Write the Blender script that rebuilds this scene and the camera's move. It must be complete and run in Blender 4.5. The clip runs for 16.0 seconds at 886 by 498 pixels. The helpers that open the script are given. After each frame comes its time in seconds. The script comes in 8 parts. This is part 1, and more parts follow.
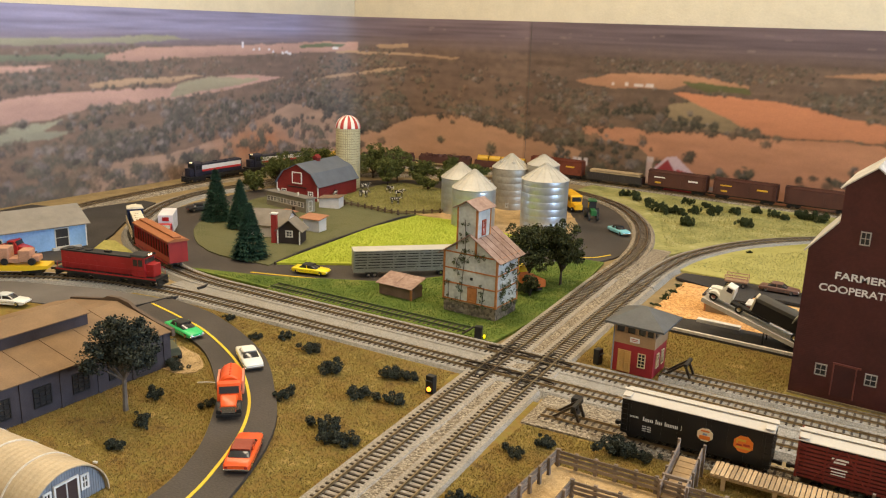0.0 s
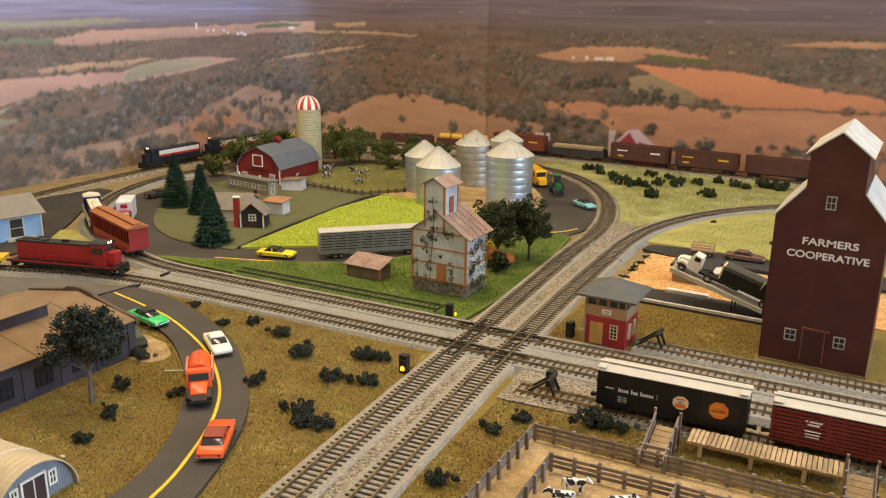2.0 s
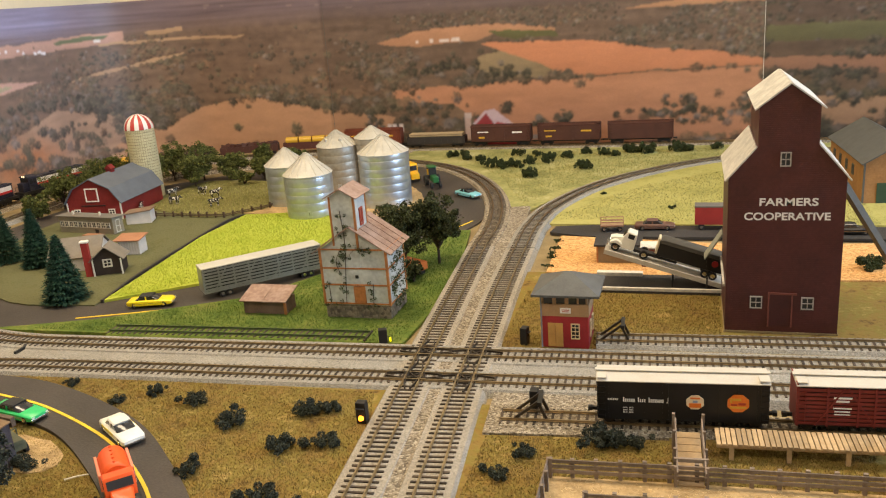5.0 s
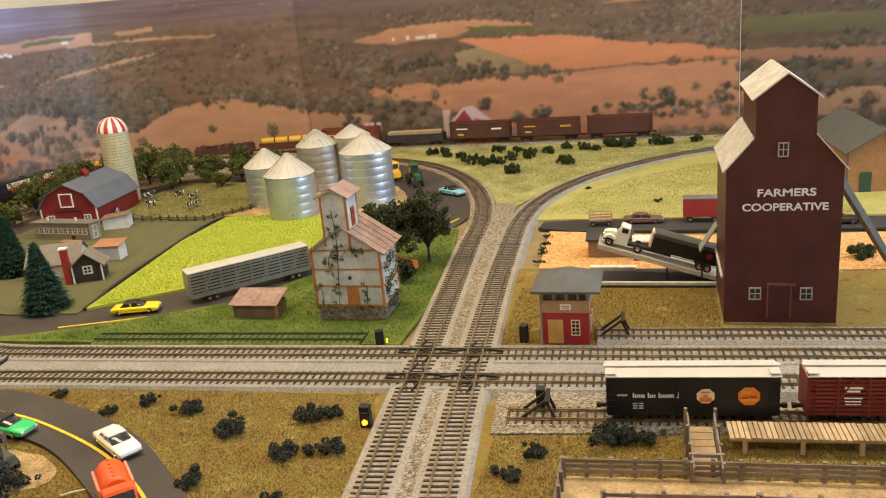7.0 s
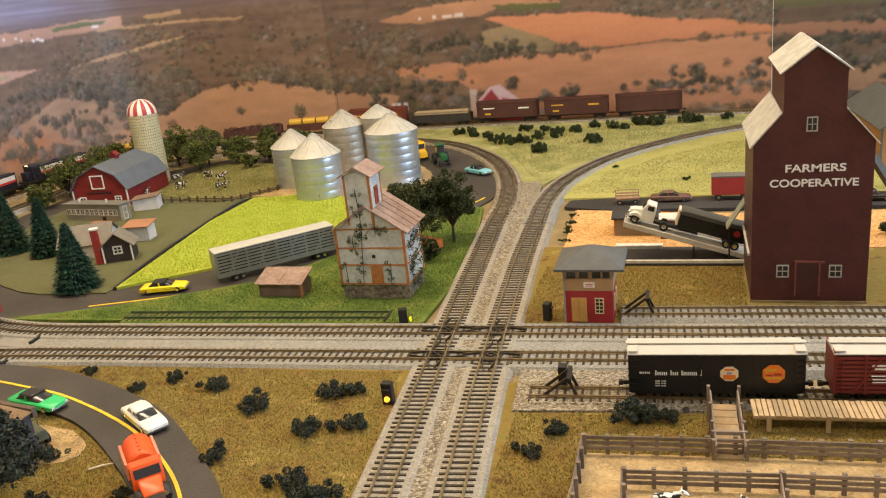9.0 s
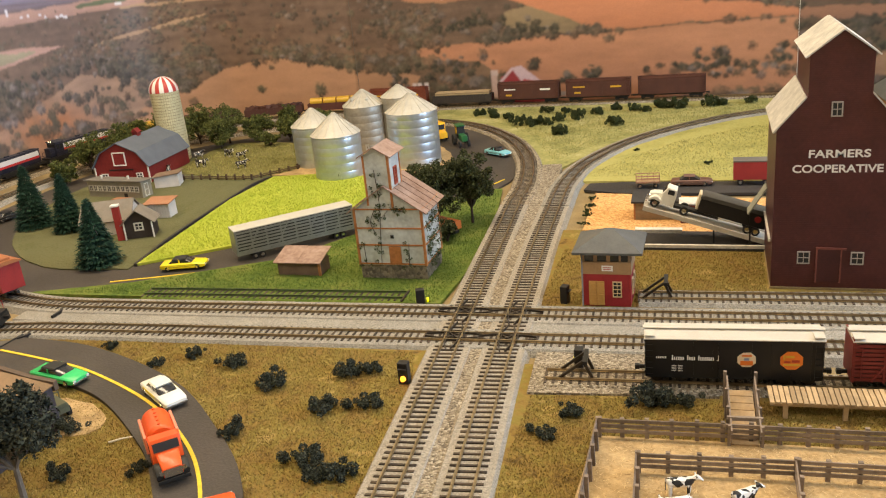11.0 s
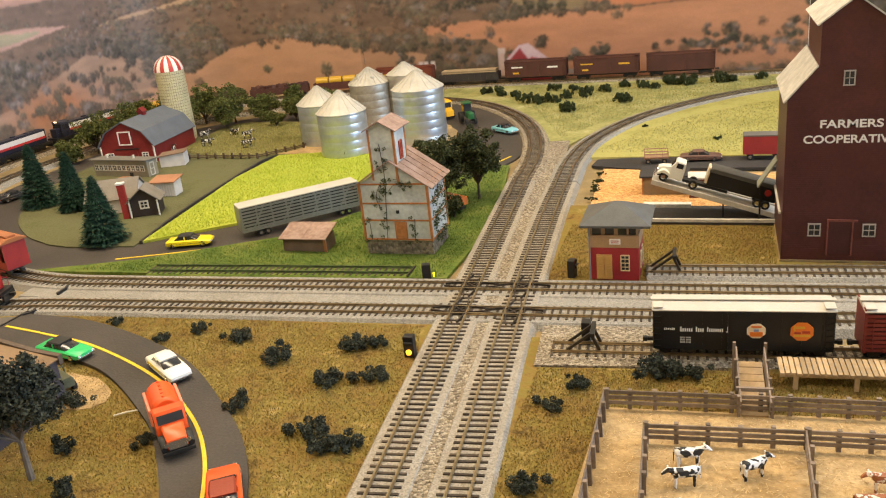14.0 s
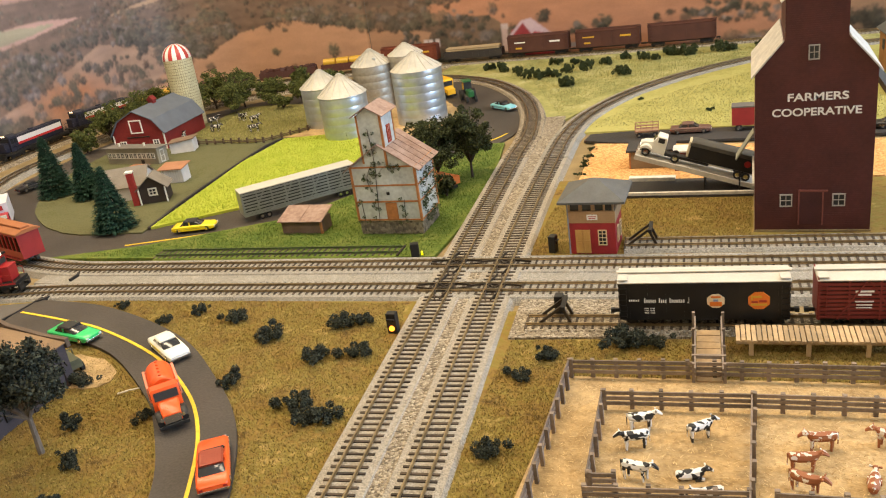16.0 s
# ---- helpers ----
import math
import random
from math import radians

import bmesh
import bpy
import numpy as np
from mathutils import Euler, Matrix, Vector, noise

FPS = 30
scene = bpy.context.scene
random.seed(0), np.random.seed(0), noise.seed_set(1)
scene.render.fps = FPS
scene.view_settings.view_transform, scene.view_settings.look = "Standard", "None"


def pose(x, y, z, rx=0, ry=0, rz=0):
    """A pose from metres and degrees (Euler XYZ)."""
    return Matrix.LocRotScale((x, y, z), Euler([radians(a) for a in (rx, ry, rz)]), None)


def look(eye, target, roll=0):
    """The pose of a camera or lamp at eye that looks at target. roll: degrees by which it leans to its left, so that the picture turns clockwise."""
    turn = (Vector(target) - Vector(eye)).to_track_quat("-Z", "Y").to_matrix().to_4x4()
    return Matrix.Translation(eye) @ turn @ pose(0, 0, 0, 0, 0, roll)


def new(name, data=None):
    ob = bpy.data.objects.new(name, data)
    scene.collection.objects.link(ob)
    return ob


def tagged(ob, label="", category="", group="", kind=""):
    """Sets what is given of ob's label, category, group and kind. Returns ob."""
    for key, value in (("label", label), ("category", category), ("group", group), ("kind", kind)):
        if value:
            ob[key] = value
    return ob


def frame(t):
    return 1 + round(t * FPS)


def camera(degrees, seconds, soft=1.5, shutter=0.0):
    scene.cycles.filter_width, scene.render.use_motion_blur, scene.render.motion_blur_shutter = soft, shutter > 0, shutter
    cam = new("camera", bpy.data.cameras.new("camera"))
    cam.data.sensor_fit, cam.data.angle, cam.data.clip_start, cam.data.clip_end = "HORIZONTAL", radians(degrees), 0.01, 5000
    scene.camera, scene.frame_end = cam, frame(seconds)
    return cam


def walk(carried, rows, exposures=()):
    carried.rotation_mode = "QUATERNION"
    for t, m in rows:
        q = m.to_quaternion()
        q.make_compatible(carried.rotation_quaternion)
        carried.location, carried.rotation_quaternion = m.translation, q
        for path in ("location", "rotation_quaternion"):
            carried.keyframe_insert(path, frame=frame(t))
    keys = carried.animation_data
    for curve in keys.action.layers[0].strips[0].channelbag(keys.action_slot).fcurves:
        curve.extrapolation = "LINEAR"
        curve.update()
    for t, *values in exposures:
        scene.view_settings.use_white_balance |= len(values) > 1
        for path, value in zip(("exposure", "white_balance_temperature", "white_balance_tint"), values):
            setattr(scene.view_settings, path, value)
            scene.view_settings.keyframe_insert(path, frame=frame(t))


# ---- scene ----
PATH = [
    (0, (0.455, -0.809, 0.394), (-0.582, 0.821, -0.122), 1.8),
    (0.5, (0.462, -0.807, 0.402), (-0.554, 0.835, -0.119), 0.1),
    (1, (0.468, -0.801, 0.387), (-0.514, 0.856, -0.154), -0.5),
    (1.5, (0.444, -0.804, 0.383), (-0.518, 0.858, -0.173), 0.4),
    (2, (0.443, -0.804, 0.387), (-0.511, 0.863, -0.172), 0.7),
    (2.5, (0.441, -0.806, 0.392), (-0.508, 0.865, -0.163), 0.5),
    (3, (0.428, -0.798, 0.392), (-0.498, 0.889, -0.154), -0.3),
    (3.5, (0.391, -0.782, 0.397), (-0.449, 0.957, -0.122), -2.1),
    (4, (0.337, -0.752, 0.389), (-0.393, 1.033, -0.139), -3.2),
    (4.5, (0.287, -0.739, 0.375), (-0.368, 1.064, -0.191), -4.0),
    (4.7, (0.281, -0.735, 0.376), (-0.331, 1.079, -0.205), -4.1),
    (6.8, (0.243, -0.727, 0.375), (-0.241, 1.119, -0.224), -5.0),
    (7, (0.242, -0.726, 0.374), (-0.253, 1.118, -0.223), -5.1),
    (7.5, (0.239, -0.727, 0.373), (-0.283, 1.108, -0.227), -5.5),
    (8, (0.243, -0.724, 0.372), (-0.295, 1.105, -0.234), -6.0),
    (8.5, (0.25, -0.724, 0.373), (-0.296, 1.099, -0.245), -6.3),
    (9, (0.25, -0.724, 0.369), (-0.316, 1.087, -0.262), -6.0),
    (11.5, (0.252, -0.724, 0.369), (-0.364, 1.054, -0.309), -5.9),
    (12, (0.256, -0.721, 0.37), (-0.365, 1.052, -0.316), -6.3),
    (12.5, (0.257, -0.72, 0.366), (-0.367, 1.051, -0.324), -6.4),
    (13, (0.251, -0.722, 0.364), (-0.373, 1.047, -0.329), -6.3),
    (13.5, (0.251, -0.721, 0.362), (-0.374, 1.046, -0.336), -6.2),
    (14, (0.251, -0.72, 0.356), (-0.376, 1.044, -0.347), -6.1),
    (14.5, (0.249, -0.721, 0.35), (-0.387, 1.035, -0.365), -6.0),
    (15, (0.26, -0.72, 0.353), (-0.397, 1.022, -0.377), -6.6),
    (15.5, (0.283, -0.726, 0.36), (-0.399, 1.0, -0.385), -8.0),
    (16, (0.309, -0.738, 0.372), (-0.381, 0.98, -0.384), -8.5),
]
cam = camera(55.8, 16.0, soft=1.15)
walk(cam, [(t, look(eye, target, roll)) for t, eye, target, roll in PATH],
     exposures=[(0, 0.12), (3, 0.09), (4.5, 0.24), (9, 0.27), (12.5, 0.36), (16, 0.44)])

# ---------------------------------------------------------------- light
# a railway layout in a room: warm ceiling panels, a cool window off to the east
world = bpy.data.worlds.new("room_air")
scene.world = world
world.use_nodes = True
world.node_tree.nodes["Background"].inputs[0].default_value = (1.0, 0.9, 0.75, 1)
world.node_tree.nodes["Background"].inputs[1].default_value = 0.04


def area_lamp(name, m, sx, sy, power, color):
    d = bpy.data.lights.new(name, "AREA")
    d.shape, d.size, d.size_y, d.energy, d.color = "RECTANGLE", sx, sy, power, color
    ob = new(name, d)
    ob.matrix_world = m
    return ob


WARM = (1.0, 0.80, 0.55)
area_lamp("ceiling_panel_light", pose(-0.6, 0.25, 1.40), 1.2, 0.3, 17.5, WARM)
area_lamp("ceiling_panel_light", pose(0.75, 0.25, 1.40), 1.2, 0.3, 11, WARM)
area_lamp("ceiling_panel_light", pose(0.1, -1.1, 1.40), 1.2, 0.3, 11, WARM)
area_lamp("window_light", pose(2.32, 0.1, 0.75, 0, 90, 0), 0.9, 1.2, 46, (0.46, 0.68, 1.0))

# ---------------------------------------------------------------- materials


def mat(name, color, rough=0.7, metal=0.0, vary=0.15, size=60.0, fine=600.0, bump=0.15, tint=None, spec=0.4, rand=0.0):
    """A surface with blotches at one scale, grain at another, a little relief and, where given, a second colour."""
    m = bpy.data.materials.new(name)
    m.use_nodes = True
    nt = m.node_tree
    bs = nt.nodes["Principled BSDF"]
    bs.inputs["Roughness"].default_value = rough
    bs.inputs["Metallic"].default_value = metal
    bs.inputs["Specular IOR Level"].default_value = spec
    geo = nt.nodes.new("ShaderNodeNewGeometry")
    n1 = nt.nodes.new("ShaderNodeTexNoise")
    n2 = nt.nodes.new("ShaderNodeTexNoise")
    n1.inputs["Scale"].default_value, n1.inputs["Detail"].default_value = size, 4
    n2.inputs["Scale"].default_value, n2.inputs["Detail"].default_value = fine, 3
    nt.links.new(geo.outputs["Position"], n1.inputs["Vector"])
    nt.links.new(geo.outputs["Position"], n2.inputs["Vector"])
    add = nt.nodes.new("ShaderNodeMath")
    add.operation = "MULTIPLY_ADD"
    add.inputs[1].default_value = 0.6
    half = nt.nodes.new("ShaderNodeMath")
    half.operation = "MULTIPLY"
    half.inputs[1].default_value = 0.4
    nt.links.new(n2.outputs["Fac"], half.inputs[0])
    nt.links.new(n1.outputs["Fac"], add.inputs[0])
    nt.links.new(half.outputs[0], add.inputs[2])
    fac = add.outputs[0]
    if rand:
        oi = nt.nodes.new("ShaderNodeObjectInfo")
        ad = nt.nodes.new("ShaderNodeMath")
        ad.operation = "MULTIPLY_ADD"
        ad.inputs[1].default_value = rand
        nt.links.new(oi.outputs["Random"], ad.inputs[0])
        nt.links.new(fac, ad.inputs[2])
        sub = nt.nodes.new("ShaderNodeMath")
        sub.operation = "SUBTRACT"
        sub.inputs[1].default_value = rand / 2
        nt.links.new(ad.outputs[0], sub.inputs[0])
        fac = sub.outputs[0]
    ramp = nt.nodes.new("ShaderNodeValToRGB")
    lo = [c * (1 - vary) for c in color]
    hi = tint or [min(1, c * (1 + vary)) for c in color]
    ramp.color_ramp.elements[0].position, ramp.color_ramp.elements[1].position = 0.32, 0.68
    ramp.color_ramp.elements[0].color = (*lo, 1)
    ramp.color_ramp.elements[1].color = (*hi, 1)
    nt.links.new(fac, ramp.inputs["Fac"])
    nt.links.new(ramp.outputs["Color"], bs.inputs["Base Color"])
    if bump:
        b = nt.nodes.new("ShaderNodeBump")
        b.inputs["Strength"].default_value, b.inputs["Distance"].default_value = bump, 0.001
        nt.links.new(n2.outputs["Fac"], b.inputs["Height"])
        nt.links.new(b.outputs["Normal"], bs.inputs["Normal"])
    return m


def paint(name, color, rough=0.35, vary=0.08, metal=0.0):
    return mat(name, color, rough, metal, vary, 40, 300, 0.04, spec=0.5)


def glow(name, color, power):
    m = bpy.data.materials.new(name)
    m.use_nodes = True
    bs = m.node_tree.nodes["Principled BSDF"]
    bs.inputs["Base Color"].default_value = (*color, 1)
    bs.inputs["Emission Color"].default_value = (*color, 1)
    bs.inputs["Emission Strength"].default_value = power
    return m


def stone_mat(name, colors, scale=450.0, bump=0.8, rough=0.9):
    """Loose gravel: one cell a stone, each in a shade of its own."""
    m = bpy.data.materials.new(name)
    m.use_nodes = True
    nt = m.node_tree
    bs = nt.nodes["Principled BSDF"]
    bs.inputs["Roughness"].default_value = rough
    bs.inputs["Specular IOR Level"].default_value = 0.2
    geo = nt.nodes.new("ShaderNodeNewGeometry")
    v = nt.nodes.new("ShaderNodeTexVoronoi")
    v.inputs["Scale"].default_value = scale
    nt.links.new(geo.outputs["Position"], v.inputs["Vector"])
    sep = nt.nodes.new("ShaderNodeSeparateColor")
    nt.links.new(v.outputs["Color"], sep.inputs[0])
    n1 = nt.nodes.new("ShaderNodeTexNoise")
    n1.inputs["Scale"].default_value = 25
    nt.links.new(geo.outputs["Position"], n1.inputs["Vector"])
    mix = nt.nodes.new("ShaderNodeMath")
    mix.operation = "MULTIPLY_ADD"
    mix.inputs[1].default_value = 0.7
    sc = nt.nodes.new("ShaderNodeMath")
    sc.operation = "MULTIPLY"
    sc.inputs[1].default_value = 0.3
    nt.links.new(n1.outputs["Fac"], sc.inputs[0])
    nt.links.new(sep.outputs[0], mix.inputs[0])
    nt.links.new(sc.outputs[0], mix.inputs[2])
    ramp = nt.nodes.new("ShaderNodeValToRGB")
    els = ramp.color_ramp.elements
    els[0].color, els[1].color = (*colors[0], 1), (*colors[-1], 1)
    els[0].position, els[1].position = 0.1, 0.95
    for i, c in enumerate(colors[1:-1]):
        e = els.new(0.1 + 0.85 * (i + 1) / (len(colors) - 1))
        e.color = (*c, 1)
    nt.links.new(mix.outputs[0], ramp.inputs["Fac"])
    nt.links.new(ramp.outputs["Color"], bs.inputs["Base Color"])
    b = nt.nodes.new("ShaderNodeBump")
    b.invert = True
    b.inputs["Strength"].default_value, b.inputs["Distance"].default_value = bump, 0.0015
    nt.links.new(v.outputs["Distance"], b.inputs["Height"])
    nt.links.new(b.outputs["Normal"], bs.inputs["Normal"])
    return m



def patch_mat(name, colors, size, fine, bump=1.0):
    """Flock: clumps in several shades at one scale, with tufts and fine grain over them."""
    m = bpy.data.materials.new(name)
    m.use_nodes = True
    nt = m.node_tree
    bs = nt.nodes["Principled BSDF"]
    bs.inputs["Roughness"].default_value = 0.95
    bs.inputs["Specular IOR Level"].default_value = 0.15
    geo = nt.nodes.new("ShaderNodeNewGeometry")
    waves = []
    for scale, detail in ((size, 5), (fine, 4), (fine * 4.3, 2)):
        n = nt.nodes.new("ShaderNodeTexNoise")
        n.inputs["Scale"].default_value, n.inputs["Detail"].default_value = scale, detail
        nt.links.new(geo.outputs["Position"], n.inputs["Vector"])
        waves.append(n)
    total = None
    for n, w in zip(waves, (0.5, 0.34, 0.16)):
        k = nt.nodes.new("ShaderNodeMath")
        k.operation = "MULTIPLY_ADD"
        k.inputs[1].default_value = w
        nt.links.new(n.outputs["Fac"], k.inputs[0])
        if total is None:
            k.inputs[2].default_value = 0.0
        else:
            nt.links.new(total, k.inputs[2])
        total = k.outputs[0]
    ramp = nt.nodes.new("ShaderNodeValToRGB")
    els = ramp.color_ramp.elements
    els[0].position, els[1].position = 0.36, 0.64
    els[0].color, els[1].color = (*colors[0], 1), (*colors[-1], 1)
    for i, c in enumerate(colors[1:-1]):
        els.new(0.36 + 0.28 * (i + 1) / (len(colors) - 1)).color = (*c, 1)
    nt.links.new(total, ramp.inputs["Fac"])
    nt.links.new(ramp.outputs["Color"], bs.inputs["Base Color"])
    b = nt.nodes.new("ShaderNodeBump")
    b.inputs["Strength"].default_value, b.inputs["Distance"].default_value = bump, 0.0016
    nt.links.new(waves[1].outputs["Fac"], b.inputs["Height"])
    nt.links.new(b.outputs["Normal"], bs.inputs["Normal"])
    return m


M = {}
M["earth"] = mat("earth", (0.26, 0.19, 0.09), 0.95, size=30, fine=500, bump=0.6, vary=0.3)
M["dry_grass"] = patch_mat("dry_grass", [(0.10, 0.062, 0.02), (0.235, 0.15, 0.042), (0.20, 0.155, 0.036), (0.36, 0.25, 0.085)], 30, 130)
M["green_grass"] = patch_mat("green_grass", [(0.055, 0.085, 0.016), (0.09, 0.135, 0.024), (0.14, 0.175, 0.035), (0.17, 0.18, 0.05)], 24, 210)
M["lawn"] = patch_mat("lawn", [(0.085, 0.085, 0.042), (0.12, 0.12, 0.056), (0.135, 0.132, 0.066), (0.10, 0.105, 0.04)], 14, 260)
M["crop"] = patch_mat("crop", [(0.27, 0.33, 0.03), (0.36, 0.42, 0.045), (0.44, 0.47, 0.07), (0.33, 0.41, 0.04)], 20, 240)
M["meadow"] = patch_mat("meadow", [(0.25, 0.235, 0.07), (0.34, 0.315, 0.092), (0.42, 0.375, 0.125), (0.30, 0.29, 0.08)], 14, 200)
M["scrub"] = patch_mat("scrub", [(0.17, 0.165, 0.055), (0.27, 0.265, 0.09), (0.37, 0.34, 0.13), (0.48, 0.43, 0.22)], 20, 150)
M["pasture"] = patch_mat("pasture", [(0.09, 0.085, 0.03), (0.15, 0.14, 0.045), (0.20, 0.18, 0.065), (0.26, 0.22, 0.10)], 22, 180)
M["asphalt"] = mat("asphalt", (0.055, 0.045, 0.037), 0.62, size=9, fine=420, bump=0.35, vary=0.45, spec=0.35)
M["asphalt_dark"] = mat("asphalt_dark", (0.045, 0.04, 0.036), 0.8, size=14, fine=700, bump=0.4, vary=0.3, spec=0.25)
M["asphalt_grey"] = mat("asphalt_grey", (0.13, 0.115, 0.10), 0.85, size=14, fine=600, bump=0.3, vary=0.25)
M["yellow_line"] = mat("yellow_line", (0.75, 0.52, 0.03), 0.6, size=80, fine=400, bump=0.05, vary=0.2)
M["straw"] = mat("straw", (0.43, 0.28, 0.12), 0.95, size=40, fine=300, bump=1.0, vary=0.45, tint=(0.58, 0.40, 0.19))
M["orange_gravel"] = stone_mat("orange_gravel", [(0.42, 0.2, 0.07), (0.66, 0.36, 0.13), (0.78, 0.48, 0.2)], 380)
M["ballast_grey"] = stone_mat("ballast_grey", [(0.15, 0.138, 0.118), (0.265, 0.245, 0.208), (0.325, 0.30, 0.256), (0.47, 0.44, 0.385)], 1150, 0.45)
M["ballast_tan"] = stone_mat("ballast_tan", [(0.08, 0.062, 0.043), (0.22, 0.178, 0.125), (0.34, 0.285, 0.205), (0.55, 0.48, 0.375)], 560, 0.9)
M["ballast_fine"] = stone_mat("ballast_fine", [(0.19, 0.165, 0.13), (0.30, 0.265, 0.215), (0.36, 0.32, 0.26), (0.46, 0.415, 0.345)], 1000, 0.4)
M["sleeper"] = mat("sleeper", (0.055, 0.039, 0.026), 0.8, size=200, fine=900, bump=0.3, vary=0.45, rand=0.5)
M["rail"] = mat("rail", (0.36, 0.28, 0.17), 0.3, 0.9, size=60, fine=300, bump=0.05, vary=0.35)
M["rail_dark"] = mat("rail_dark", (0.05, 0.038, 0.027), 0.45, 0.4, size=60, fine=300, bump=0.1, vary=0.4)
M["wall"] = mat("wall", (0.74, 0.66, 0.5), 0.9, size=30, fine=160, bump=0.8, vary=0.06)
M["ceiling"] = mat("ceiling", (0.8, 0.78, 0.72), 0.9, vary=0.04)
M["carpet"] = mat("carpet", (0.2, 0.17, 0.14), 0.95, vary=0.2)
M["bench_wood"] = mat("bench_wood", (0.3, 0.19, 0.1), 0.6, size=15, fine=200, vary=0.25)
M["white_paint"] = mat("white_paint", (0.76, 0.73, 0.68), 0.5, size=80, fine=400, vary=0.1, bump=0.05)
M["old_white"] = mat("old_white", (0.62, 0.58, 0.5), 0.7, size=70, fine=300, vary=0.25, bump=0.15)
M["tin_roof"] = mat("tin_roof", (0.5, 0.47, 0.42), 0.6, 0.1, size=60, fine=260, vary=0.25, bump=0.2, tint=(0.66, 0.62, 0.55))
M["galvanised"] = mat("galvanised", (0.56, 0.60, 0.64), 0.34, 0.8, size=26, fine=160, vary=0.14, bump=0.08)
M["galvanised_old"] = mat("galvanised_old", (0.4, 0.37, 0.31), 0.45, 0.6, size=30, fine=200, vary=0.2, bump=0.08)
M["bin_roof"] = mat("bin_roof", (0.52, 0.49, 0.42), 0.5, 0.2, size=40, fine=200, vary=0.12, bump=0.08)
M["black"] = mat("black", (0.014, 0.013, 0.012), 0.5, size=60, fine=300, vary=0.3, bump=0.06)
M["car_black"] = mat("car_black", (0.012, 0.011, 0.011), 0.38, size=60, fine=300, vary=0.2, bump=0.05)
M["glass_dark"] = mat("glass_dark", (0.03, 0.03, 0.032), 0.12, vary=0.1, bump=0, spec=0.6)
M["rubber"] = mat("rubber", (0.018, 0.017, 0.016), 0.8, vary=0.2)
M["chrome"] = mat("chrome", (0.7, 0.7, 0.68), 0.18, 1.0, vary=0.05, bump=0)
M["concrete"] = mat("concrete", (0.5, 0.46, 0.39), 0.85, size=40, fine=300, vary=0.18, bump=0.2)

# ---------------------------------------------------------------- builders (bmesh lengths in millimetres)
MM = 0.001


def part(name, bm, material, parent, label="", smooth=False, m=None):
    """Links a bmesh as one mesh object under a thing or a part."""
    me = bpy.data.meshes.new(name)
    bm.normal_update()
    bm.to_mesh(me)
    bm.free()
    for mt in material if isinstance(material, (list, tuple)) else [material]:
        me.materials.append(mt)
    if smooth:
        me.shade_smooth()
        me.set_sharp_from_angle(angle=radians(40))
    ob = new(name, me)
    if parent is not None:
        ob.parent = parent
    if m is not None:
        ob.matrix_basis = m
    if label:
        ob["label"] = label
    return ob


def thing(name, m, label, category, group="", kind=""):
    ob = new(name)
    ob.empty_display_size = 0.01
    ob.matrix_basis = m
    return tagged(ob, label, category, group, kind)


def bx(bm, x0, x1, y0, y1, z0, z1, m=None, mi=0, bev=0.0):
    """A box between two corners, with eased edges where bev is given."""
    r = bmesh.ops.create_cube(bm, size=1.0)
    vs = r["verts"]
    s = Matrix.Translation(((x0 + x1) / 2, (y0 + y1) / 2, (z0 + z1) / 2)) @ Matrix.Diagonal((x1 - x0, y1 - y0, z1 - z0, 1))
    if m is not None:
        s = m @ s
    bmesh.ops.transform(bm, matrix=Matrix.Scale(MM, 4) @ s, verts=vs)
    fs = {f for v in vs for f in v.link_faces}
    for f in fs:
        f.material_index = mi
    if bev:
        es = list({e for v in vs for e in v.link_edges})
        bmesh.ops.bevel(bm, geom=es, offset=bev * MM, segments=2, affect="EDGES", profile=0.6)
    return bm


def cyl(bm, r0, r1, z0, z1, seg=20, m=None, mi=0, caps=True):
    """A tapered cylinder along z."""
    r = bmesh.ops.create_cone(bm, cap_ends=caps, segments=seg, radius1=r0 * MM, radius2=r1 * MM, depth=(z1 - z0) * MM)
    k = Matrix.Translation((0, 0, (z0 + z1) / 2 * MM))
    if m is not None:
        mm = m.copy()
        mm.translation = mm.translation * MM
        k = mm @ k
    bmesh.ops.transform(bm, matrix=k, verts=r["verts"])
    for f in {f for v in r["verts"] for f in v.link_faces}:
        f.material_index = mi
    return bm


def prism(bm, pts, y0, y1, mi=0, m=None):
    """A profile in the x-z plane drawn along y."""
    a = [bm.verts.new((x * MM, y0 * MM, z * MM)) for x, z in pts]
    b = [bm.verts.new((x * MM, y1 * MM, z * MM)) for x, z in pts]
    fs = [bm.faces.new(a), bm.faces.new(b[::-1])]
    n = len(pts)
    for i in range(n):
        fs.append(bm.faces.new((a[i], b[i], b[(i + 1) % n], a[(i + 1) % n])))
    for f in fs:
        f.material_index = mi
    bmesh.ops.recalc_face_normals(bm, faces=fs)
    if m is not None:
        mm = m.copy()
        mm.translation = mm.translation * MM
        bmesh.ops.transform(bm, matrix=mm, verts=a + b)
    return bm


def loft(bm, sections, mi=0, close=True):
    """Skins rings of points (mm), each with the same count."""
    rings = [[bm.verts.new(Vector(p) * MM) for p in s] for s in sections]
    n = len(rings[0])
    fs = []
    for a, b in zip(rings, rings[1:]):
        for i in range(n):
            fs.append(bm.faces.new((a[i], a[(i + 1) % n], b[(i + 1) % n], b[i])))
    if close:
        fs += [bm.faces.new(rings[0][::-1]), bm.faces.new(rings[-1])]
    for f in fs:
        f.material_index = mi
    bmesh.ops.recalc_face_normals(bm, faces=fs)
    return bm


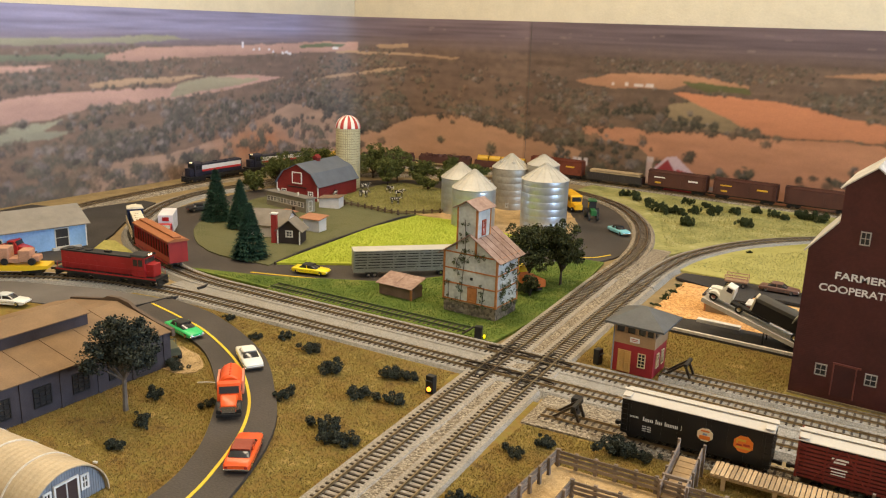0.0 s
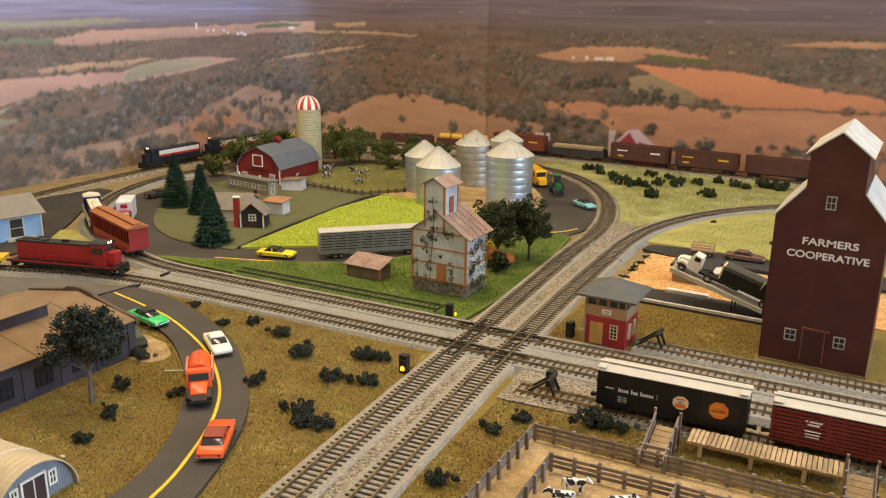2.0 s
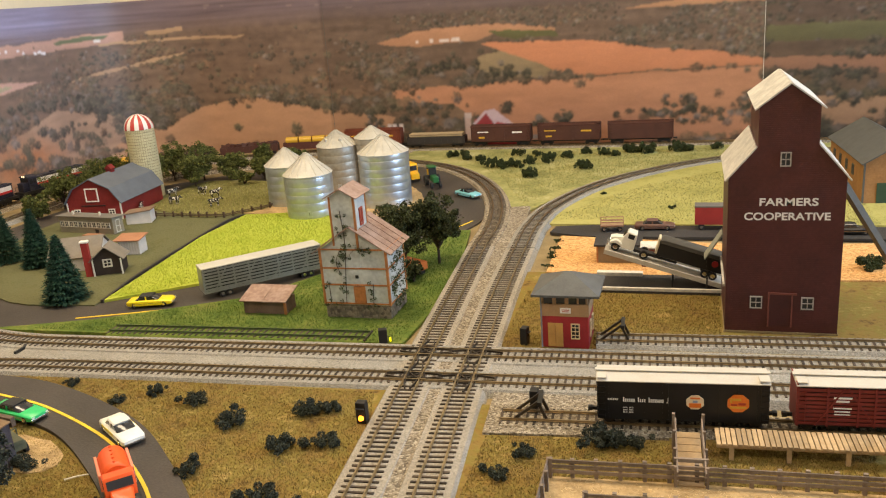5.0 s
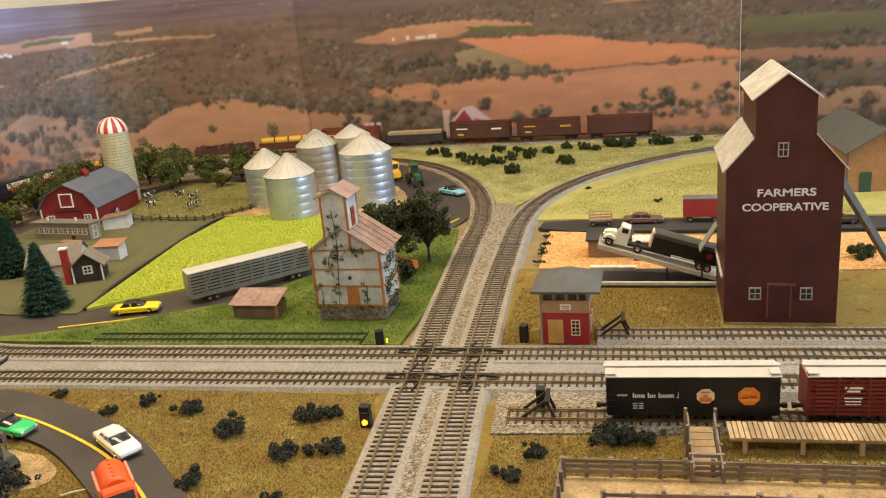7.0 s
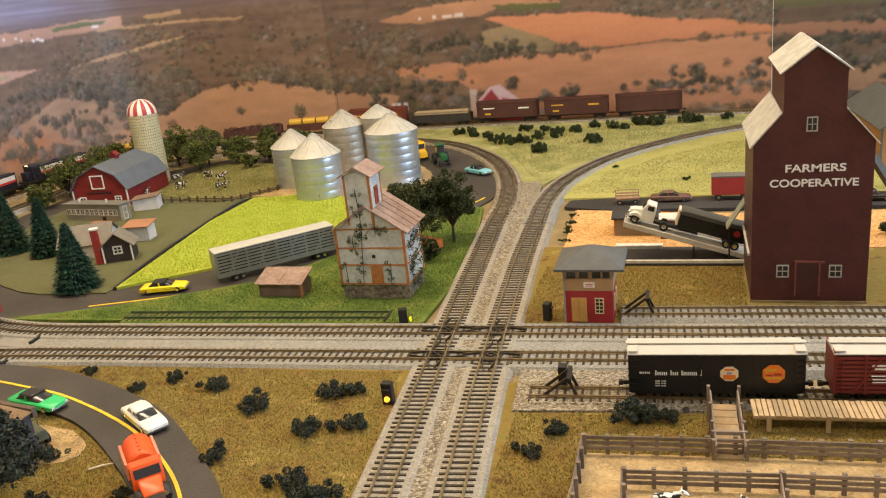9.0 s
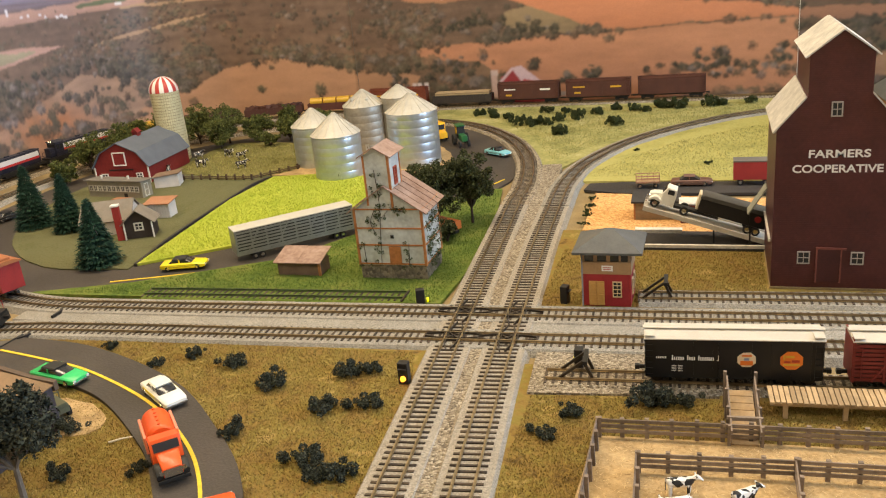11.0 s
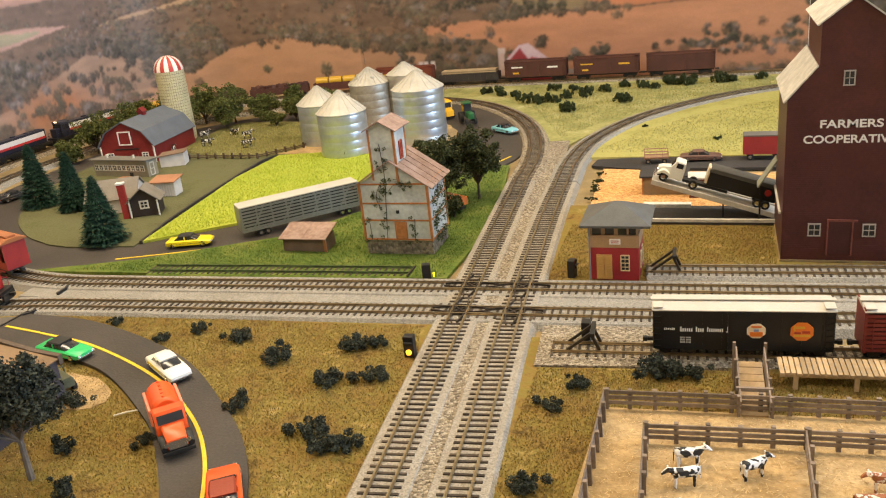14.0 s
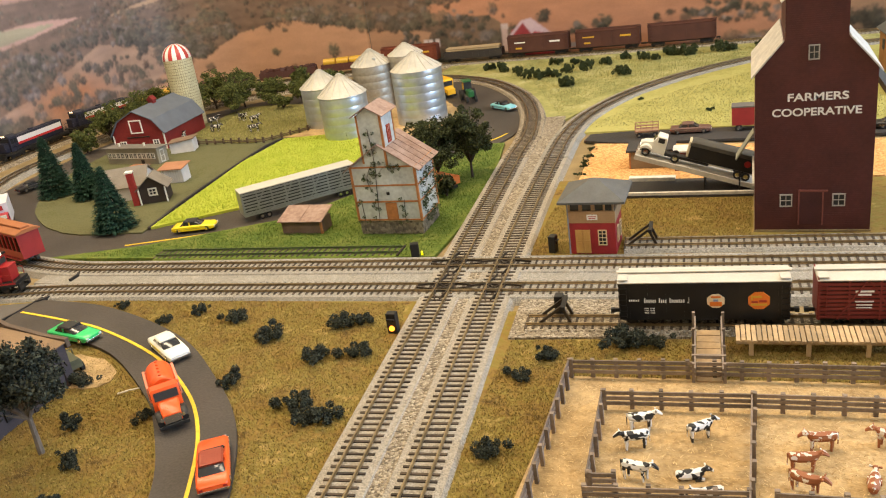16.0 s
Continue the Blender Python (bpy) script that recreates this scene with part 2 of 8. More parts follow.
def B():
    return bmesh.new()


def catmull(pts, step):
    """An even polyline through control points."""
    p = [2 * Vector(pts[0]) - Vector(pts[1])] + [Vector(q) for q in pts] + [2 * Vector(pts[-1]) - Vector(pts[-2])]
    fine = []
    for i in range(1, len(p) - 2):
        a, b, c, d = p[i - 1:i + 3]
        for k in range(24):
            t = k / 24
            fine.append(0.5 * ((2 * b) + (c - a) * t + (2 * a - 5 * b + 4 * c - d) * t * t + (3 * b - a - 3 * c + d) * t ** 3))
    fine.append(p[-2])
    out, carry = [fine[0]], 0.0
    for a, b in zip(fine, fine[1:]):
        L = (b - a).length
        while carry + L >= step:
            f = (step - carry) / L
            a = a.lerp(b, f)
            L = (b - a).length
            out.append(a)
            carry = 0.0
        carry += L
    return out


def sides(line):
    """The unit way to the left at each point of a flat polyline."""
    out = []
    for i in range(len(line)):
        d = (line[min(i + 1, len(line) - 1)] - line[max(i - 1, 0)]).normalized()
        out.append(Vector((-d.y, d.x)))
    return out


def sweep(bm, line, prof, mi=0):
    """Draws a closed profile (across in m, z in m) along a flat polyline."""
    sd = sides(line)
    rings = [[bm.verts.new((p.x + s.x * o, p.y + s.y * o, z)) for o, z in prof] for p, s in zip(line, sd)]
    n = len(prof)
    fs = []
    for a, b in zip(rings, rings[1:]):
        for i in range(n):
            fs.append(bm.faces.new((a[i], a[(i + 1) % n], b[(i + 1) % n], b[i])))
    fs += [bm.faces.new(rings[0]), bm.faces.new(rings[-1][::-1])]
    for f in fs:
        f.material_index = mi
    bmesh.ops.recalc_face_normals(bm, faces=fs)
    return bm


def sheet(name, pts, z, material, label, category, smooth=True, rough=0.0, thick=0.004, kind="structure", step=0.012):
    """A ground cover with an outline through control points and an edge that drops."""
    loop = catmull(list(pts) + [pts[0]], step) if smooth else [Vector(p) for p in pts]
    if smooth:
        loop = loop[:-1]
    rnd = random.Random(name)
    bm = B()
    loop = [p + Vector((rnd.uniform(-rough, rough), rnd.uniform(-rough, rough))) for p in loop]
    a = [bm.verts.new((p.x, p.y, z)) for p in loop]
    b = [bm.verts.new((p.x, p.y, z - thick)) for p in loop]
    bm.faces.new(a)
    n = len(a)
    for i in range(n):
        bm.faces.new((a[i], b[i], b[(i + 1) % n], a[(i + 1) % n]))
    bmesh.ops.recalc_face_normals(bm, faces=bm.faces[:])
    bmesh.ops.triangulate(bm, faces=[f for f in bm.faces if len(f.verts) > 4])
    ob = part(name, bm, material, None)
    return tagged(ob, label, category, kind=kind)


# ---------------------------------------------------------------- the room
WX0, WX1, WY0, WY1, FZ, CZ = -1.27, 2.4, -2.6, 1.345, -1.05, 1.43
COVE = 0.27


def slab(name, x0, x1, y0, y1, z0, z1, material, label, category):
    ob = part(name, bx(B(), x0 * 1e3, x1 * 1e3, y0 * 1e3, y1 * 1e3, z0 * 1e3, z1 * 1e3), material, None)
    return tagged(ob, label, category, kind="structure")


slab("wall_north", WX0 - 0.12, WX1 + 0.1, WY1 + 0.012, WY1 + 0.112, FZ, CZ, M["wall"], "cream textured plaster wall above the mural", "wall")
slab("wall_west", WX0 - 0.112, WX0 - 0.012, WY0, WY1 + 0.01, FZ, CZ, M["wall"], "cream textured plaster side wall", "wall")
slab("wall_south", WX0 - 0.11, WX1 + 0.1, WY0 - 0.1, WY0 - 0.003, FZ, CZ, M["wall"], "cream textured plaster rear wall", "wall")
slab("wall_east", WX1, WX1 + 0.1, WY0, WY1 + 0.01, FZ, CZ, M["wall"], "cream textured plaster side wall", "wall")
slab("floor", WX0 - 0.11, WX1 + 0.1, WY0 - 0.1, WY1 + 0.11, FZ - 0.05, FZ - 0.002, M["carpet"], "dark carpeted room floor", "floor")
slab("ceiling", WX0 - 0.11, WX1 + 0.1, WY0 - 0.1, WY1 + 0.11, CZ + 0.002, CZ + 0.05, M["ceiling"], "plain white ceiling", "ceiling")
slab("layout_table", WX0 - 0.008, 1.9, -0.56, WY1 + 0.008, -0.09, -0.022, M["bench_wood"], "wooden table top that carries the layout", "table")
slab("table_frame", WX0 + 0.05, 1.8, -0.5, WY1 - 0.05, FZ, -0.094, M["bench_wood"], "closed wooden base under the layout", "table")
slab("ground", WX0 - 0.006, 1.89, -0.555, WY1 + 0.006, -0.021, -0.010, M["earth"], "brown textured scenery base of the layout", "ground")


# the printed mural: a coved sheet round the north-west corner
def mural_point(s, off=0.0):
    """A plan point of the sheet: s is x along the north wall and goes on round the cove."""
    a0 = WX0 + COVE
    if s >= a0:
        return s, WY1 - off
    arc = math.pi / 2 * COVE
    if s >= a0 - arc:
        ang = math.pi / 2 - (a0 - s) / COVE
        r = COVE - off
        return a0 - r * math.cos(ang), WY1 - COVE + r * math.sin(ang)
    return WX0 + off, WY1 - COVE - (a0 - arc - s)


def inside(px, py, poly):
    """Which points lie in a polygon."""
    res = np.zeros(px.shape, bool)
    n = len(poly)
    for i in range(n):
        (x0, y0), (x1, y1) = poly[i], poly[(i + 1) % n]
        cross = (y0 > py) != (y1 > py)
        with np.errstate(divide="ignore", invalid="ignore"):
            xi = (x1 - x0) * (py - y0) / (y1 - y0 + 1e-12) + x0
        res ^= cross & (px < xi)
    return res


def value_noise(px, py, seed, octaves=4):
    """Soft fractal noise in 0 to 1 on a random lattice."""
    table = np.random.RandomState(seed).rand(128, 128)
    out, amp, total = np.zeros(px.shape), 1.0, 0.0
    for k in range(octaves):
        u, v = px * 2 ** k + 17.3 * k, py * 2 ** k + 9.1 * k
        i, j = np.floor(u).astype(int), np.floor(v).astype(int)
        fu, fv = u - i, v - j
        fu, fv = fu * fu * (3 - 2 * fu), fv * fv * (3 - 2 * fv)
        a, b = table[i % 128, j % 128], table[(i + 1) % 128, j % 128]
        c, e = table[i % 128, (j + 1) % 128], table[(i + 1) % 128, (j + 1) % 128]
        out += amp * ((a * (1 - fu) + b * fu) * (1 - fv) + (c * (1 - fu) + e * fu) * fv)
        total += amp
        amp *= 0.55
    return out / total


def mural():
    s0, s1, z0, z1, d = -2.75, 1.4, -0.03, 0.412, 0.0023
    ns, nz = int((s1 - s0) / d) + 1, int((z1 - z0) / d) + 1
    S, Z = np.meshgrid(np.linspace(s0, s1, ns), np.linspace(z0, z1, nz))
    rs = np.random.RandomState(4)
    Sw = S + 0.010 * (value_noise(S * 30, Z * 30, 1, 3) - 0.5)
    Zw = Z + 0.008 * (value_noise(S * 26, Z * 40, 2, 3) - 0.5)
    fine = value_noise(S * 150, Z * 190, 3, 3)
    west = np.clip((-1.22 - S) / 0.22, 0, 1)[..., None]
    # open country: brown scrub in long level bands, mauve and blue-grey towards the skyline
    band = value_noise(S * 7, Z * 70, 5, 4)
    tuft = value_noise(S * 55, Z * 80, 6, 4)
    h = np.clip(Z / 0.41, 0, 1)[..., None]
    img = np.array((0.15, 0.092, 0.054)) * (1 - h) + np.array((0.125, 0.086, 0.068)) * h
    img = img * (0.36 + 0.58 * band + 0.44 * tuft)[..., None]
    far = np.clip((Z - 0.318) / 0.05, 0, 1)[..., None]
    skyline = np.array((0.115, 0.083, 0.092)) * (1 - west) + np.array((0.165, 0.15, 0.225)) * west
    streak = value_noise(S * 5, Z * 170, 7, 4)
    img = img * (1 - far) + skyline * (0.5 + 1.0 * streak)[..., None] * far
    wood = np.ones((nz, ns))

    def field(color, poly, soil=0.16):
        """A ploughed or grassed field with soft tonal drifts and a lit upper edge."""
        k = inside(Sw, Zw, poly)
        zl, zh = min(p[1] for p in poly), max(p[1] for p in poly)
        g = 0.80 + soil * 2 * (value_noise(S * 14, Z * 60, 11, 4) - 0.5) + 0.10 * (fine - 0.5) + 0.26 * np.clip((Z - zl) / (zh - zl + 1e-6), 0, 1)
        img[k] = (np.array(color) * g[..., None])[k]
        wood[k] = 0

    pink, tan, rust, sage = (0.33, 0.195, 0.15), (0.31, 0.20, 0.12), (0.39, 0.165, 0.08), (0.20, 0.185, 0.125)
    # the western sheets
    field((0.115, 0.125, 0.08), [(-2.75, .31), (-2.272, .308), (-2.055, .308), (-2.018, .3), (-2.086, .294), (-2.75, .297)])
    field(pink, [(-2.071, .302), (-1.992, .32), (-1.824, .324), (-1.545, .327), (-1.406, .333), (-1.251, .337), (-1.216, .334), (-1.217, .309), (-1.455, .304), (-1.633, .299), (-1.827, .295), (-1.964, .289), (-2.072, .292)])
    field(sage, [(-2.75, .338), (-2.137, .342), (-1.924, .35), (-1.822, .342), (-1.991, .332), (-2.139, .33), (-2.75, .318)])
    field((0.10, 0.115, 0.06), [(-1.42, .325), (-1.33, .331), (-1.25, .33), (-1.27, .322), (-1.4, .317)])
    field(pink, [(-2.75, .2), (-2.285, .218), (-2.207, .223), (-2.08, .226), (-1.905, .224), (-1.777, .244), (-1.637, .249), (-1.484, .236), (-1.575, .227), (-1.682, .211), (-1.781, .201), (-1.925, .194), (-2.039, .19), (-2.129, .185), (-2.215, .169), (-2.75, .14)])
    field((0.24, 0.205, 0.13), [(-1.899, .199), (-1.869, .231), (-1.758, .246), (-1.574, .235), (-1.639, .224), (-1.78, .211)])
    field(tan, [(-2.122, .239), (-2.032, .249), (-1.832, .25), (-1.776, .25), (-1.904, .234), (-2.034, .233), (-2.109, .231)])
    field(sage, [(-2.75, .13), (-2.293, .159), (-2.188, .166), (-2.244, .144), (-2.164, .138), (-2.22, .126), (-2.75, .10)])
    field(pink, [(-2.75, .27), (-2.4, .285), (-2.2, .283), (-2.25, .272), (-2.75, .255)])
    # the brushy slope at the sheets' corner: pale along its crest, russet below
    field((0.25, 0.155, 0.10), [(-2.134, .036), (-2.116, .062), (-1.906, .057), (-1.754, .079), (-1.584, .122), (-1.454, .159), (-1.333, .137), (-1.223, .105), (-1.23, -.1), (-2.2, -.1)], 0.3)
    # the middle sheet
    field((0.30, 0.165, 0.092), [(-1.3, .03), (-1.243, .062), (-1.154, .069), (-1.042, .116), (-.939, .133), (-.858, .138), (-.742, .113), (-.648, .095), (-.506, .079), (-.471, .068), (-.5, .02), (-.56, -.04), (-1.3, -.04)])
    field(tan, [(-1.45, .212), (-1.328, .236), (-1.219, .246), (-1.131, .263), (-1.059, .267), (-1.096, .256), (-1.219, .237), (-1.34, .225)])
    field(tan, [(-1.288, .311), (-1.039, .309), (-.879, .304), (-.888, .297), (-1.058, .302), (-1.288, .304)])
    field(tan, [(-1.165, .33), (-1.058, .336), (-1.058, .324), (-1.148, .32)])
    # the eastern sheet
    field((0.36, 0.185, 0.105), [(-.504, .258), (-.399, .285), (-.244, .293), (-.128, .286), (-.044, .274), (-.043, .268), (-.141, .268), (-.198, .266), (-.242, .253), (-.397, .247)])
    field((0.10, 0.095, 0.04), [(-.213, .274), (-.127, .272), (-.043, .267), (-.035, .255), (-.139, .251), (-.183, .259)])
    field((0.42, 0.172, 0.088), [(-.234, .247), (-.124, .243), (.013, .241), (.105, .231), (.168, .214), (.304, .201), (.432, .176), (.432, .16), (.19, .163), (.022, .153), (-.062, .173), (-.106, .192), (-.166, .221)], 0.1)
    field((0.32, 0.150, 0.083), [(-.474, .141), (-.375, .143), (-.16, .149), (-.019, .148), (.19, .159), (.432, .157), (.432, .0), (-.076, -.03), (-.227, .03), (-.309, .099), (-.473, .11)], 0.2)
    field((0.36, 0.19, 0.105), [(.122, .307), (.217, .318), (.432, .32), (.432, .304), (.219, .305)])
    field((0.21, 0.15, 0.085), [(-.239, .214), (-.181, .227), (-.121, .205), (-.049, .174), (-.061, .156), (-.161, .156), (-.237, .178)], 0.25)
    # the sheet past the joint behind the elevator
    field((0.28, 0.14, 0.085), [(.434, .178), (.69, .172), (1.4, .17), (1.4, .13), (.69, .133), (.434, .155)])
    field((0.13, 0.115, 0.055), [(.434, .25), (.9, .24), (1.4, .25), (1.4, .21), (.9, .205), (.434, .212)])
    field((0.30, 0.17, 0.10), [(.434, .09), (.7, .08), (1.4, .09), (1.4, .01), (.434, .02)])
    # russet brush on the corner slope
    brush = np.exp(-((S + 1.60) / 0.13) ** 2 - ((Z - 0.055) / 0.045) ** 2) * (0.3 + 0.9 * value_noise(S * 40, Z * 50, 41, 4))
    brush = np.clip(brush, 0, 0.85)[..., None]
    img = img * (1 - brush) + np.array((0.33, 0.115, 0.035)) * (0.6 + 0.7 * tuft)[..., None] * brush
    # a cart track across the eastern slope
    path = np.exp(-((Z - 0.154 - 0.02 * np.clip(S, 0, 1)) / 0.0022) ** 2) * (S > 0.0) * (S < 0.43)
    img *= (1 - 0.3 * path)[..., None]

    # woodland in stands: dark crowns gathered where the stand is thick, scrub showing between
    stand = value_noise(S * 6, Z * 20, 31, 4) + 0.25 * (value_noise(S * 30, Z * 50, 32, 2) - 0.5)
    hue = value_noise(S * 8, Z * 14, 33, 3)
    rag = value_noise(S * 210, Z * 210, 34, 3) - 0.5
    dark, olive, brown, grey = np.array((0.046, 0.040, 0.027)), np.array((0.085, 0.070, 0.04)), np.array((0.13, 0.075, 0.042)), np.array((0.12, 0.095, 0.08))

    def crown(s, z, r, base):
        w, hgt = r * rs.uniform(0.85, 1.35), r * rs.uniform(0.75, 1.1)
        i, j = int((z - z0) / d), int((s - s0) / d)
        ci, cj = int(hgt * 1.5 / d) + 2, int(w * 1.5 / d) + 2
        i0, i1, j0, j1 = max(i - ci, 0), min(i + ci + 1, nz), max(j - cj, 0), min(j + cj + 1, ns)
        if i0 >= i1 or j0 >= j1:
            return
        ds, dz = (S[i0:i1, j0:j1] - s) / w, (Z[i0:i1, j0:j1] - z) / hgt
        rg = rag[i0:i1, j0:j1]
        q = ds * ds + dz * dz + 1.5 * rg
        al = (np.clip((0.95 - q) * 1.6, 0, 1) * rs.uniform(0.75, 1.0))[..., None]
        lit = np.clip(0.85 + 0.42 * dz - 0.22 * ds + 1.3 * rg, 0.3, 1.7)
        img[i0:i1, j0:j1] = img[i0:i1, j0:j1] * (1 - al) + base * lit[..., None] * al

    N = 26000
    for s, z in zip(rs.uniform(s0, s1, N), np.sort(rs.rand(N) ** 0.9 * 0.345 - 0.02)[::-1]):
        i, j = min(max(int((z - z0) / d), 0), nz - 1), min(int((s - s0) / d), ns - 1)
        if not wood[i, j] and rs.rand() > (0.10 if -2.15 < s < -1.25 and z < 0.12 else 0.006):
            continue
        thick = stand[i, j]
        if wood[i, j] and rs.rand() > np.clip((thick - 0.46) * 9, 0.04, 1):
            continue
        near = 1 - max(z, 0) / 0.36
        r = (0.0034 + 0.0165 * near ** 1.3) * rs.uniform(0.5, 1.35)
        t = np.clip(1.9 * (hue[i, j] - 0.32) + 0.25 * rs.normal(), 0, 1)
        base = dark * (1 - min(t, 1)) + (olive if rs.rand() < 0.4 else brown) * min(t, 1)
        if rs.rand() < 0.10:
            base = grey
        base = base * rs.uniform(0.7, 1.3) + np.array((0.075, 0.058, 0.052)) * 0.6 * (1 - near)
        crown(s, z, r, base)
    # hedgerow trees that stand out on the eastern slope
    for s, z, wide, high, n in ((0.24, 0.058, 0.13, 0.02, 46), (0.25, 0.085, 0.03, 0.016, 8), (0.40, 0.075, 0.025, 0.026, 16), (-0.03, 0.055, 0.022, 0.03, 14), (-0.09, 0.045, 0.03, 0.02, 10), (-0.38, 0.085, 0.09, 0.03, 34), (-0.53, 0.06, 0.03, 0.03, 16), (0.50, 0.10, 0.04, 0.03, 14), (0.62, 0.08, 0.05, 0.03, 16),
                                (-2.12, 0.155, 0.06, 0.018, 26), (-1.37, 0.155, 0.035, 0.022, 16), (-1.88, 0.10, 0.16, 0.03, 70), (-1.66, 0.155, 0.12, 0.028, 60), (-2.10, 0.075, 0.09, 0.02, 36), (-0.32, 0.19, 0.11, 0.02, 44), (-0.17, 0.168, 0.06, 0.008, 18)):
        for k in range(n):
            a, b = rs.normal(0, 0.55, 2)
            crown(s + a * wide, z + b * high, rs.uniform(0.006, 0.013), (dark if rs.rand() < 0.7 else grey) * rs.uniform(0.8, 1.5))

    def blot(c, sa, sb, za, zb):
        k = (S > sa) & (S < sb) & (Z > za) & (Z < zb)
        img[k] = np.array(c) * (0.85 + 0.3 * fine[k])[:, None]
    # farmsteads on the print
    for k in range(16):
        sa = -1.66 + rs.rand() ** 0.8 * 0.22
        za = 0.318 - 0.1 * (sa + 1.64) + rs.uniform(-0.003, 0.003)
        blot((0.5, 0.46, 0.47), sa, sa + rs.uniform(0.004, 0.012), za, za + rs.uniform(0.002, 0.007))
    blot((0.5, 0.46, 0.48), -1.644, -1.638, 0.318, 0.336)
    blot((0.5, 0.47, 0.46), -1.298, -1.280, 0.314, 0.321)
    for k in range(12):
        sa = -0.40 + rs.rand() * 0.13
        blot((0.50, 0.42, 0.38), sa, sa + rs.uniform(0.005, 0.014), 0.254, 0.258 + rs.uniform(0, .006))
    for k in range(24):
        sa, za = rs.uniform(-1.0, 0.4), rs.uniform(0.345, 0.395)
        blot((0.19, 0.14, 0.13), sa, sa + rs.uniform(0.004, 0.02), za, za + 0.0025)
    for sa in (-0.495, -0.48, -0.462):
        blot((0.42, 0.35, 0.32), sa, sa + 0.012, 0.03, 0.052)
    blot((0.36, 0.28, 0.25), -.40, -.36, 0.012, 0.02)
    for c, poly in (((0.26, 0.035, 0.035), [(-.262, .0), (-.256, .06), (-.2, .05), (-.144, .037), (-.142, -.01), (-.25, -.012)]),
                    ((0.40, 0.29, 0.30), [(-.262, .045), (-.230, .078), (-.205, .083), (-.15, .038), (-.2, .05), (-.212, .03)]),
                    ((0.20, 0.028, 0.03), [(-.257, .042), (-.226, .072), (-.207, .045), (-.206, -.01), (-.252, -.01)])):
        k = inside(S, Z, poly)
        img[k] = np.array(c) * (0.88 + 0.24 * fine[k])[:, None]
    blot((0.33, 0.23, 0.19), -.282, -.266, 0.005, 0.062)
    blot((0.36, 0.28, 0.25), -.283, -.265, 0.062, 0.075)
    blot((0.17, 0.15, 0.15), -.14, -.095, 0.004, 0.016)
    # the printed sheets differ a little in tone on either side of their joints
    img *= np.where(S < -0.652, 1.04, np.where(S < 0.432, 0.84, 0.6))[..., None]
    # cool window light on the western sheets, put into their colour
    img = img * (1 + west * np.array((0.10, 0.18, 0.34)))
    # the print itself is a little soft
    for axis in (0, 1):
        img = 0.5 * img + 0.25 * (np.roll(img, 1, axis) + np.roll(img, -1, axis))
    img = np.clip(img * 1.5, 0.012, 0.9)
    # pale bluish window sheen over the west, blended into the print colours
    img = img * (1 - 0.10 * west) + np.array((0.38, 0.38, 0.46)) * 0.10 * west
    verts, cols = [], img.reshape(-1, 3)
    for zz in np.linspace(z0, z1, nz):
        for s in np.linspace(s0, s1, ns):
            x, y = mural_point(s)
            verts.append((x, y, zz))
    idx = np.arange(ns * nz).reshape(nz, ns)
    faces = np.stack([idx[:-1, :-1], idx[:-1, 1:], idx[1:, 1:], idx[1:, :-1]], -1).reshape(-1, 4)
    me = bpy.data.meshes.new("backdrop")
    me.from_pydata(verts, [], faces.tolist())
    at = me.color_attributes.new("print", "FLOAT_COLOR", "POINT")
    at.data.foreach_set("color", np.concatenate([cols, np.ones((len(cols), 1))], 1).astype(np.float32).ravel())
    m = bpy.data.materials.new("mural_print")
    m.use_nodes = True
    nt = m.node_tree
    bs = nt.nodes["Principled BSDF"]
    bs.inputs["Roughness"].default_value = 0.42
    bs.inputs["Specular IOR Level"].default_value = 0.35
    ca = nt.nodes.new("ShaderNodeVertexColor")
    ca.layer_name = "print"
    geo = nt.nodes.new("ShaderNodeNewGeometry")
    nz_ = nt.nodes.new("ShaderNodeTexNoise")
    nz_.inputs["Scale"].default_value, nz_.inputs["Detail"].default_value = 320, 3
    nt.links.new(geo.outputs["Position"], nz_.inputs["Vector"])
    mr = nt.nodes.new("ShaderNodeMapRange")
    mr.inputs["To Min"].default_value, mr.inputs["To Max"].default_value = 0.9, 1.1
    nt.links.new(nz_.outputs["Fac"], mr.inputs["Value"])
    mx = nt.nodes.new("ShaderNodeVectorMath")
    mx.operation = "SCALE"
    nt.links.new(ca.outputs["Color"], mx.inputs[0])
    nt.links.new(mr.outputs[0], mx.inputs["Scale"])
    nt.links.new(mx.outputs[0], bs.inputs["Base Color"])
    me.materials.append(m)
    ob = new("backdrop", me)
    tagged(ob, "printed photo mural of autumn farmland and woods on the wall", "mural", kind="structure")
    # paper joints between the printed strips
    for s, z_lo, z_hi in ((-0.645, -0.01, 0.41), (0.432, -0.01, 0.41)):
        bm = B()
        x, y = mural_point(s, 0.001)
        bx(bm, x * 1e3 - 0.5, x * 1e3 + 0.5, y * 1e3 - 0.3, y * 1e3 + 0.2, z_lo * 1e3, z_hi * 1e3)
        part("seam", bm, M["old_white"] if s > 0 else M["asphalt_grey"], ob)


mural()

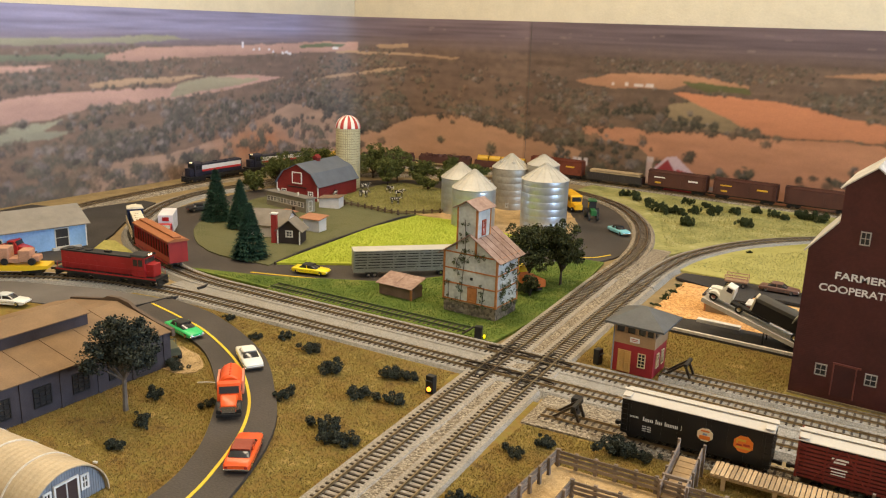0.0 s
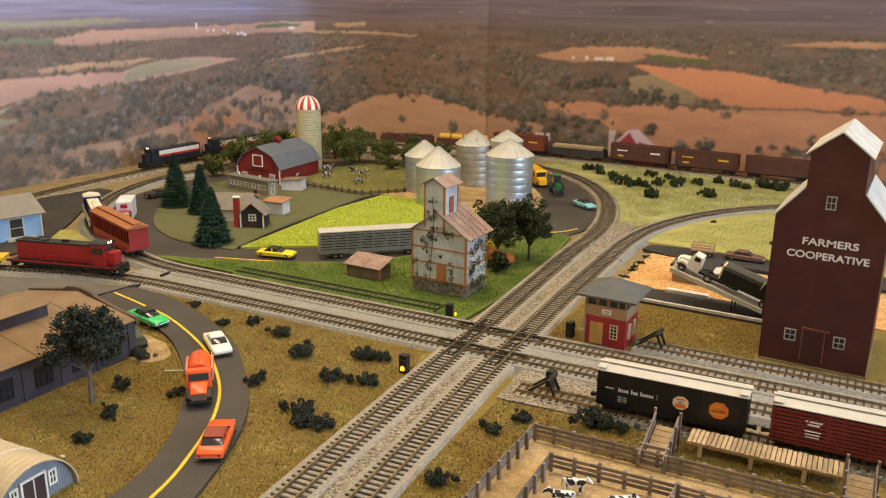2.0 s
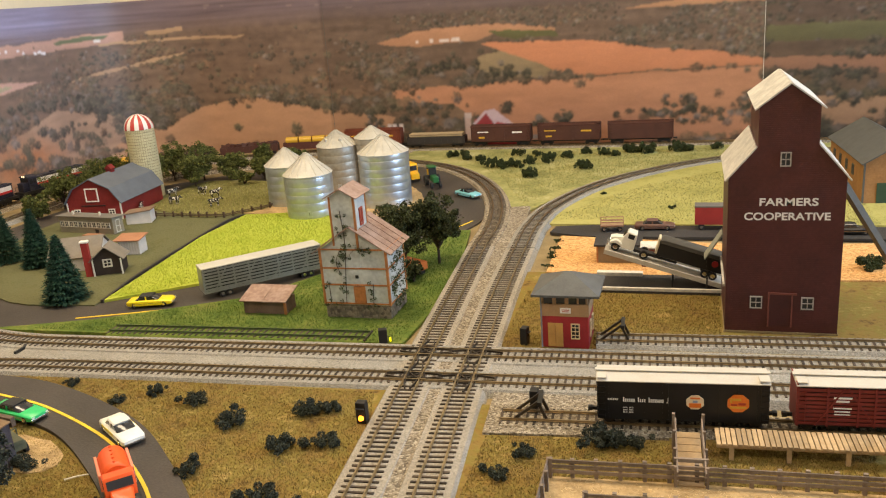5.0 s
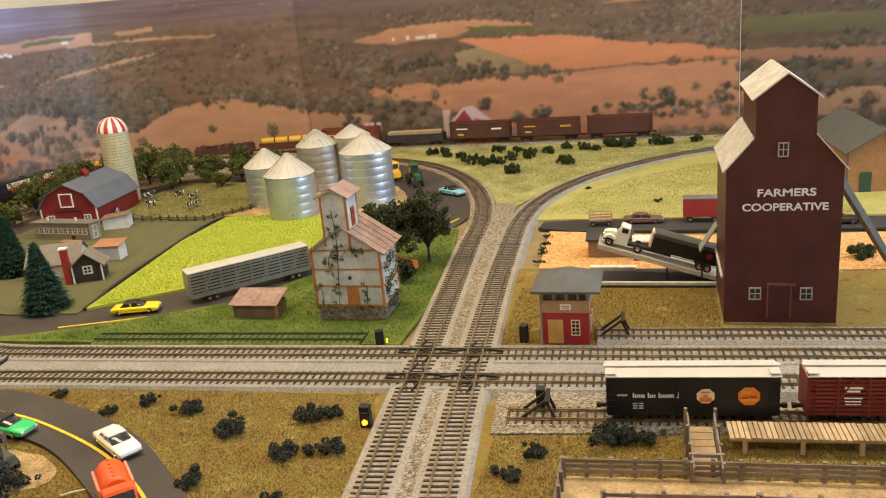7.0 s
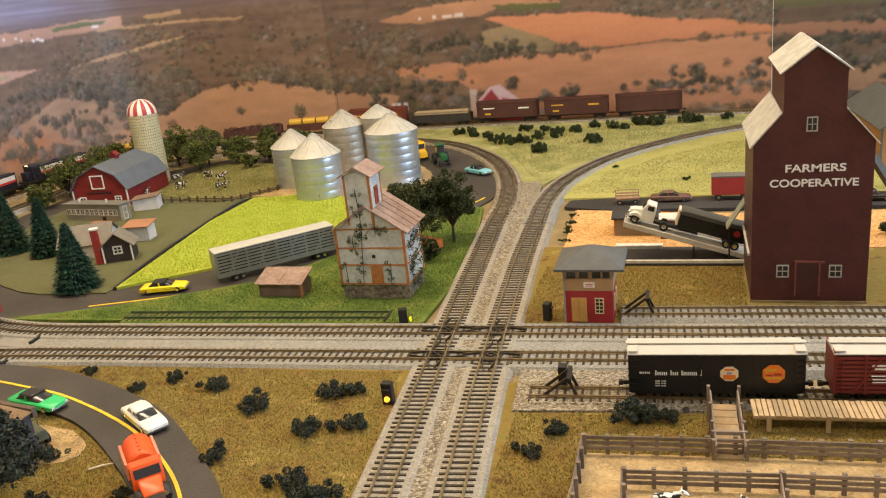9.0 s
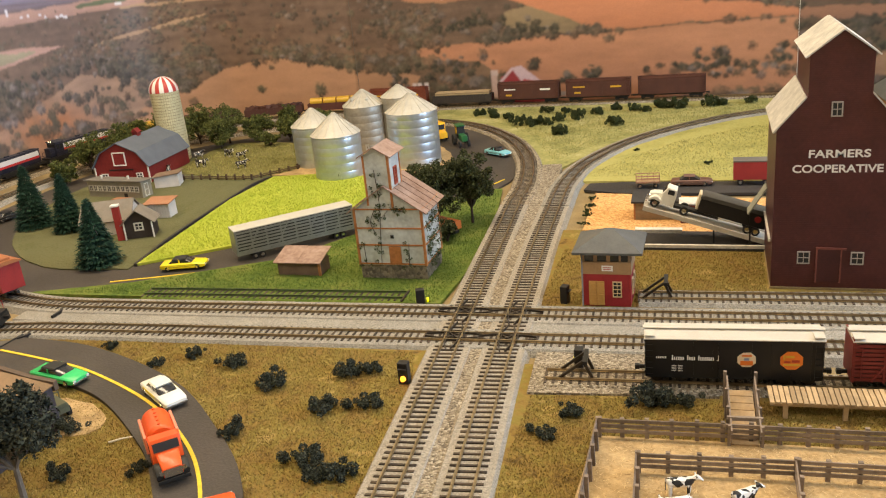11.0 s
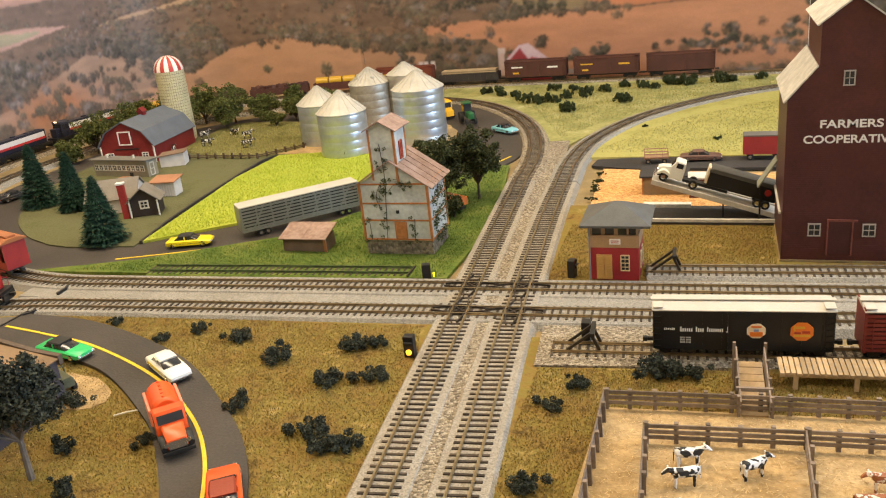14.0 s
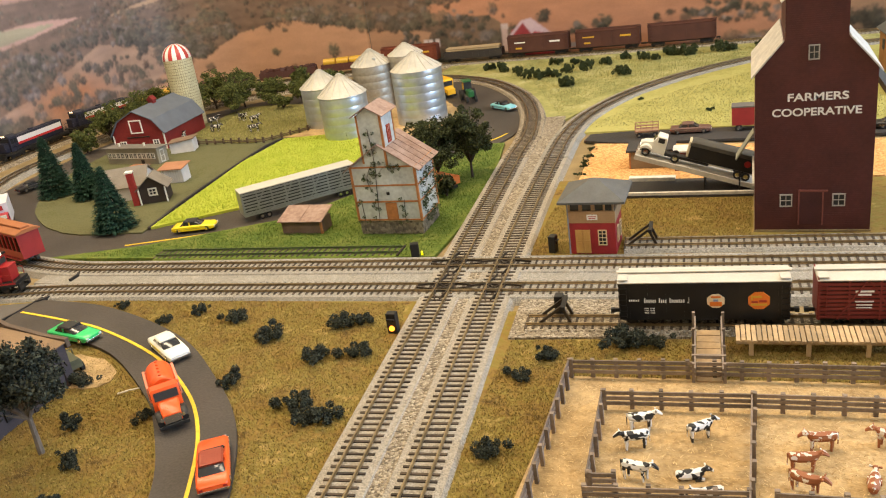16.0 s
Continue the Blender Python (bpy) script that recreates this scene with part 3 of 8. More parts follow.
# ---------------------------------------------------------------- ground covers
GZ = -0.006
sheet("lawn_front", [(-.56, -.03), (-.3, -.02), (.01, -.005), (.03, -.06), (.05, -.3), (.06, -.54), (-.3, -.55), (-.75, -.55), (-1.0, -.54), (-1.0, -.3), (-.62, -.14)], GZ - 0.0005, M["dry_grass"], "dry golden-brown turf beside the crossing", "grass", smooth=False)
sheet("lawn_stock", [(.06, -.03), (.08, -.3), (.1, -.54), (.9, -.54), (.9, -.03)], GZ - 0.0007, M["dry_grass"], "dry golden-brown turf round the stock pens", "grass", smooth=False)
sheet("lawn_green", [(-.62, .083), (-.04, .098), (-.03, .3), (-.075, .56), (-.12, .555), (-.2, .4), (-.3, .23), (-.48, .13)], GZ + 0.0006, M["green_grass"], "lush green turf beside the old grain house", "grass", smooth=False)
sheet("road_loop", [(-.5, .115), (-.62, .09), (-.76, .12), (-.93, .25), (-1.0, .45), (-.98, .75), (-.8, 1.0), (-.5, 1.1), (-.25, 1.04), (-.1, .83), (-.075, .6), (-.2, .38), (-.33, .17)], GZ - 0.0008, M["asphalt"], "dark worn asphalt ring road round the farm", "road", rough=0.001)
sheet("lawn_farm", [(-.52, .175), (-.66, .175), (-.8, .26), (-.9, .42), (-.92, .65), (-.78, .86), (-.58, .88), (-.5, .76), (-.5, .66), (-.56, .6)], GZ + 0.0012, M["lawn"], "flat olive farmyard lawn", "grass", rough=0.001)
sheet("crop_field", [(-.515, .19), (-.4, .275), (-.3, .4), (-.24, .5), (-.2, .6), (-.36, .64), (-.45, .66), (-.54, .645), (-.548, .5)], GZ + 0.003, M["crop"], "bright yellow-green crop field", "field", smooth=False)
sheet("bin_pad", [(-.56, .66), (-.45, .645), (-.24, .6), (-.215, .68), (-.225, .78), (-.3, .9), (-.38, .95), (-.53, .85)], GZ + 0.002, M["straw"], "straw-strewn bare ground under the grain bins", "ground", rough=0.002)
sheet("lawn_pasture", [(-.8, .7), (-.62, .63), (-.52, .7), (-.5, .84), (-.6, .92), (-.8, .93)], GZ + 0.0024, M["pasture"], "olive pasture behind the red barn", "grass", rough=0.002)
sheet("meadow", [(.03, .6), (.05, .7), (.1, .82), (.2, .96), (.33, 1.08), (.55, 1.15), (.9, 1.1), (1.2, 1.1), (1.2, .6), (.5, .6)], GZ, M["meadow"], "pale yellow meadow inside the curve", "field", smooth=False)
sheet("scrub_land", [(-.01, .66), (.06, .84), (.21, 1.0), (.4, 1.13), (.8, 1.2), (1.5, 1.24), (.4, 1.27), (-.4, 1.27), (-.4, 1.15), (-.25, 1.08), (-.13, .92), (-.06, .76)], GZ, M["scrub"], "pale scrubby grass between the tracks", "grass", smooth=False)
sheet("yard_east", [(.05, .1), (.9, .14), (.9, .36), (.04, .36)], GZ - 0.001, M["dry_grass"], "dry turf round the grain elevator", "grass", smooth=False)
sheet("gravel_patch", [(.085, .355), (.31, .34), (.75, .36), (.75, .52), (.45, .5), (.3, .5), (.08, .53)], GZ + 0.001, M["orange_gravel"], "orange gravel patch beside the scale house", "ground", smooth=False)
sheet("road_back", [(.06, .545), (.12, .525), (.9, .52), (.9, .58), (.12, .588), (.065, .58)], GZ + 0.002, M["asphalt_dark"], "dark asphalt road behind the elevator", "road", smooth=False)
sheet("road_ramp", [(.1, .285), (.32, .285), (.32, .35), (.15, .35), (.1, .33)], GZ + 0.002, M["asphalt_dark"], "dark asphalt pit under the tipping ramp", "road", smooth=False)
sheet("parking_lot", [(-1.22, -.1), (-.8, -.03), (-.82, .05), (-.90, .155), (-.985, .25), (-1.06, .38), (-1.10, .38), (-1.12, .24), (-1.24, .2)], GZ + 0.0005, M["asphalt_dark"], "dark asphalt lot at the blue depot", "road", rough=0.002, smooth=False)
sheet("lot_west", [(-1.1, -.33), (-.5, -.118), (-.5, -.044), (-.62, -.07), (-.8, -.15), (-1.1, -.2)], GZ + 0.0008, M["asphalt_grey"], "worn grey asphalt lot", "road", smooth=False)
sheet("corner_grass", [(-.6, -.02), (-.95, .06), (-.85, .12), (-.7, .07), (-.6, .045)], GZ + 0.0002, M["meadow"], "pale grass wedge between two tracks", "grass", smooth=False)
sheet("pen_ground", [(.165, -.145), (.6, -.12), (.75, -.12), (.75, -.5), (.15, -.5)], GZ + 0.001, M["straw"], "straw-strewn floor of the stock pens", "ground", smooth=False)
sheet("crossing_gravel", [(.098, -.086), (.092, -.008), (.2, -.002), (.26, -.03), (.26, -.072), (.16, -.08)], GZ + 0.0015, M["ballast_tan"], "tan gravel in the corner of the crossing", "gravel", smooth=False)

sheet("dirt_patch", [(-.39, -.168), (-.34, -.155), (-.285, -.172), (-.27, -.2), (-.3, -.215), (-.36, -.205)], GZ + 0.0003, M["straw"], "bare tan soil beside the road", "ground", rough=0.002)
road = sheet("road_front", [(-.507, -.042), (-.391, -.055), (-.25, -.112), (-.155, -.187), (-.096, -.249), (-.053, -.326), (-.02, -.42), (.0, -.55),
                            (-.09, -.55), (-.09, -.42), (-.116, -.337), (-.172, -.26), (-.219, -.214), (-.309, -.152), (-.398, -.125), (-.496, -.115)],
             GZ + 0.0035, M["asphalt"], "dark brown asphalt road curving past the crossing", "road")


def line_on(owner, pts, z, w=0.0032):
    c = catmull(pts, 0.006)
    part("line", sweep(B(), c, [(-w / 2, z), (w / 2, z), (w / 2, z + 0.0005), (-w / 2, z + 0.0005)]), M["yellow_line"], owner, "painted yellow line")


line_on(road, [(-.5, -.076), (-.43, -.089), (-.355, -.107), (-.25, -.154), (-.172, -.21), (-.122, -.266), (-.084, -.335), (-.06, -.40), (-.045, -.5)], GZ + 0.0037)

# ---------------------------------------------------------------- tracks
GAUGE = 0.0165
sleeper_mesh = None


def sleeper_data():
    global sleeper_mesh
    if sleeper_mesh is None:
        bm = bx(B(), -15, 15, -1.15, 1.15, -2.2, 0)
        sleeper_mesh = bpy.data.meshes.new("sleeper")
        bm.to_mesh(sleeper_mesh)
        bm.free()
        sleeper_mesh.materials.append(M["sleeper"])
    return sleeper_mesh


def near_diamond(p):
    u = p.y - (0.0105 + 0.05 * p.x)
    return -0.016 < u < 0.074 and -0.022 < p.x - 0.003 + 0.08 * p.y < 0.076


def track(name, pts, label, loose=True, bed=0.021, bed_mat="ballast_grey", top=0.0, rail="rail", base=-0.012, skip=None, ties=True, drop=0.0007):
    """A track along control points: bed, two rails with foot and head, and sleepers."""
    c = catmull(pts, 0.0078)
    th = thing(name, Matrix.Identity(4), label, "railway track", "tracks of the layout")
    zt = top - 0.0022
    part("ballast", sweep(B(), c, [(-bed - 0.007, base), (bed + 0.007, base), (bed, zt - drop), (-bed, zt - drop)]), M[bed_mat], th, "stone ballast bed")
    for sgn in (-1, 1):
        o = sgn * GAUGE / 2
        prof = [(o - .0011, zt), (o + .0011, zt), (o + .0011, zt + .0004), (o + .0004, zt + .0006), (o + .0004, top - .0006), (o + .0007, top - .0005),
                (o + .0007, top), (o - .0007, top), (o - .0007, top - .0005), (o - .0004, top - .0006), (o - .0004, zt + .0006), (o - .0011, zt + .0004)]
        part("rail", sweep(B(), c, prof), M[rail], th, "bronze-coloured metal rail")
    sd = sides(c)
    joined = None if loose else B()
    rnd = random.Random(name)
    for p, s in zip(c, sd):
        if near_diamond(p) or (skip and skip(p)) or not ties:
            continue
        ang = math.degrees(math.atan2(s.y, s.x)) + rnd.uniform(-1.5, 1.5)
        m = pose(p.x, p.y, zt + 0.0001, 0, 0, ang)
        if loose:
            ob = new("sleeper", sleeper_data())
            ob.parent = th
            ob.matrix_basis = m
        else:
            mm = m.copy()
            mm.translation = mm.translation * 1000
            bx(joined, -15, 15, -1.15, 1.15, -2.2, 0, mm)
    if joined:
        ob = part("sleeper_row", joined, M["sleeper"], th)
        ob["kind"] = "stuff"
    return th


def main_front(x):
    return 0.0105 + 0.05 * x


def main_rear(x):
    return 0.0715 + 0.045 * x


track("railway_track", [(-1.05, -.34), (-.93, -.24), (-.793, -.129), (-.724, -.082), (-.635, -.043), (-.52, -.019), (-.42, main_front(-.42)), (-.2, main_front(-.2)), (0, main_front(0)),
                        (.2, main_front(.2)), (.5, main_front(.5)), (.9, main_front(.9))], "front main line track on grey ballast")
track("railway_track", [(1.0, .118), (.5, main_rear(.5)), (.2, main_rear(.2)), (0, main_rear(0)), (-.2, main_rear(-.2)), (-.42, main_rear(-.42)), (-.53, .05), (-.62, .064), (-.73, .1), (-.85, .165), (-.945, .255), (-1.02, .37), (-1.06, .5), (-1.06, .66)],
      "rear main line track that curves into the farm loop")
track("railway_track", [(-1.06, .655), (-1.045, .8), (-.97, .96), (-.83, 1.08), (-.62, 1.15), (-.42, 1.14), (-.26, 1.06), (-.145, .92), (-.075, .76), (-.042, .6), (-.034, .46)], "far side of the farm loop track", bed_mat="ballast_tan")
track("railway_track", [(-.034, .464), (-.021, .3), (-.005, .1), (.009, -.07), (.03, -.3), (.055, -.55)], "straight crossing track on tan gravel", drop=0.0009, bed_mat="ballast_fine")
track("railway_track", [(.05, -.55 + .0), (.086 + .016, -.5), (.0865, -.3), (.0635, -.064), (.051, .1), (.037, .3), (.029, .464)][1:], "straight crossing track beside its twin", drop=0.0009, bed_mat="ballast_fine")
track("railway_track", [(.029, .46), (.026, .58), (.042, .71), (.1, .86), (.19, .98), (.32, 1.09), (.5, 1.16), (.8, 1.2), (1.3, 1.22)], "track curving off towards the far side")
track("railway_track", [(1.85, 1.285), (.8, 1.285), (.375, 1.287), (.03, 1.285), (-.35, 1.29), (-.7, 1.265), (-.97, 1.16), (-1.12, .95), (-1.165, .72), (-1.165, .5), (-1.15, .3), (-1.12, .1), (-1.13, -.2)], "far freight track along the mural", loose=False, bed_mat="ballast_tan")
track("railway_track", [(.11, -.056), (.2, -.0505), (.35, -.042), (.5, -.032), (.9, -.012)], "stock siding ending at a bumper", bed_mat="ballast_tan", bed=0.017)
track("railway_track", [(.178, .131), (.3, .136), (.44, .142), (.9, .16)], "elevator siding ending at a bumper", bed=0.017)
tagged(part("gravel_strip", sweep(B(), catmull([(.064, -.55), (.058, -.3), (.037, -.07), (.023, .1), (.008, .3), (-.002, .464), (-.005, .58), (-.02, .72)], 0.02), [(-.02, -.012), (.02, -.012), (.017, -.0042), (-.017, -.0042)]), M["ballast_tan"], None), "tan gravel between the twin crossing tracks", "gravel", kind="structure")
tagged(part("gravel_strip", sweep(B(), catmull([(-.56, .02), (-.42, .021), (0, .041), (.3, .056), (.9, .085)], 0.02), [(-.02, -.012), (.02, -.012), (.014, -.0045), (-.014, -.0045)]), M["ballast_grey"], None), "grey gravel between the main tracks", "gravel", kind="structure")

M["moss"] = mat("moss", (0.06, 0.085, 0.025), 0.9, size=60, vary=0.4)
track("overgrown_track", [(-.43, .098), (-.3, .104), (-.08, .113)], "disused overgrown track sunk in green turf", bed_mat="green_grass", rail="moss", top=-0.0012, bed=0.016)
line_on(bpy.data.objects["road_loop"], [(-.515, .131), (-.42, .166), (-.316, .213), (-.211, .272), (-.14, .36)], GZ - 0.0006)
line_on(bpy.data.objects["road_loop"], [(-.125, .56), (-.1, .585), (-.085, .62)], GZ - 0.0006)
tagged(part("field_edge", sweep(B(), catmull([(-.516, .188), (-.535, .3), (-.548, .45), (-.556, .6), (-.54, .65)], 0.02), [(-.0025, -.01), (.0025, -.01), (.002, -.002), (-.002, -.002)]), M["asphalt_dark"], None), "dark cut edge along the crop field", "ground", kind="structure")

# ---------------------------------------------------------------- shared small parts


def frame_bars(bm, x0, x1, z0, z1, y, w=1.2, d=1.4, cols=2, rows=2, mi=0):
    """A window frame with glazing bars in one piece, facing -y."""
    t = w * 0.55

    def cuts(a, b, n):
        out = [a, a + w]
        for i in range(1, n):
            c = a + (b - a) * i / n
            out += [c - t / 2, c + t / 2]
        return out + [b - w, b]
    xs, zs = cuts(x0, x1, cols), cuts(z0, z1, rows)
    nx, nz = len(xs) - 1, len(zs) - 1

    def solid(i, k):
        return 0 <= i < nx and 0 <= k < nz and (i % 2 == 0 or k % 2 == 0)
    near = [[bm.verts.new((x * MM, (y - d) * MM, z * MM)) for z in zs] for x in xs]
    back = [[bm.verts.new((x * MM, y * MM, z * MM)) for z in zs] for x in xs]
    fs = []
    for i in range(nx):
        for k in range(nz):
            if not solid(i, k):
                continue
            ring = [(i, k), (i + 1, k), (i + 1, k + 1), (i, k + 1)]
            fs.append(bm.faces.new([near[a][b] for a, b in ring]))
            fs.append(bm.faces.new([back[a][b] for a, b in ring[::-1]]))
            for (p, q), (di, dk) in zip(zip(ring, ring[1:] + ring[:1]), ((0, -1), (1, 0), (0, 1), (-1, 0))):
                if not solid(i + di, k + dk):
                    fs.append(bm.faces.new((near[q[0]][q[1]], near[p[0]][p[1]], back[p[0]][p[1]], back[q[0]][q[1]])))
    for f in fs:
        f.material_index = mi
    return bm


def window(parent, x0, x1, z0, z1, y, frame_mat, m=None, cols=2, rows=2, w=1.2, glass="glass_dark"):
    """A window with a frame and a pane on a wall that faces -y; m turns it to another wall."""
    win = part("window", frame_bars(B(), x0, x1, z0, z1, y, w, 1.4, cols, rows), frame_mat, parent, m=m)
    part("pane", bx(B(), x0 + 0.2, x1 - 0.2, y - 0.45, y - 0.05, z0 + 0.2, z1 - 0.2), M[glass], win)
    return win


def lettering(parent, text, size, x, y, z, material, width=None, m=None):
    """A line of raised letters on a wall that faces -y, centred on x."""
    cu = bpy.data.curves.new("lettering", "FONT")
    cu.body, cu.size, cu.align_x, cu.extrude, cu.offset = text, size * MM, "CENTER", 0.0002, size * MM * 0.022
    tmp = bpy.data.objects.new("lettering", cu)
    scene.collection.objects.link(tmp)
    bpy.context.view_layer.update()
    me = bpy.data.meshes.new_from_object(tmp.evaluated_get(bpy.context.evaluated_depsgraph_get()))
    bpy.data.objects.remove(tmp)
    me.materials.clear()
    me.materials.append(material)
    ob = new("lettering", me)
    ob.parent = parent
    xs = [v.co.x for v in me.vertices]
    k = width * MM / (max(xs) - min(xs)) if width else 1
    ob.matrix_basis = pose(x * MM, (y - 0.25) * MM, z * MM, 90, 0, 0) @ Matrix.Diagonal((k, 1, 1, 1))
    ob["label"] = "white painted lettering"
    return ob


def gable_slab(bm, x0, z0, x1, z1, y0, y1, t=1.4, mi=0):
    """One sloping roof plane from (x0, z0) to (x1, z1), drawn along y."""
    d = Vector((x1 - x0, z1 - z0)).normalized()
    n = Vector((-d.y, d.x))
    if n.y < 0:
        n = -n
    return prism(bm, [(x0, z0), (x1, z1), (x1 + n.x * t, z1 + n.y * t), (x0 + n.x * t, z0 + n.y * t)], y0, y1, mi)


# ---------------------------------------------------------------- grain elevator
def siding_mat(name, color, pitch, tint=None, rough=0.6):
    """Painted boards: horizontal laps as fine relief over blotched paint."""
    m = mat(name, color, rough, size=35, fine=260, bump=0.0, vary=0.2, tint=tint)
    nt = m.node_tree
    geo = nt.nodes.new("ShaderNodeNewGeometry")
    sep = nt.nodes.new("ShaderNodeSeparateXYZ")
    nt.links.new(geo.outputs["Position"], sep.inputs[0])
    mul = nt.nodes.new("ShaderNodeMath")
    mul.operation = "MULTIPLY"
    mul.inputs[1].default_value = 1 / pitch
    fr = nt.nodes.new("ShaderNodeMath")
    fr.operation = "FRACT"
    nt.links.new(sep.outputs["Z"], mul.inputs[0])
    nt.links.new(mul.outputs[0], fr.inputs[0])
    b = nt.nodes.new("ShaderNodeBump")
    b.inputs["Strength"].default_value, b.inputs["Distance"].default_value = 0.35, 0.0006
    nt.links.new(fr.outputs[0], b.inputs["Height"])
    nt.links.new(b.outputs["Normal"], nt.nodes["Principled BSDF"].inputs["Normal"])
    return m


M["elevator_red"] = siding_mat("elevator_red", (0.066, 0.0155, 0.0135), 0.0021, (0.09, 0.022, 0.019), 0.45)


M["frame_grey"] = mat("frame_grey", (0.36, 0.32, 0.28), 0.7, vary=0.2)
M["door_trim"] = mat("door_trim", (0.17, 0.05, 0.036), 0.6, vary=0.3)
M["door_red"] = mat("door_red", (0.055, 0.013, 0.011), 0.6, vary=0.25)


def grain_elevator():
    th = thing("grain_elevator", pose(0.313, 0.1725, -0.0065), "tall dark red wooden grain elevator with white lettering", "grain elevator")
    prof = [(0, 0), (0, 174), (28, 207), (28, 247), (57, 269), (86, 247), (86, 207), (114, 174), (114, 0)]
    part("wall", prism(B(), prof, 0, 126), M["elevator_red"], th)
    part("foundation", bx(B(), -1, 115, -1, 127, 0, 2), M["earth"], th, "brown earth-stained footing")
    for x0, z0, x1, z1 in ((-3, 170.5, 27, 206), (117, 170.5, 87, 206), (24, 244, 57, 269.5), (90, 244, 57, 269.5)):
        part("roof", gable_slab(B(), x0, z0, x1, z1, -4, 130), M["tin_roof"], th, "weathered pale tin roof")
    for x, z, w, h in ((31.5, 36, 12.5, 14), (83, 36, 12.5, 14), (55, 193, 10.5, 15)):
        window(th, x - w / 2, x + w / 2, z - h / 2, z + h / 2, -0.2, M["frame_grey"])
    d = part("door", bx(B(), 45, 67, -1, -0.1, 9, 46), M["door_red"], th, "plain red freight door")
    bm = B()
    for a in ((43.5, 45, 8, 47), (67, 68.5, 8, 47)):
        bx(bm, a[0], a[1], -1.6, -0.1, a[2], a[3])
    bx(bm, 42, 71, -2, -0.1, 47, 49, pose(0, 0, 0, 0, 1.5, 0))
    part("door_frame", bm, M["door_trim"], d)
    lettering(th, "FARMERS", 11.2, 59.5, 0, 144, M["white_paint"], 57)
    lettering(th, "COOPERATIVE", 11.2, 58.5, 0, 128.5, M["white_paint"], 84)
    # lean-to roof over the tipping pit
    part("canopy", gable_slab(B(), -20, 50, -0.3, 82, 100, 124), mat("grey_shingle", (0.26, 0.26, 0.2), 0.8), th, "grey-green lean-to roof panel")
    part("canopy_post", bx(B(), -18, -16, 121, 123, 0, 52), M["black"], th)
    bm = B()
    bx(bm, -2.4, -0.2, 20, 120, 46, 49, pose(0, 0, 0, 0, 0, 0))
    part("trim_board", bm, M["old_white"], th)


grain_elevator()


# ---------------------------------------------------------------- interlocking tower
def signal_tower():
    th = thing("signal_tower", pose(0.1213, 0.1095, -0.0065), "small red and tan railway tower with a grey hipped roof", "signal tower")
    red = mat("tower_red", (0.30, 0.022, 0.025), 0.6, size=60, vary=0.18)
    tan = mat("tower_tan", (0.36, 0.22, 0.11), 0.7, size=60, vary=0.15)
    door = mat("tower_door", (0.55, 0.31, 0.09), 0.6, size=60, vary=0.15)
    W, D = 50, 46
    part("lower_wall", bx(B(), 0, W, 0, D, 0, 37), red, th)
    part("upper_wall", bx(B(), -0.6, W + 0.6, -0.6, D + 0.6, 37, 51), tan, th, "tan boarded band")
    part("window_room", bx(B(), 1.5, W - 1.5, 1.5, D - 1.5, 51, 65), M["glass_dark"], th, "dark glazed operator's room")
    for x in (0, 11.5, 13.5, 25, 27, 38, 47.5):
        part("post", bx(B(), x, x + 2, -0.2, 1.8, 51, 63.5), tan, th)
        part("post", bx(B(), x, x + 2, D - 1.8, D + 0.2, 51, 63.5), tan, th)
    for y in (10, 21, 33):
        for x in (-0.2, W - 1.8):
            part("post", bx(B(), x, x + 2, y, y + 2, 51, 63.5), tan, th)
    part("head_board", bx(B(), -0.4, W + 0.4, -0.4, D + 0.4, 63.5, 65), tan, th)
    bm = B()
    o = 11.5
    loft(bm, [[(2 - o, -o, 62.5), (W + 1.5 + o, -o, 62.5), (W + 1.5 + o, D + o, 62.5), (2 - o, D + o, 62.5)], [(2 - o, -o, 65), (W + 1.5 + o, -o, 65), (W + 1.5 + o, D + o, 65), (2 - o, D + o, 65)],
              [(W / 2 - 1, D / 2 - 3, 82), (W / 2 + 5, D / 2 - 3, 82), (W / 2 + 5, D / 2 - 2, 82), (W / 2 - 1, D / 2 - 2, 82)]])
    part("roof", bm, mat("tower_roof", (0.10, 0.10, 0.095), 0.7, size=60, vary=0.2), th, "dark grey hipped roof")
    for x in (6, 14.3):
        dr = part("door", bx(B(), x, x + 8, -1.2, -0.1, 1.5, 29), door, th, "tan panelled door leaf")
        bm = B()
        for z in (3, 16):
            frame_bars(bm, x + 1, x + 7, z, z + 11, -1.2, 0.8, 0.5, 1, 1)
        part("door_panel", bm, door, dr)
    window(th, 31, 40.5, 11, 29, -0.2, mat("cream", (0.66, 0.5, 0.28), 0.6), cols=2, rows=4, w=1)
    sg = part("sign", bx(B(), 20, 31.5, -1.6, -0.7, 41, 47), M["white_paint"], th, "white name board")
    bm = B()
    bx(bm, 21.5, 30, -1.9, -1.5, 44.6, 45.4)
    bx(bm, 22, 29.5, -1.9, -1.5, 42.6, 43.4)
    part("writing", bm, mat("sign_red", (0.4, 0.05, 0.04), 0.6), sg)
    for y in (8, 26):
        window(th, y, y + 9, 11, 29, 0, mat("cream", (0.66, 0.5, 0.28), 0.6), cols=2, rows=4, w=1, m=pose((W + 0.2) * MM, 0, 0, 0, 0, 90))
    bm = B()
    cyl(bm, 0.8, 0.8, 0, 64, 8, pose(-0.9, -0.9, 0))
    part("downpipe", bm, mat("pipe_grey", (0.2, 0.21, 0.25), 0.5), th)


signal_tower()


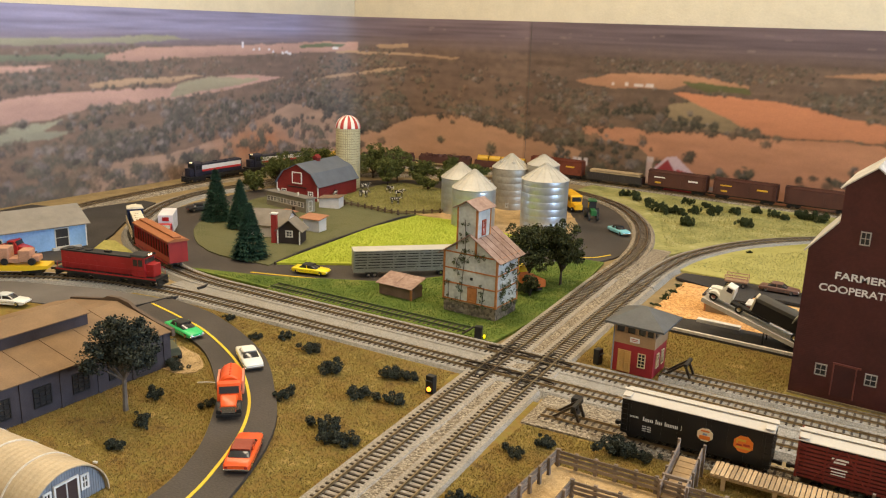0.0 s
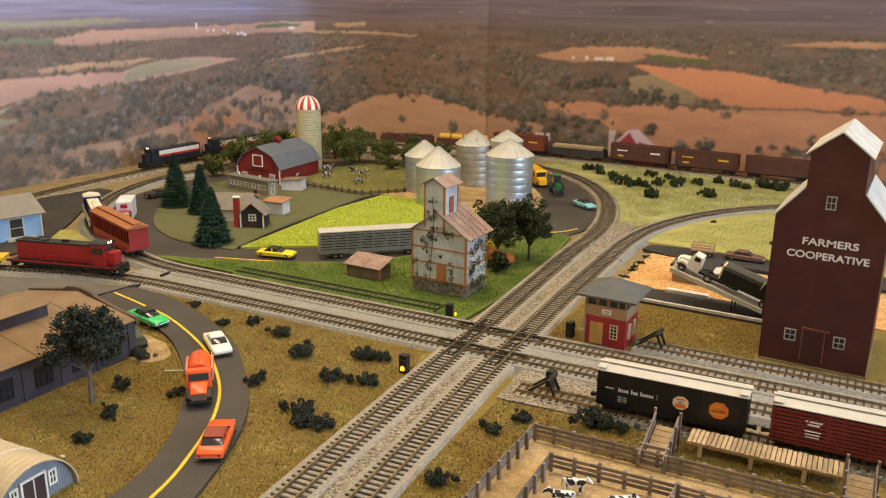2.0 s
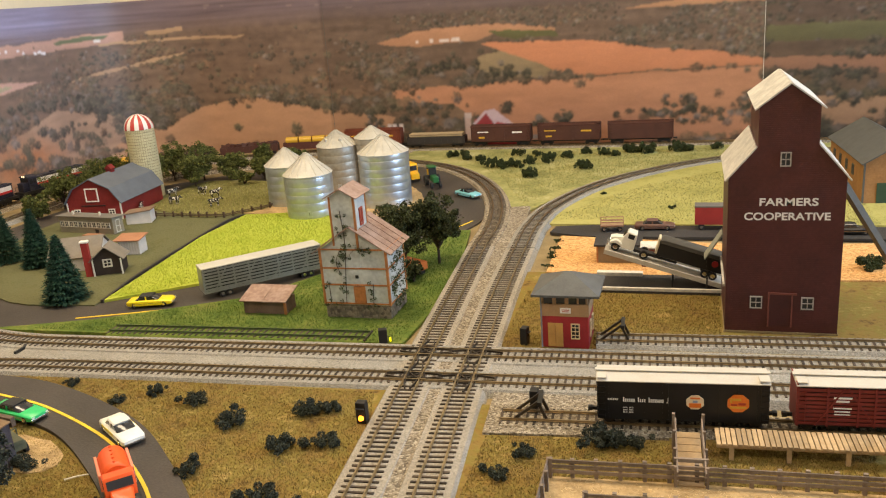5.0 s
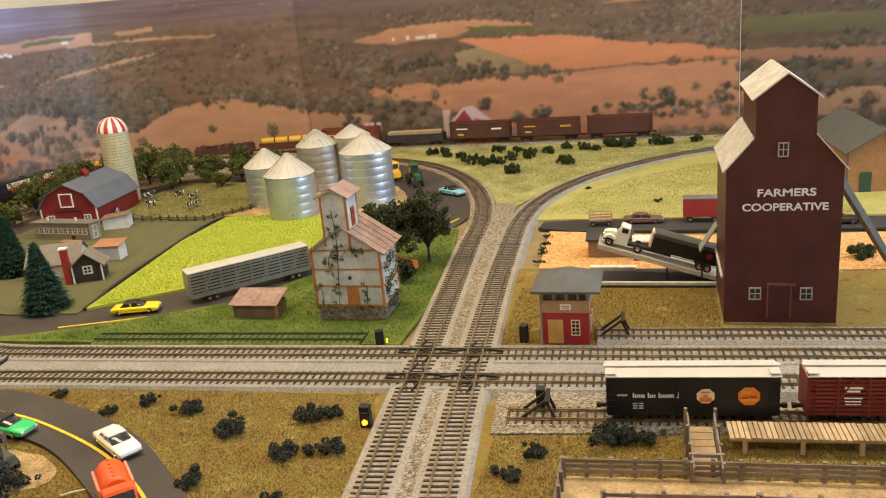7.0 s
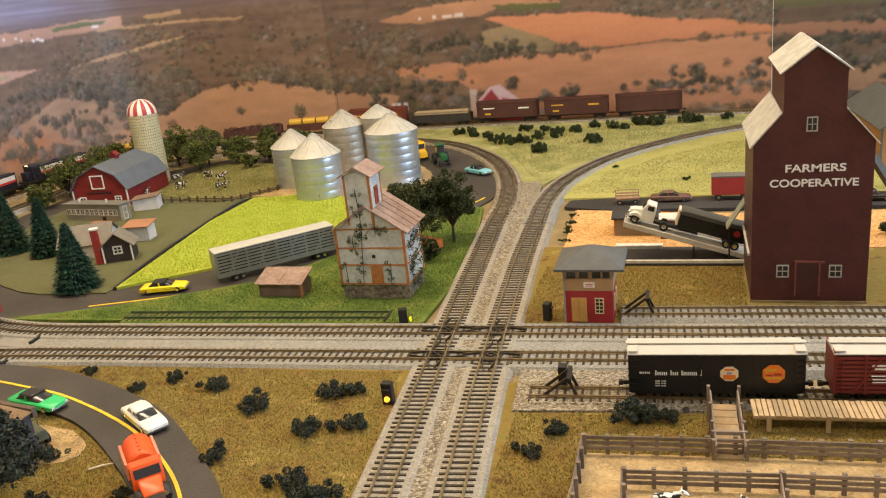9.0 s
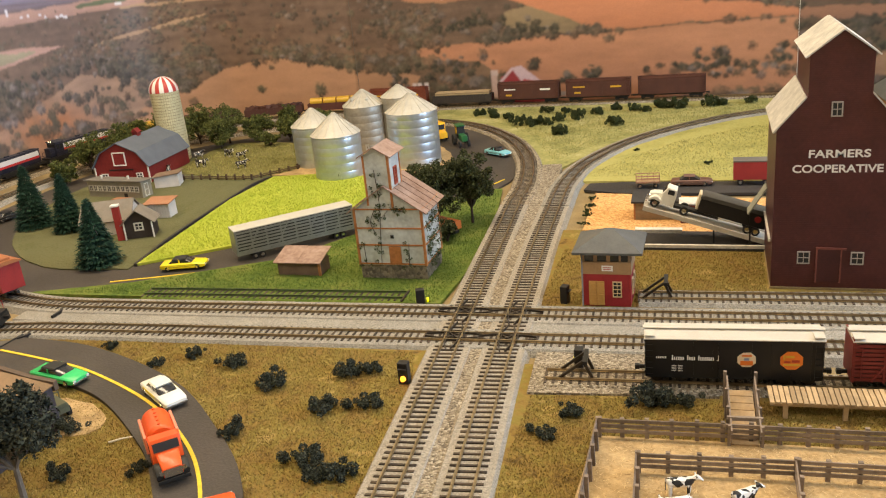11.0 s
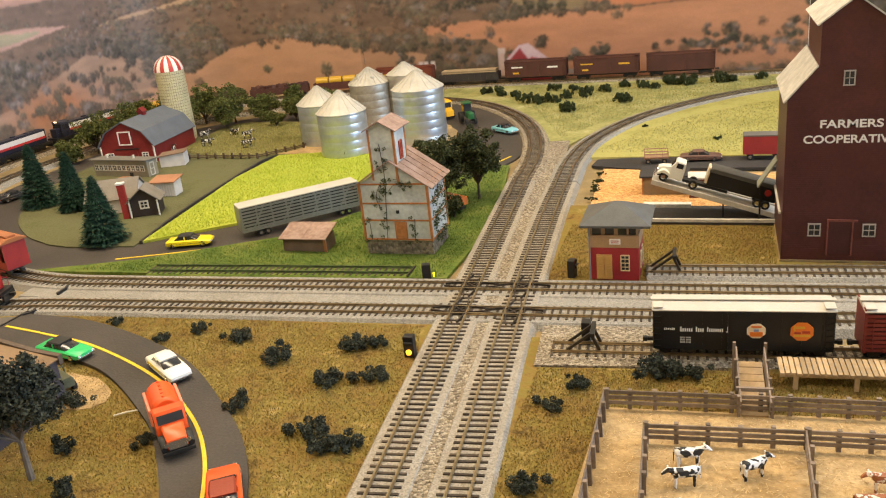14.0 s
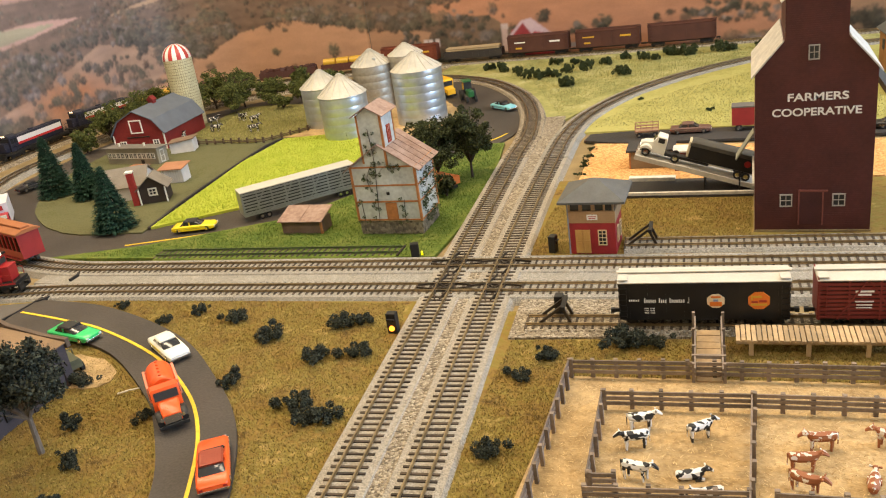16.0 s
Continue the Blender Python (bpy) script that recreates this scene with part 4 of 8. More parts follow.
# ---------------------------------------------------------------- old grain house with vines
def leaf_cloud(bm, centres, n, size, rnd, squash=1.0, mi=0):
    """Many small leaves scattered through balls of (x, y, z, r), in mm."""
    tot = sum(c[3] ** 2 for c in centres)
    for cx, cy, cz, r in centres:
        for _ in range(max(3, int(n * r * r / tot))):
            d = Vector((rnd.gauss(0, 1), rnd.gauss(0, 1), rnd.gauss(0, 1))).normalized() * r * rnd.uniform(0.55, 1.05)
            p = Vector((cx, cy, cz)) + Vector((d.x, d.y, d.z * squash))
            u = Vector((rnd.gauss(0, 1), rnd.gauss(0, 1), rnd.gauss(0, 0.6))).normalized()
            v = u.cross(Vector((rnd.gauss(0, 1), rnd.gauss(0, 1), rnd.gauss(0, 1)))).normalized()
            s = size * rnd.uniform(0.6, 1.3)
            q = [bm.verts.new((p + u * a + v * b) * MM) for a, b in ((-s, -s * 0.5), (s * 0.2, -s * 0.7), (s, s * 0.1), (s * 0.1, s * 0.8))]
            f = bm.faces.new(q)
            f.material_index = mi
    return bm


def leaf_mat(name, dark, light):
    m = bpy.data.materials.new(name)
    m.use_nodes = True
    nt = m.node_tree
    bs = nt.nodes["Principled BSDF"]
    bs.inputs["Roughness"].default_value = 0.85
    bs.inputs["Specular IOR Level"].default_value = 0.2
    geo = nt.nodes.new("ShaderNodeNewGeometry")
    ramp = nt.nodes.new("ShaderNodeValToRGB")
    ramp.color_ramp.elements[0].color, ramp.color_ramp.elements[1].color = (*dark, 1), (*light, 1)
    nt.links.new(geo.outputs["Random Per Island"], ramp.inputs["Fac"])
    nt.links.new(ramp.outputs["Color"], bs.inputs["Base Color"])
    return m


M["leaf_dark"] = leaf_mat("leaf_dark", (0.014, 0.02, 0.01), (0.085, 0.095, 0.035))
M["leaf_blue"] = leaf_mat("leaf_blue", (0.011, 0.015, 0.012), (0.066, 0.072, 0.05))
M["leaf_green"] = leaf_mat("leaf_green", (0.03, 0.042, 0.012), (0.19, 0.20, 0.055))
M["leaf_scrub"] = leaf_mat("leaf_scrub", (0.02, 0.028, 0.012), (0.07, 0.085, 0.03))
M["needle"] = leaf_mat("needle", (0.008, 0.022, 0.015), (0.032, 0.082, 0.05))
M["vine"] = leaf_mat("vine", (0.03, 0.05, 0.02), (0.12, 0.14, 0.06))
M["bark"] = mat("bark", (0.16, 0.13, 0.10), 0.9, size=120, fine=500, vary=0.3, bump=0.4)
M["bark_dark"] = mat("bark_dark", (0.06, 0.042, 0.03), 0.9, size=120, fine=500, vary=0.3, bump=0.4)
M["rust_trim"] = mat("rust_trim", (0.42, 0.17, 0.055), 0.7, size=80, fine=300, vary=0.3)
M["plank_grey"] = mat("plank_grey", (0.50, 0.53, 0.52), 0.85, size=45, fine=220, vary=0.28, bump=0.25)
M["rust_tin"] = mat("rust_tin", (0.30, 0.17, 0.12), 0.6, 0.1, size=45, fine=200, vary=0.35, tint=(0.42, 0.30, 0.25))
M["fieldstone"] = stone_mat("fieldstone", [(0.1, 0.085, 0.07), (0.2, 0.17, 0.13), (0.3, 0.26, 0.2)], 260, 0.8)


def old_grain_house():
    th = thing("grain_house", pose(-0.1635, 0.167, -0.0065), "weathered grey grain house with rusty trim and vines", "grain house")
    W, D = 88, 62
    part("stone_base", bx(B(), 1, W - 1, 1, D - 1, 0, 19), M["fieldstone"], th, "rough fieldstone footing")
    bm = B()
    prism(bm, [(0, 19), (0, 90), (44, 119), (W, 90), (W, 19)], 0, D)
    part("wall", bm, M["plank_grey"], th)
    TX0, TX1 = 21, 53
    bm = B()
    prism(bm, [(TX0, 60), (TX0, 157), ((TX0 + TX1) / 2, 166), (TX1, 157), (TX1, 60)], -0.6, 36)
    part("tower", bm, M["plank_grey"], th, "tall narrow head house")
    for x0, z0, x1, z1, ya, yb in ((-7, 86, 44, 120, -6, D + 6), (W + 7, 86, 44, 120, -6, D + 6)):
        rf = part("roof", gable_slab(B(), x0, z0, x1, z1, ya, yb, 1.2), M["rust_tin"], th, "rusty patched tin roof")
        bm = B()
        for k in range(1, 5):
            y = ya + (yb - ya) * k / 5
            gable_slab(bm, x0, z0 + 1.0, x1, z1 + 1.0, y - 0.5, y + 0.5, 1.2)
        part("seam", bm, M["rust_tin"], rf)
    for x0, z0, x1, z1 in ((TX0 - 5, 155, 37, 167), (TX1 + 5, 155, 37, 167)):
        part("tower_roof", gable_slab(B(), x0, z0, x1, z1, -6, 42, 1.2), M["rust_tin"], th, "rusty tin cap roof")
    for x in (-0.6, W - 2.4):
        part("corner_post", bx(B(), x, x + 3, -1, 1.5, 19, 92), M["rust_trim"], th, "rust-brown corner board")
    part("corner_post", bx(B(), W - 1.5, W + 0.8, D - 3, D + 0.5, 19, 92), M["rust_trim"], th, "rust-brown corner board")
    part("corner_post", bx(B(), TX0 - 0.6, TX0 + 1.6, -1.8, 0, 96, 157), M["rust_trim"], th, "rust-brown corner board")
    part("corner_post", bx(B(), TX1 - 1.8, TX1 + 0.8, -1.8, 0.6, 92, 157), M["rust_trim"], th, "rust-brown corner board")
    part("corner_post", bx(B(), TX1 - 0.5, TX1 + 0.8, 34, 36.6, 100, 157), M["rust_trim"], th, "rust-brown corner board")
    for z in (20, 44.5, 66, 90):
        part("girt", bx(B(), 1.5, W - 1.5, -1.3, 0, z, z + 1.8), M["rust_trim"], th, "rust-brown horizontal rail")
        part("girt", bx(B(), W, W + 1, 2, D - 2, z, z + 1.8), M["rust_trim"], th, "rust-brown horizontal rail")
    dr = part("door", bx(B(), 43, 55, -1.2, -0.1, 23, 42), M["rust_trim"], th, "rust-brown plank door")
    part("door_frame", frame_bars(B(), 41.5, 56.5, 22, 43.6, -0.1, 1.5, 1.8, 1, 1), M["rust_trim"], dr)
    part("hatch", bx(B(), 45, 49, -0.8, -0.1, 54, 58), M["black"], th, "small dark hatch")
    wr = mat("window_red", (0.35, 0.06, 0.03), 0.6)
    window(th, 12, 22, 118, 140, 0, wr, cols=2, rows=2, w=2, m=pose((TX1 + 0.1) * MM, 0, 0, 0, 0, 90), glass="white_paint")
    rnd = random.Random(3)
    c = []
    for path, n in ((((30, 20), (33, 60), (36, 100), (34, 140)), 26), (((36, 80), (50, 92), (66, 88)), 12), (((28, 90), (22, 75), (26, 60)), 8), (((66, 20), (68, 48)), 8), (((10, 20), (9, 48)), 5)):
        pl = catmull([Vector(p) for p in path], 1.0)
        for _ in range(n):
            p = pl[rnd.randrange(len(pl))]
            c.append((p.x + rnd.gauss(0, 3.5), -2.2, p.y + rnd.gauss(0, 3), 2.6))
        bm = B()
        for a, b2 in zip(pl, pl[1:]):
            loft(bm, [[(a.x + dx, -1.4 + dy, a.y) for dx, dy in ((-.3, -.3), (.3, -.3), (.3, .3), (-.3, .3))], [(b2.x + dx, -1.4 + dy, b2.y) for dx, dy in ((-.3, -.3), (.3, -.3), (.3, .3), (-.3, .3))]])
        part("vine_stem", bm, M["bark_dark"], th, "bare twining vine stem")
    for k in range(34):
        c.append((W + 1.5, rnd.uniform(8, 58), 15 + 75 * rnd.random() ** 1.5, 4.5))
    part("vine", leaf_cloud(B(), c, 3200, 1.0, rnd, 1.0), M["vine"], th, "climbing green vine leaves")


old_grain_house()


def low_shed():
    th = thing("lineside_shed", pose(-0.281, 0.168, -0.0062), "low brown wooden shed with a patched tin roof", "shed")
    wood = mat("shed_wood", (0.16, 0.105, 0.075), 0.85, vary=0.3)
    part("wall", prism(B(), [(0, 0), (0, 19), (60, 19), (60, 0)], 2, 30), wood, th)
    part("corner_post", bx(B(), 57.5, 60.6, 0.8, 3.5, 0, 19), M["rust_trim"], th)
    for k in range(4):
        part("roof_sheet", bx(B(), -3 + 16.7 * k, 13.4 + 16.7 * k, -4, 36, 0, 1.2, pose(0, 0, 19.5 + 0.25 * (k % 2), 14, 0, 0)), M["rust_tin"], th, "patched tin roof sheet")


low_shed()


# ---------------------------------------------------------------- grain bins and silo
def bin_wall(r, h, seg=64, pitch=15.0):
    """Corrugated steel rings: a wall that steps in slightly at each joint."""
    bm = B()
    secs = []
    z = 0.0
    while z < h - 0.1:
        t = min(z + pitch, h)
        for zz, rr in ((z, r - 0.14), (z + 0.5, r), (t - 0.5, r), (t, r - 0.14)):
            secs.append([(rr * math.cos(a), rr * math.sin(a), zz) for a in (i * 2 * math.pi / seg for i in range(seg))])
        z = t
    return loft(bm, secs)


def grain_bin(x, y, r, h, apex, old=False, ribs=False, label=""):
    th = thing("grain_bin", pose(x, y, -0.0045), label, "grain bin", "farm grain bins")
    part("wall", bin_wall(r, h), M["galvanised_old" if old else "galvanised"], th, smooth=True)
    bm = B()
    cyl(bm, r + 1.5, 3, h, apex - 1.5, 48)
    cyl(bm, 3.6, 2.4, apex - 2.2, apex + 0.5, 16)
    rf = part("roof", bm, M["bin_roof"], th, "pale conical sheet roof", smooth=True)
    n = 22 if ribs else 16
    slope = math.degrees(math.atan2(apex - h, r - 2))
    length = math.hypot(apex - h, r - 2)
    bm = B()
    for k in range(n):
        m = Matrix.Rotation(2 * math.pi * k / n, 4, "Z") @ Matrix.Translation((r + 1.2, 0, h + 0.3)) @ Matrix.Rotation(radians(slope), 4, "Y")
        bx(bm, -length, 0, -0.35, 0.35, -0.2, 1.0 if ribs else 0.5, m)
    part("roof_ribs", bm, M["bin_roof"], rf)
    if ribs:
        for k in range(5):
            bm = B()
            m = Matrix.Rotation(2 * math.pi * (k + 0.3) / 5, 4, "Z") @ Matrix.Translation((r * 0.62, 0, h + (apex - h) * 0.42))
            bx(bm, -3, 3, -3, 3, -1, 3, m, bev=0.4)
            part("roof_vent", bm, M["bin_roof"], rf)
    dr = part("hatch", bx(B(), r - 2.5, r + 0.6, -4, 4, 5, 17, Matrix.Rotation(radians(-70), 4, "Z")), M["galvanised"], th)
    part("hatch_handle", bx(B(), r + 0.5, r + 1.3, -0.5, 0.5, 9, 13, Matrix.Rotation(radians(-70), 4, "Z")), M["rail_dark"], dr)


grain_bin(-.405, .655, 45, 79, 116, label="shiny galvanised grain bin with a conical roof")
grain_bin(-.493, .745, 42, 78, 110, label="shiny galvanised grain bin behind the crop field")
grain_bin(-.283, .735, 48, 101, 133, label="tallest shiny galvanised grain bin beside the road")
grain_bin(-.433, .865, 42, 92, 122, True, True, "dull older grain bin with a ribbed vented roof")
grain_bin(-.362, .885, 36, 104, 126, True, False, "dull older grain bin at the back of the row")


def silo():
    th = thing("silo", pose(-.856, .80, -0.004), "tall cream tiled silo with a red and white striped dome", "silo")
    tile = mat("silo_tile", (0.52, 0.47, 0.29), 0.6, size=60, vary=0.12)
    seg, R, Hh = 40, 30, 148
    part("core", cyl(B(), R - 0.5, R - 0.5, 0, Hh, seg), mat("silo_joint", (0.16, 0.13, 0.07), 0.8), th, smooth=True)
    bm = B()
    rows = 24
    for j in range(rows):
        z0, z1 = Hh * j / rows + 0.35, Hh * (j + 1) / rows - 0.35
        for i in range(seg):
            a0, a1 = 2 * math.pi * (i + 0.07) / seg, 2 * math.pi * (i + 0.93) / seg
            q = [bm.verts.new(Vector((R * math.cos(a), R * math.sin(a), z)) * MM) for a, z in ((a0, z0), (a1, z0), (a1, z1), (a0, z1))]
            qi = [bm.verts.new(Vector(((R - 0.9) * math.cos(a), (R - 0.9) * math.sin(a), z)) * MM) for a, z in ((a0, z0), (a1, z0), (a1, z1), (a0, z1))]
            bm.faces.new(q)
            for k in range(4):
                bm.faces.new((q[k], qi[k], qi[(k + 1) % 4], q[(k + 1) % 4]))
    t = part("wall_tiles", bm, tile, th)
    t["kind"] = "stuff"
    red, white = paint("dome_red", (0.42, 0.04, 0.03)), M["white_paint"]
    for i in range(20):
        bm = B()
        secs = []
        for k in range(9):
            b = math.pi / 2 * k / 8 * 0.99
            secs.append([((R + 0.8) * math.cos(b) * math.cos(a), (R + 0.8) * math.cos(b) * math.sin(a), Hh + 31 * math.sin(b)) for a in (2 * math.pi * i / 20, 2 * math.pi * (i + 0.5) / 20, 2 * math.pi * (i + 1) / 20)])
        rings = [[bm.verts.new(Vector(p) * MM) for p in s] for s in secs]
        for a, b in zip(rings, rings[1:]):
            for q in range(2):
                bm.faces.new((a[q], a[q + 1], b[q + 1], b[q]))
        part("dome_panel", bm, red if i % 2 else white, th, smooth=True)


silo()


# ---------------------------------------------------------------- farmyard
def barn():
    th = thing("barn", pose(-.853, .612, -0.0045, 0, 0, 5), "red gambrel barn with a slate-blue roof and white trim", "barn")
    red = siding_mat("barn_red", (0.19, 0.015, 0.015), 0.003, (0.25, 0.025, 0.022))
    roofm = mat("barn_roof", (0.11, 0.125, 0.15), 0.6, size=40, vary=0.15)
    w, D = 58, 158
    part("wall", prism(B(), [(-w, 0), (-w, 36), (-40, 61), (0, 80), (40, 61), (w, 36), (w, 0)], 0, D), red, th)
    for s in (-1, 1):
        part("roof_lower", gable_slab(B(), s * (w + 4), 32, s * 40, 61.5, -4, D + 4, 1.6), roofm, th, "slate-blue lower roof slope")
        part("roof_upper", gable_slab(B(), s * 40.6, 61.2, 0, 80.6, -4, D + 4, 1.6), roofm, th, "slate-blue upper roof slope")
        window(th, s * 38 - 7, s * 38 + 7, 10, 21, -0.2, M["white_paint"], w=1.6)
        part("corner_board", bx(B(), s * w - 1.2, s * w + 1.2, -1, 1.4, 0, 34), M["white_paint"], th)
    loftd = part("loft_door", bx(B(), -12, 12, -0.9, -0.1, 37, 61), red, th)
    part("loft_frame", frame_bars(B(), -14, 14, 36, 63, -0.1, 2.2, 1.8, 1, 1), M["white_paint"], loftd, "white loft door frame")
    d = part("door", bx(B(), -22, 22, -1.2, -0.1, 0, 27), red, th, "wide red barn door")
    part("door_rail", bx(B(), -26, 26, -1.8, -0.1, 27, 29), M["black"], d)
    bm = B()
    bx(bm, -6, 6, 70, 82, 78, 88)
    prism(bm, [(-8, 87), (0, 95), (8, 87)], 68, 84)
    part("cupola", bm, red, th, "small red roof ventilator")


barn()


def small_house(name, m, L, D, h, peak, wall, roof, label, category, over=3, door=True):
    th = thing(name, m, label, category)
    part("wall", prism(B(), [(0, 0), (0, h), (L / 2, peak), (L, h), (L, 0)], 0, D), wall, th)
    for s in (0, 1):
        x = -over if s == 0 else L + over
        z = h - over * (peak - h) / (L / 2)
        part("roof", gable_slab(B(), x, z, L / 2, peak + 0.3, -over, D + over, 1.2), roof, th)
    return th


clap_white = mat("clap_white", (0.62, 0.58, 0.55), 0.7, vary=0.12)
brown_roof = mat("brown_roof", (0.2, 0.13, 0.085), 0.8, vary=0.2)
orange_roof = mat("orange_roof", (0.36, 0.17, 0.09), 0.75, vary=0.18)
grey_roof = mat("grey_roof", (0.16, 0.145, 0.125), 0.8, vary=0.2)
sh = thing("white_shed", pose(-.755, .575, -0.0045, 0, 0, 20), "small white shed with a flat brown roof", "shed")
part("wall", prism(B(), [(0, 0), (0, 20), (46, 24), (46, 0)], 0, 32), clap_white, sh)
part("roof", gable_slab(B(), -3, 20, 49, 24.6, -3, 35, 1.6), brown_roof, sh)
sh = thing("tool_shed", pose(-.640, .395, -0.0045, 0, 0, 8), "small white board shed with a rust-orange roof", "shed")
part("wall", bx(B(), 0, 38, 0, 26, 0, 25), clap_white, sh)
for k in range(9):
    part("batten", bx(B(), 0.5 + k * 4.5, 1.3 + k * 4.5, -0.6, 0, 0, 25), clap_white, sh)
part("roof", bx(B(), -5, 42, -6, 30, 0, 1.6, pose(0, 0, 24.8, 6, 0, 0)), orange_roof, sh, "rust-orange roof")


def hen_house():
    th = thing("hen_house", pose(-.865, .525, -0.0045, 0, 0, -6), "long grey hen house with a row of small windows", "hen house")
    wall = mat("hen_wall", (0.27, 0.235, 0.17), 0.8, vary=0.15)
    L = 130
    part("wall", prism(B(), [(0, 0), (0, 30), (L, 30), (L, 0)], 0, 26), wall, th)
    part("roof", bx(B(), -4, L + 4, -4, 30, 0, 1.8, pose(0, 0, 30.6, -3, 0, 0)), grey_roof, th)
    for k in range(11):
        window(th, 4 + k * 11, 13.4 + k * 11, 11, 22, -0.2, M["old_white"], w=1.1)
    part("pop_door", bx(B(), 86, 94, -0.8, -0.1, 0, 8), M["black"], th)
    part("door", frame_bars(B(), 6, 17, 2, 26, 0, 1.5, 1.2, 1, 2), M["old_white"], th, m=pose(L * MM, 0, 0, 0, 0, 90))
    for x in (25, 90):
        part("roof_vent", cyl(B(), 2.2, 2.2, 30, 38, 10, pose(x, 13, 0)), M["old_white"], th)
    part("run_board", bx(B(), 70, 110, -18, -3, 0.2, 1.6), orange_roof, th, "orange-brown boarded yard")


hen_house()


def farmhouse():
    th = thing("farmhouse", pose(-.607, .292, -0.0045, 0, 0, 24), "dark farmhouse with white porch posts and a red chimney", "house")
    dark = mat("house_dark", (0.045, 0.032, 0.026), 0.8, vary=0.25)
    grey = mat("house_roof", (0.19, 0.165, 0.135), 0.8, vary=0.2)
    W, D = 42, 34
    part("wall", prism(B(), [(0, 0), (0, 27), (W / 2, 44), (W, 27), (W, 0)], 0, D), dark, th)
    for s, x in ((0, -5), (1, W + 5)):
        part("roof", gable_slab(B(), x, 23, W / 2, 44.4, -6, D + 2, 1.3), grey, th)
    window(th, 14, 28, 12, 25, -0.2, M["old_white"], w=2.2)
    for x in (-1, W - 1):
        part("post", bx(B(), x, x + 2, -5, -3, 0, 25), M["white_paint"], th)
    part("wing_wall", prism(B(), [(10, 0), (10, 25), (44, 46), (78, 25), (78, 0)], 0, 74, m=pose(0, 26, 0, 0, 0, 90)), clap_white, th)
    for s in (1, -1):
        bm = B()
        gable_slab(bm, 44 + s * 39, 22, 44, 46.5, -4, 78, 1.4)
        bmesh.ops.transform(bm, matrix=pose(0, 0.026, 0, 0, 0, 90), verts=bm.verts[:])
        part("wing_roof", bm, grey, th)
    ch = part("chimney", bx(B(), -13, -3, -3, 6, 0, 54, bev=0.4), mat("chimney_red", (0.32, 0.03, 0.025), 0.7, vary=0.2), th, "red brick chimney")
    part("chimney_cap", bx(B(), -14, -2, -4, 7, 54, 56.5), M["white_paint"], ch)


farmhouse()

# ---------------------------------------------------------------- rolling stock


def wheel(bm, x, y, r, w=2.2, seg=16):
    return cyl(bm, r, r, -w / 2, w / 2, seg, pose(x, y, r, 90, 0, 0))


def bogie(parent, x, wheels=2, span=20):
    b = B()
    for s in (-8.2, 8.2):
        bx(b, x - span / 2 - 3, x + span / 2 + 3, s - 1, s + 1, 4, 8.5)
    bx(b, x - 2, x + 2, -8, 8, 5, 9)
    bg = part("bogie", b, M["black"], parent, "black side-frame bogie")
    for k in range(wheels):
        wx = x - span / 2 + span * k / (wheels - 1)
        w = B()
        for s in (-7.6, 7.6):
            wheel(w, wx, s, 5.2)
        cyl(w, 1, 1, -8, 8, 8, pose(wx, 0, 5.2, 90, 0, 0))
        part("wheelset", w, M["rail_dark"], bg, smooth=True)


def couplers(parent, L):
    for s in (-1, 1):
        b = B()
        bx(b, min(s * (L / 2), s * (L / 2 + 7)), max(s * (L / 2), s * (L / 2 + 7)), -1.2, 1.2, 8, 11)
        bx(b, min(s * (L / 2 + 5), s * (L / 2 + 9)), max(s * (L / 2 + 5), s * (L / 2 + 9)), -2.2, 2.2, 7.5, 11.5, bev=0.5)
        part("coupler", b, M["black"], parent)


ROOF_TAN = mat("car_roof_pale", (0.52, 0.475, 0.40), 0.6, size=40, vary=0.1)
BROWN = mat("boxcar_brown", (0.075, 0.027, 0.017), 0.6, size=50, vary=0.2)
STOCK = mat("stock_red", (0.16, 0.022, 0.016), 0.6, size=50, vary=0.2)


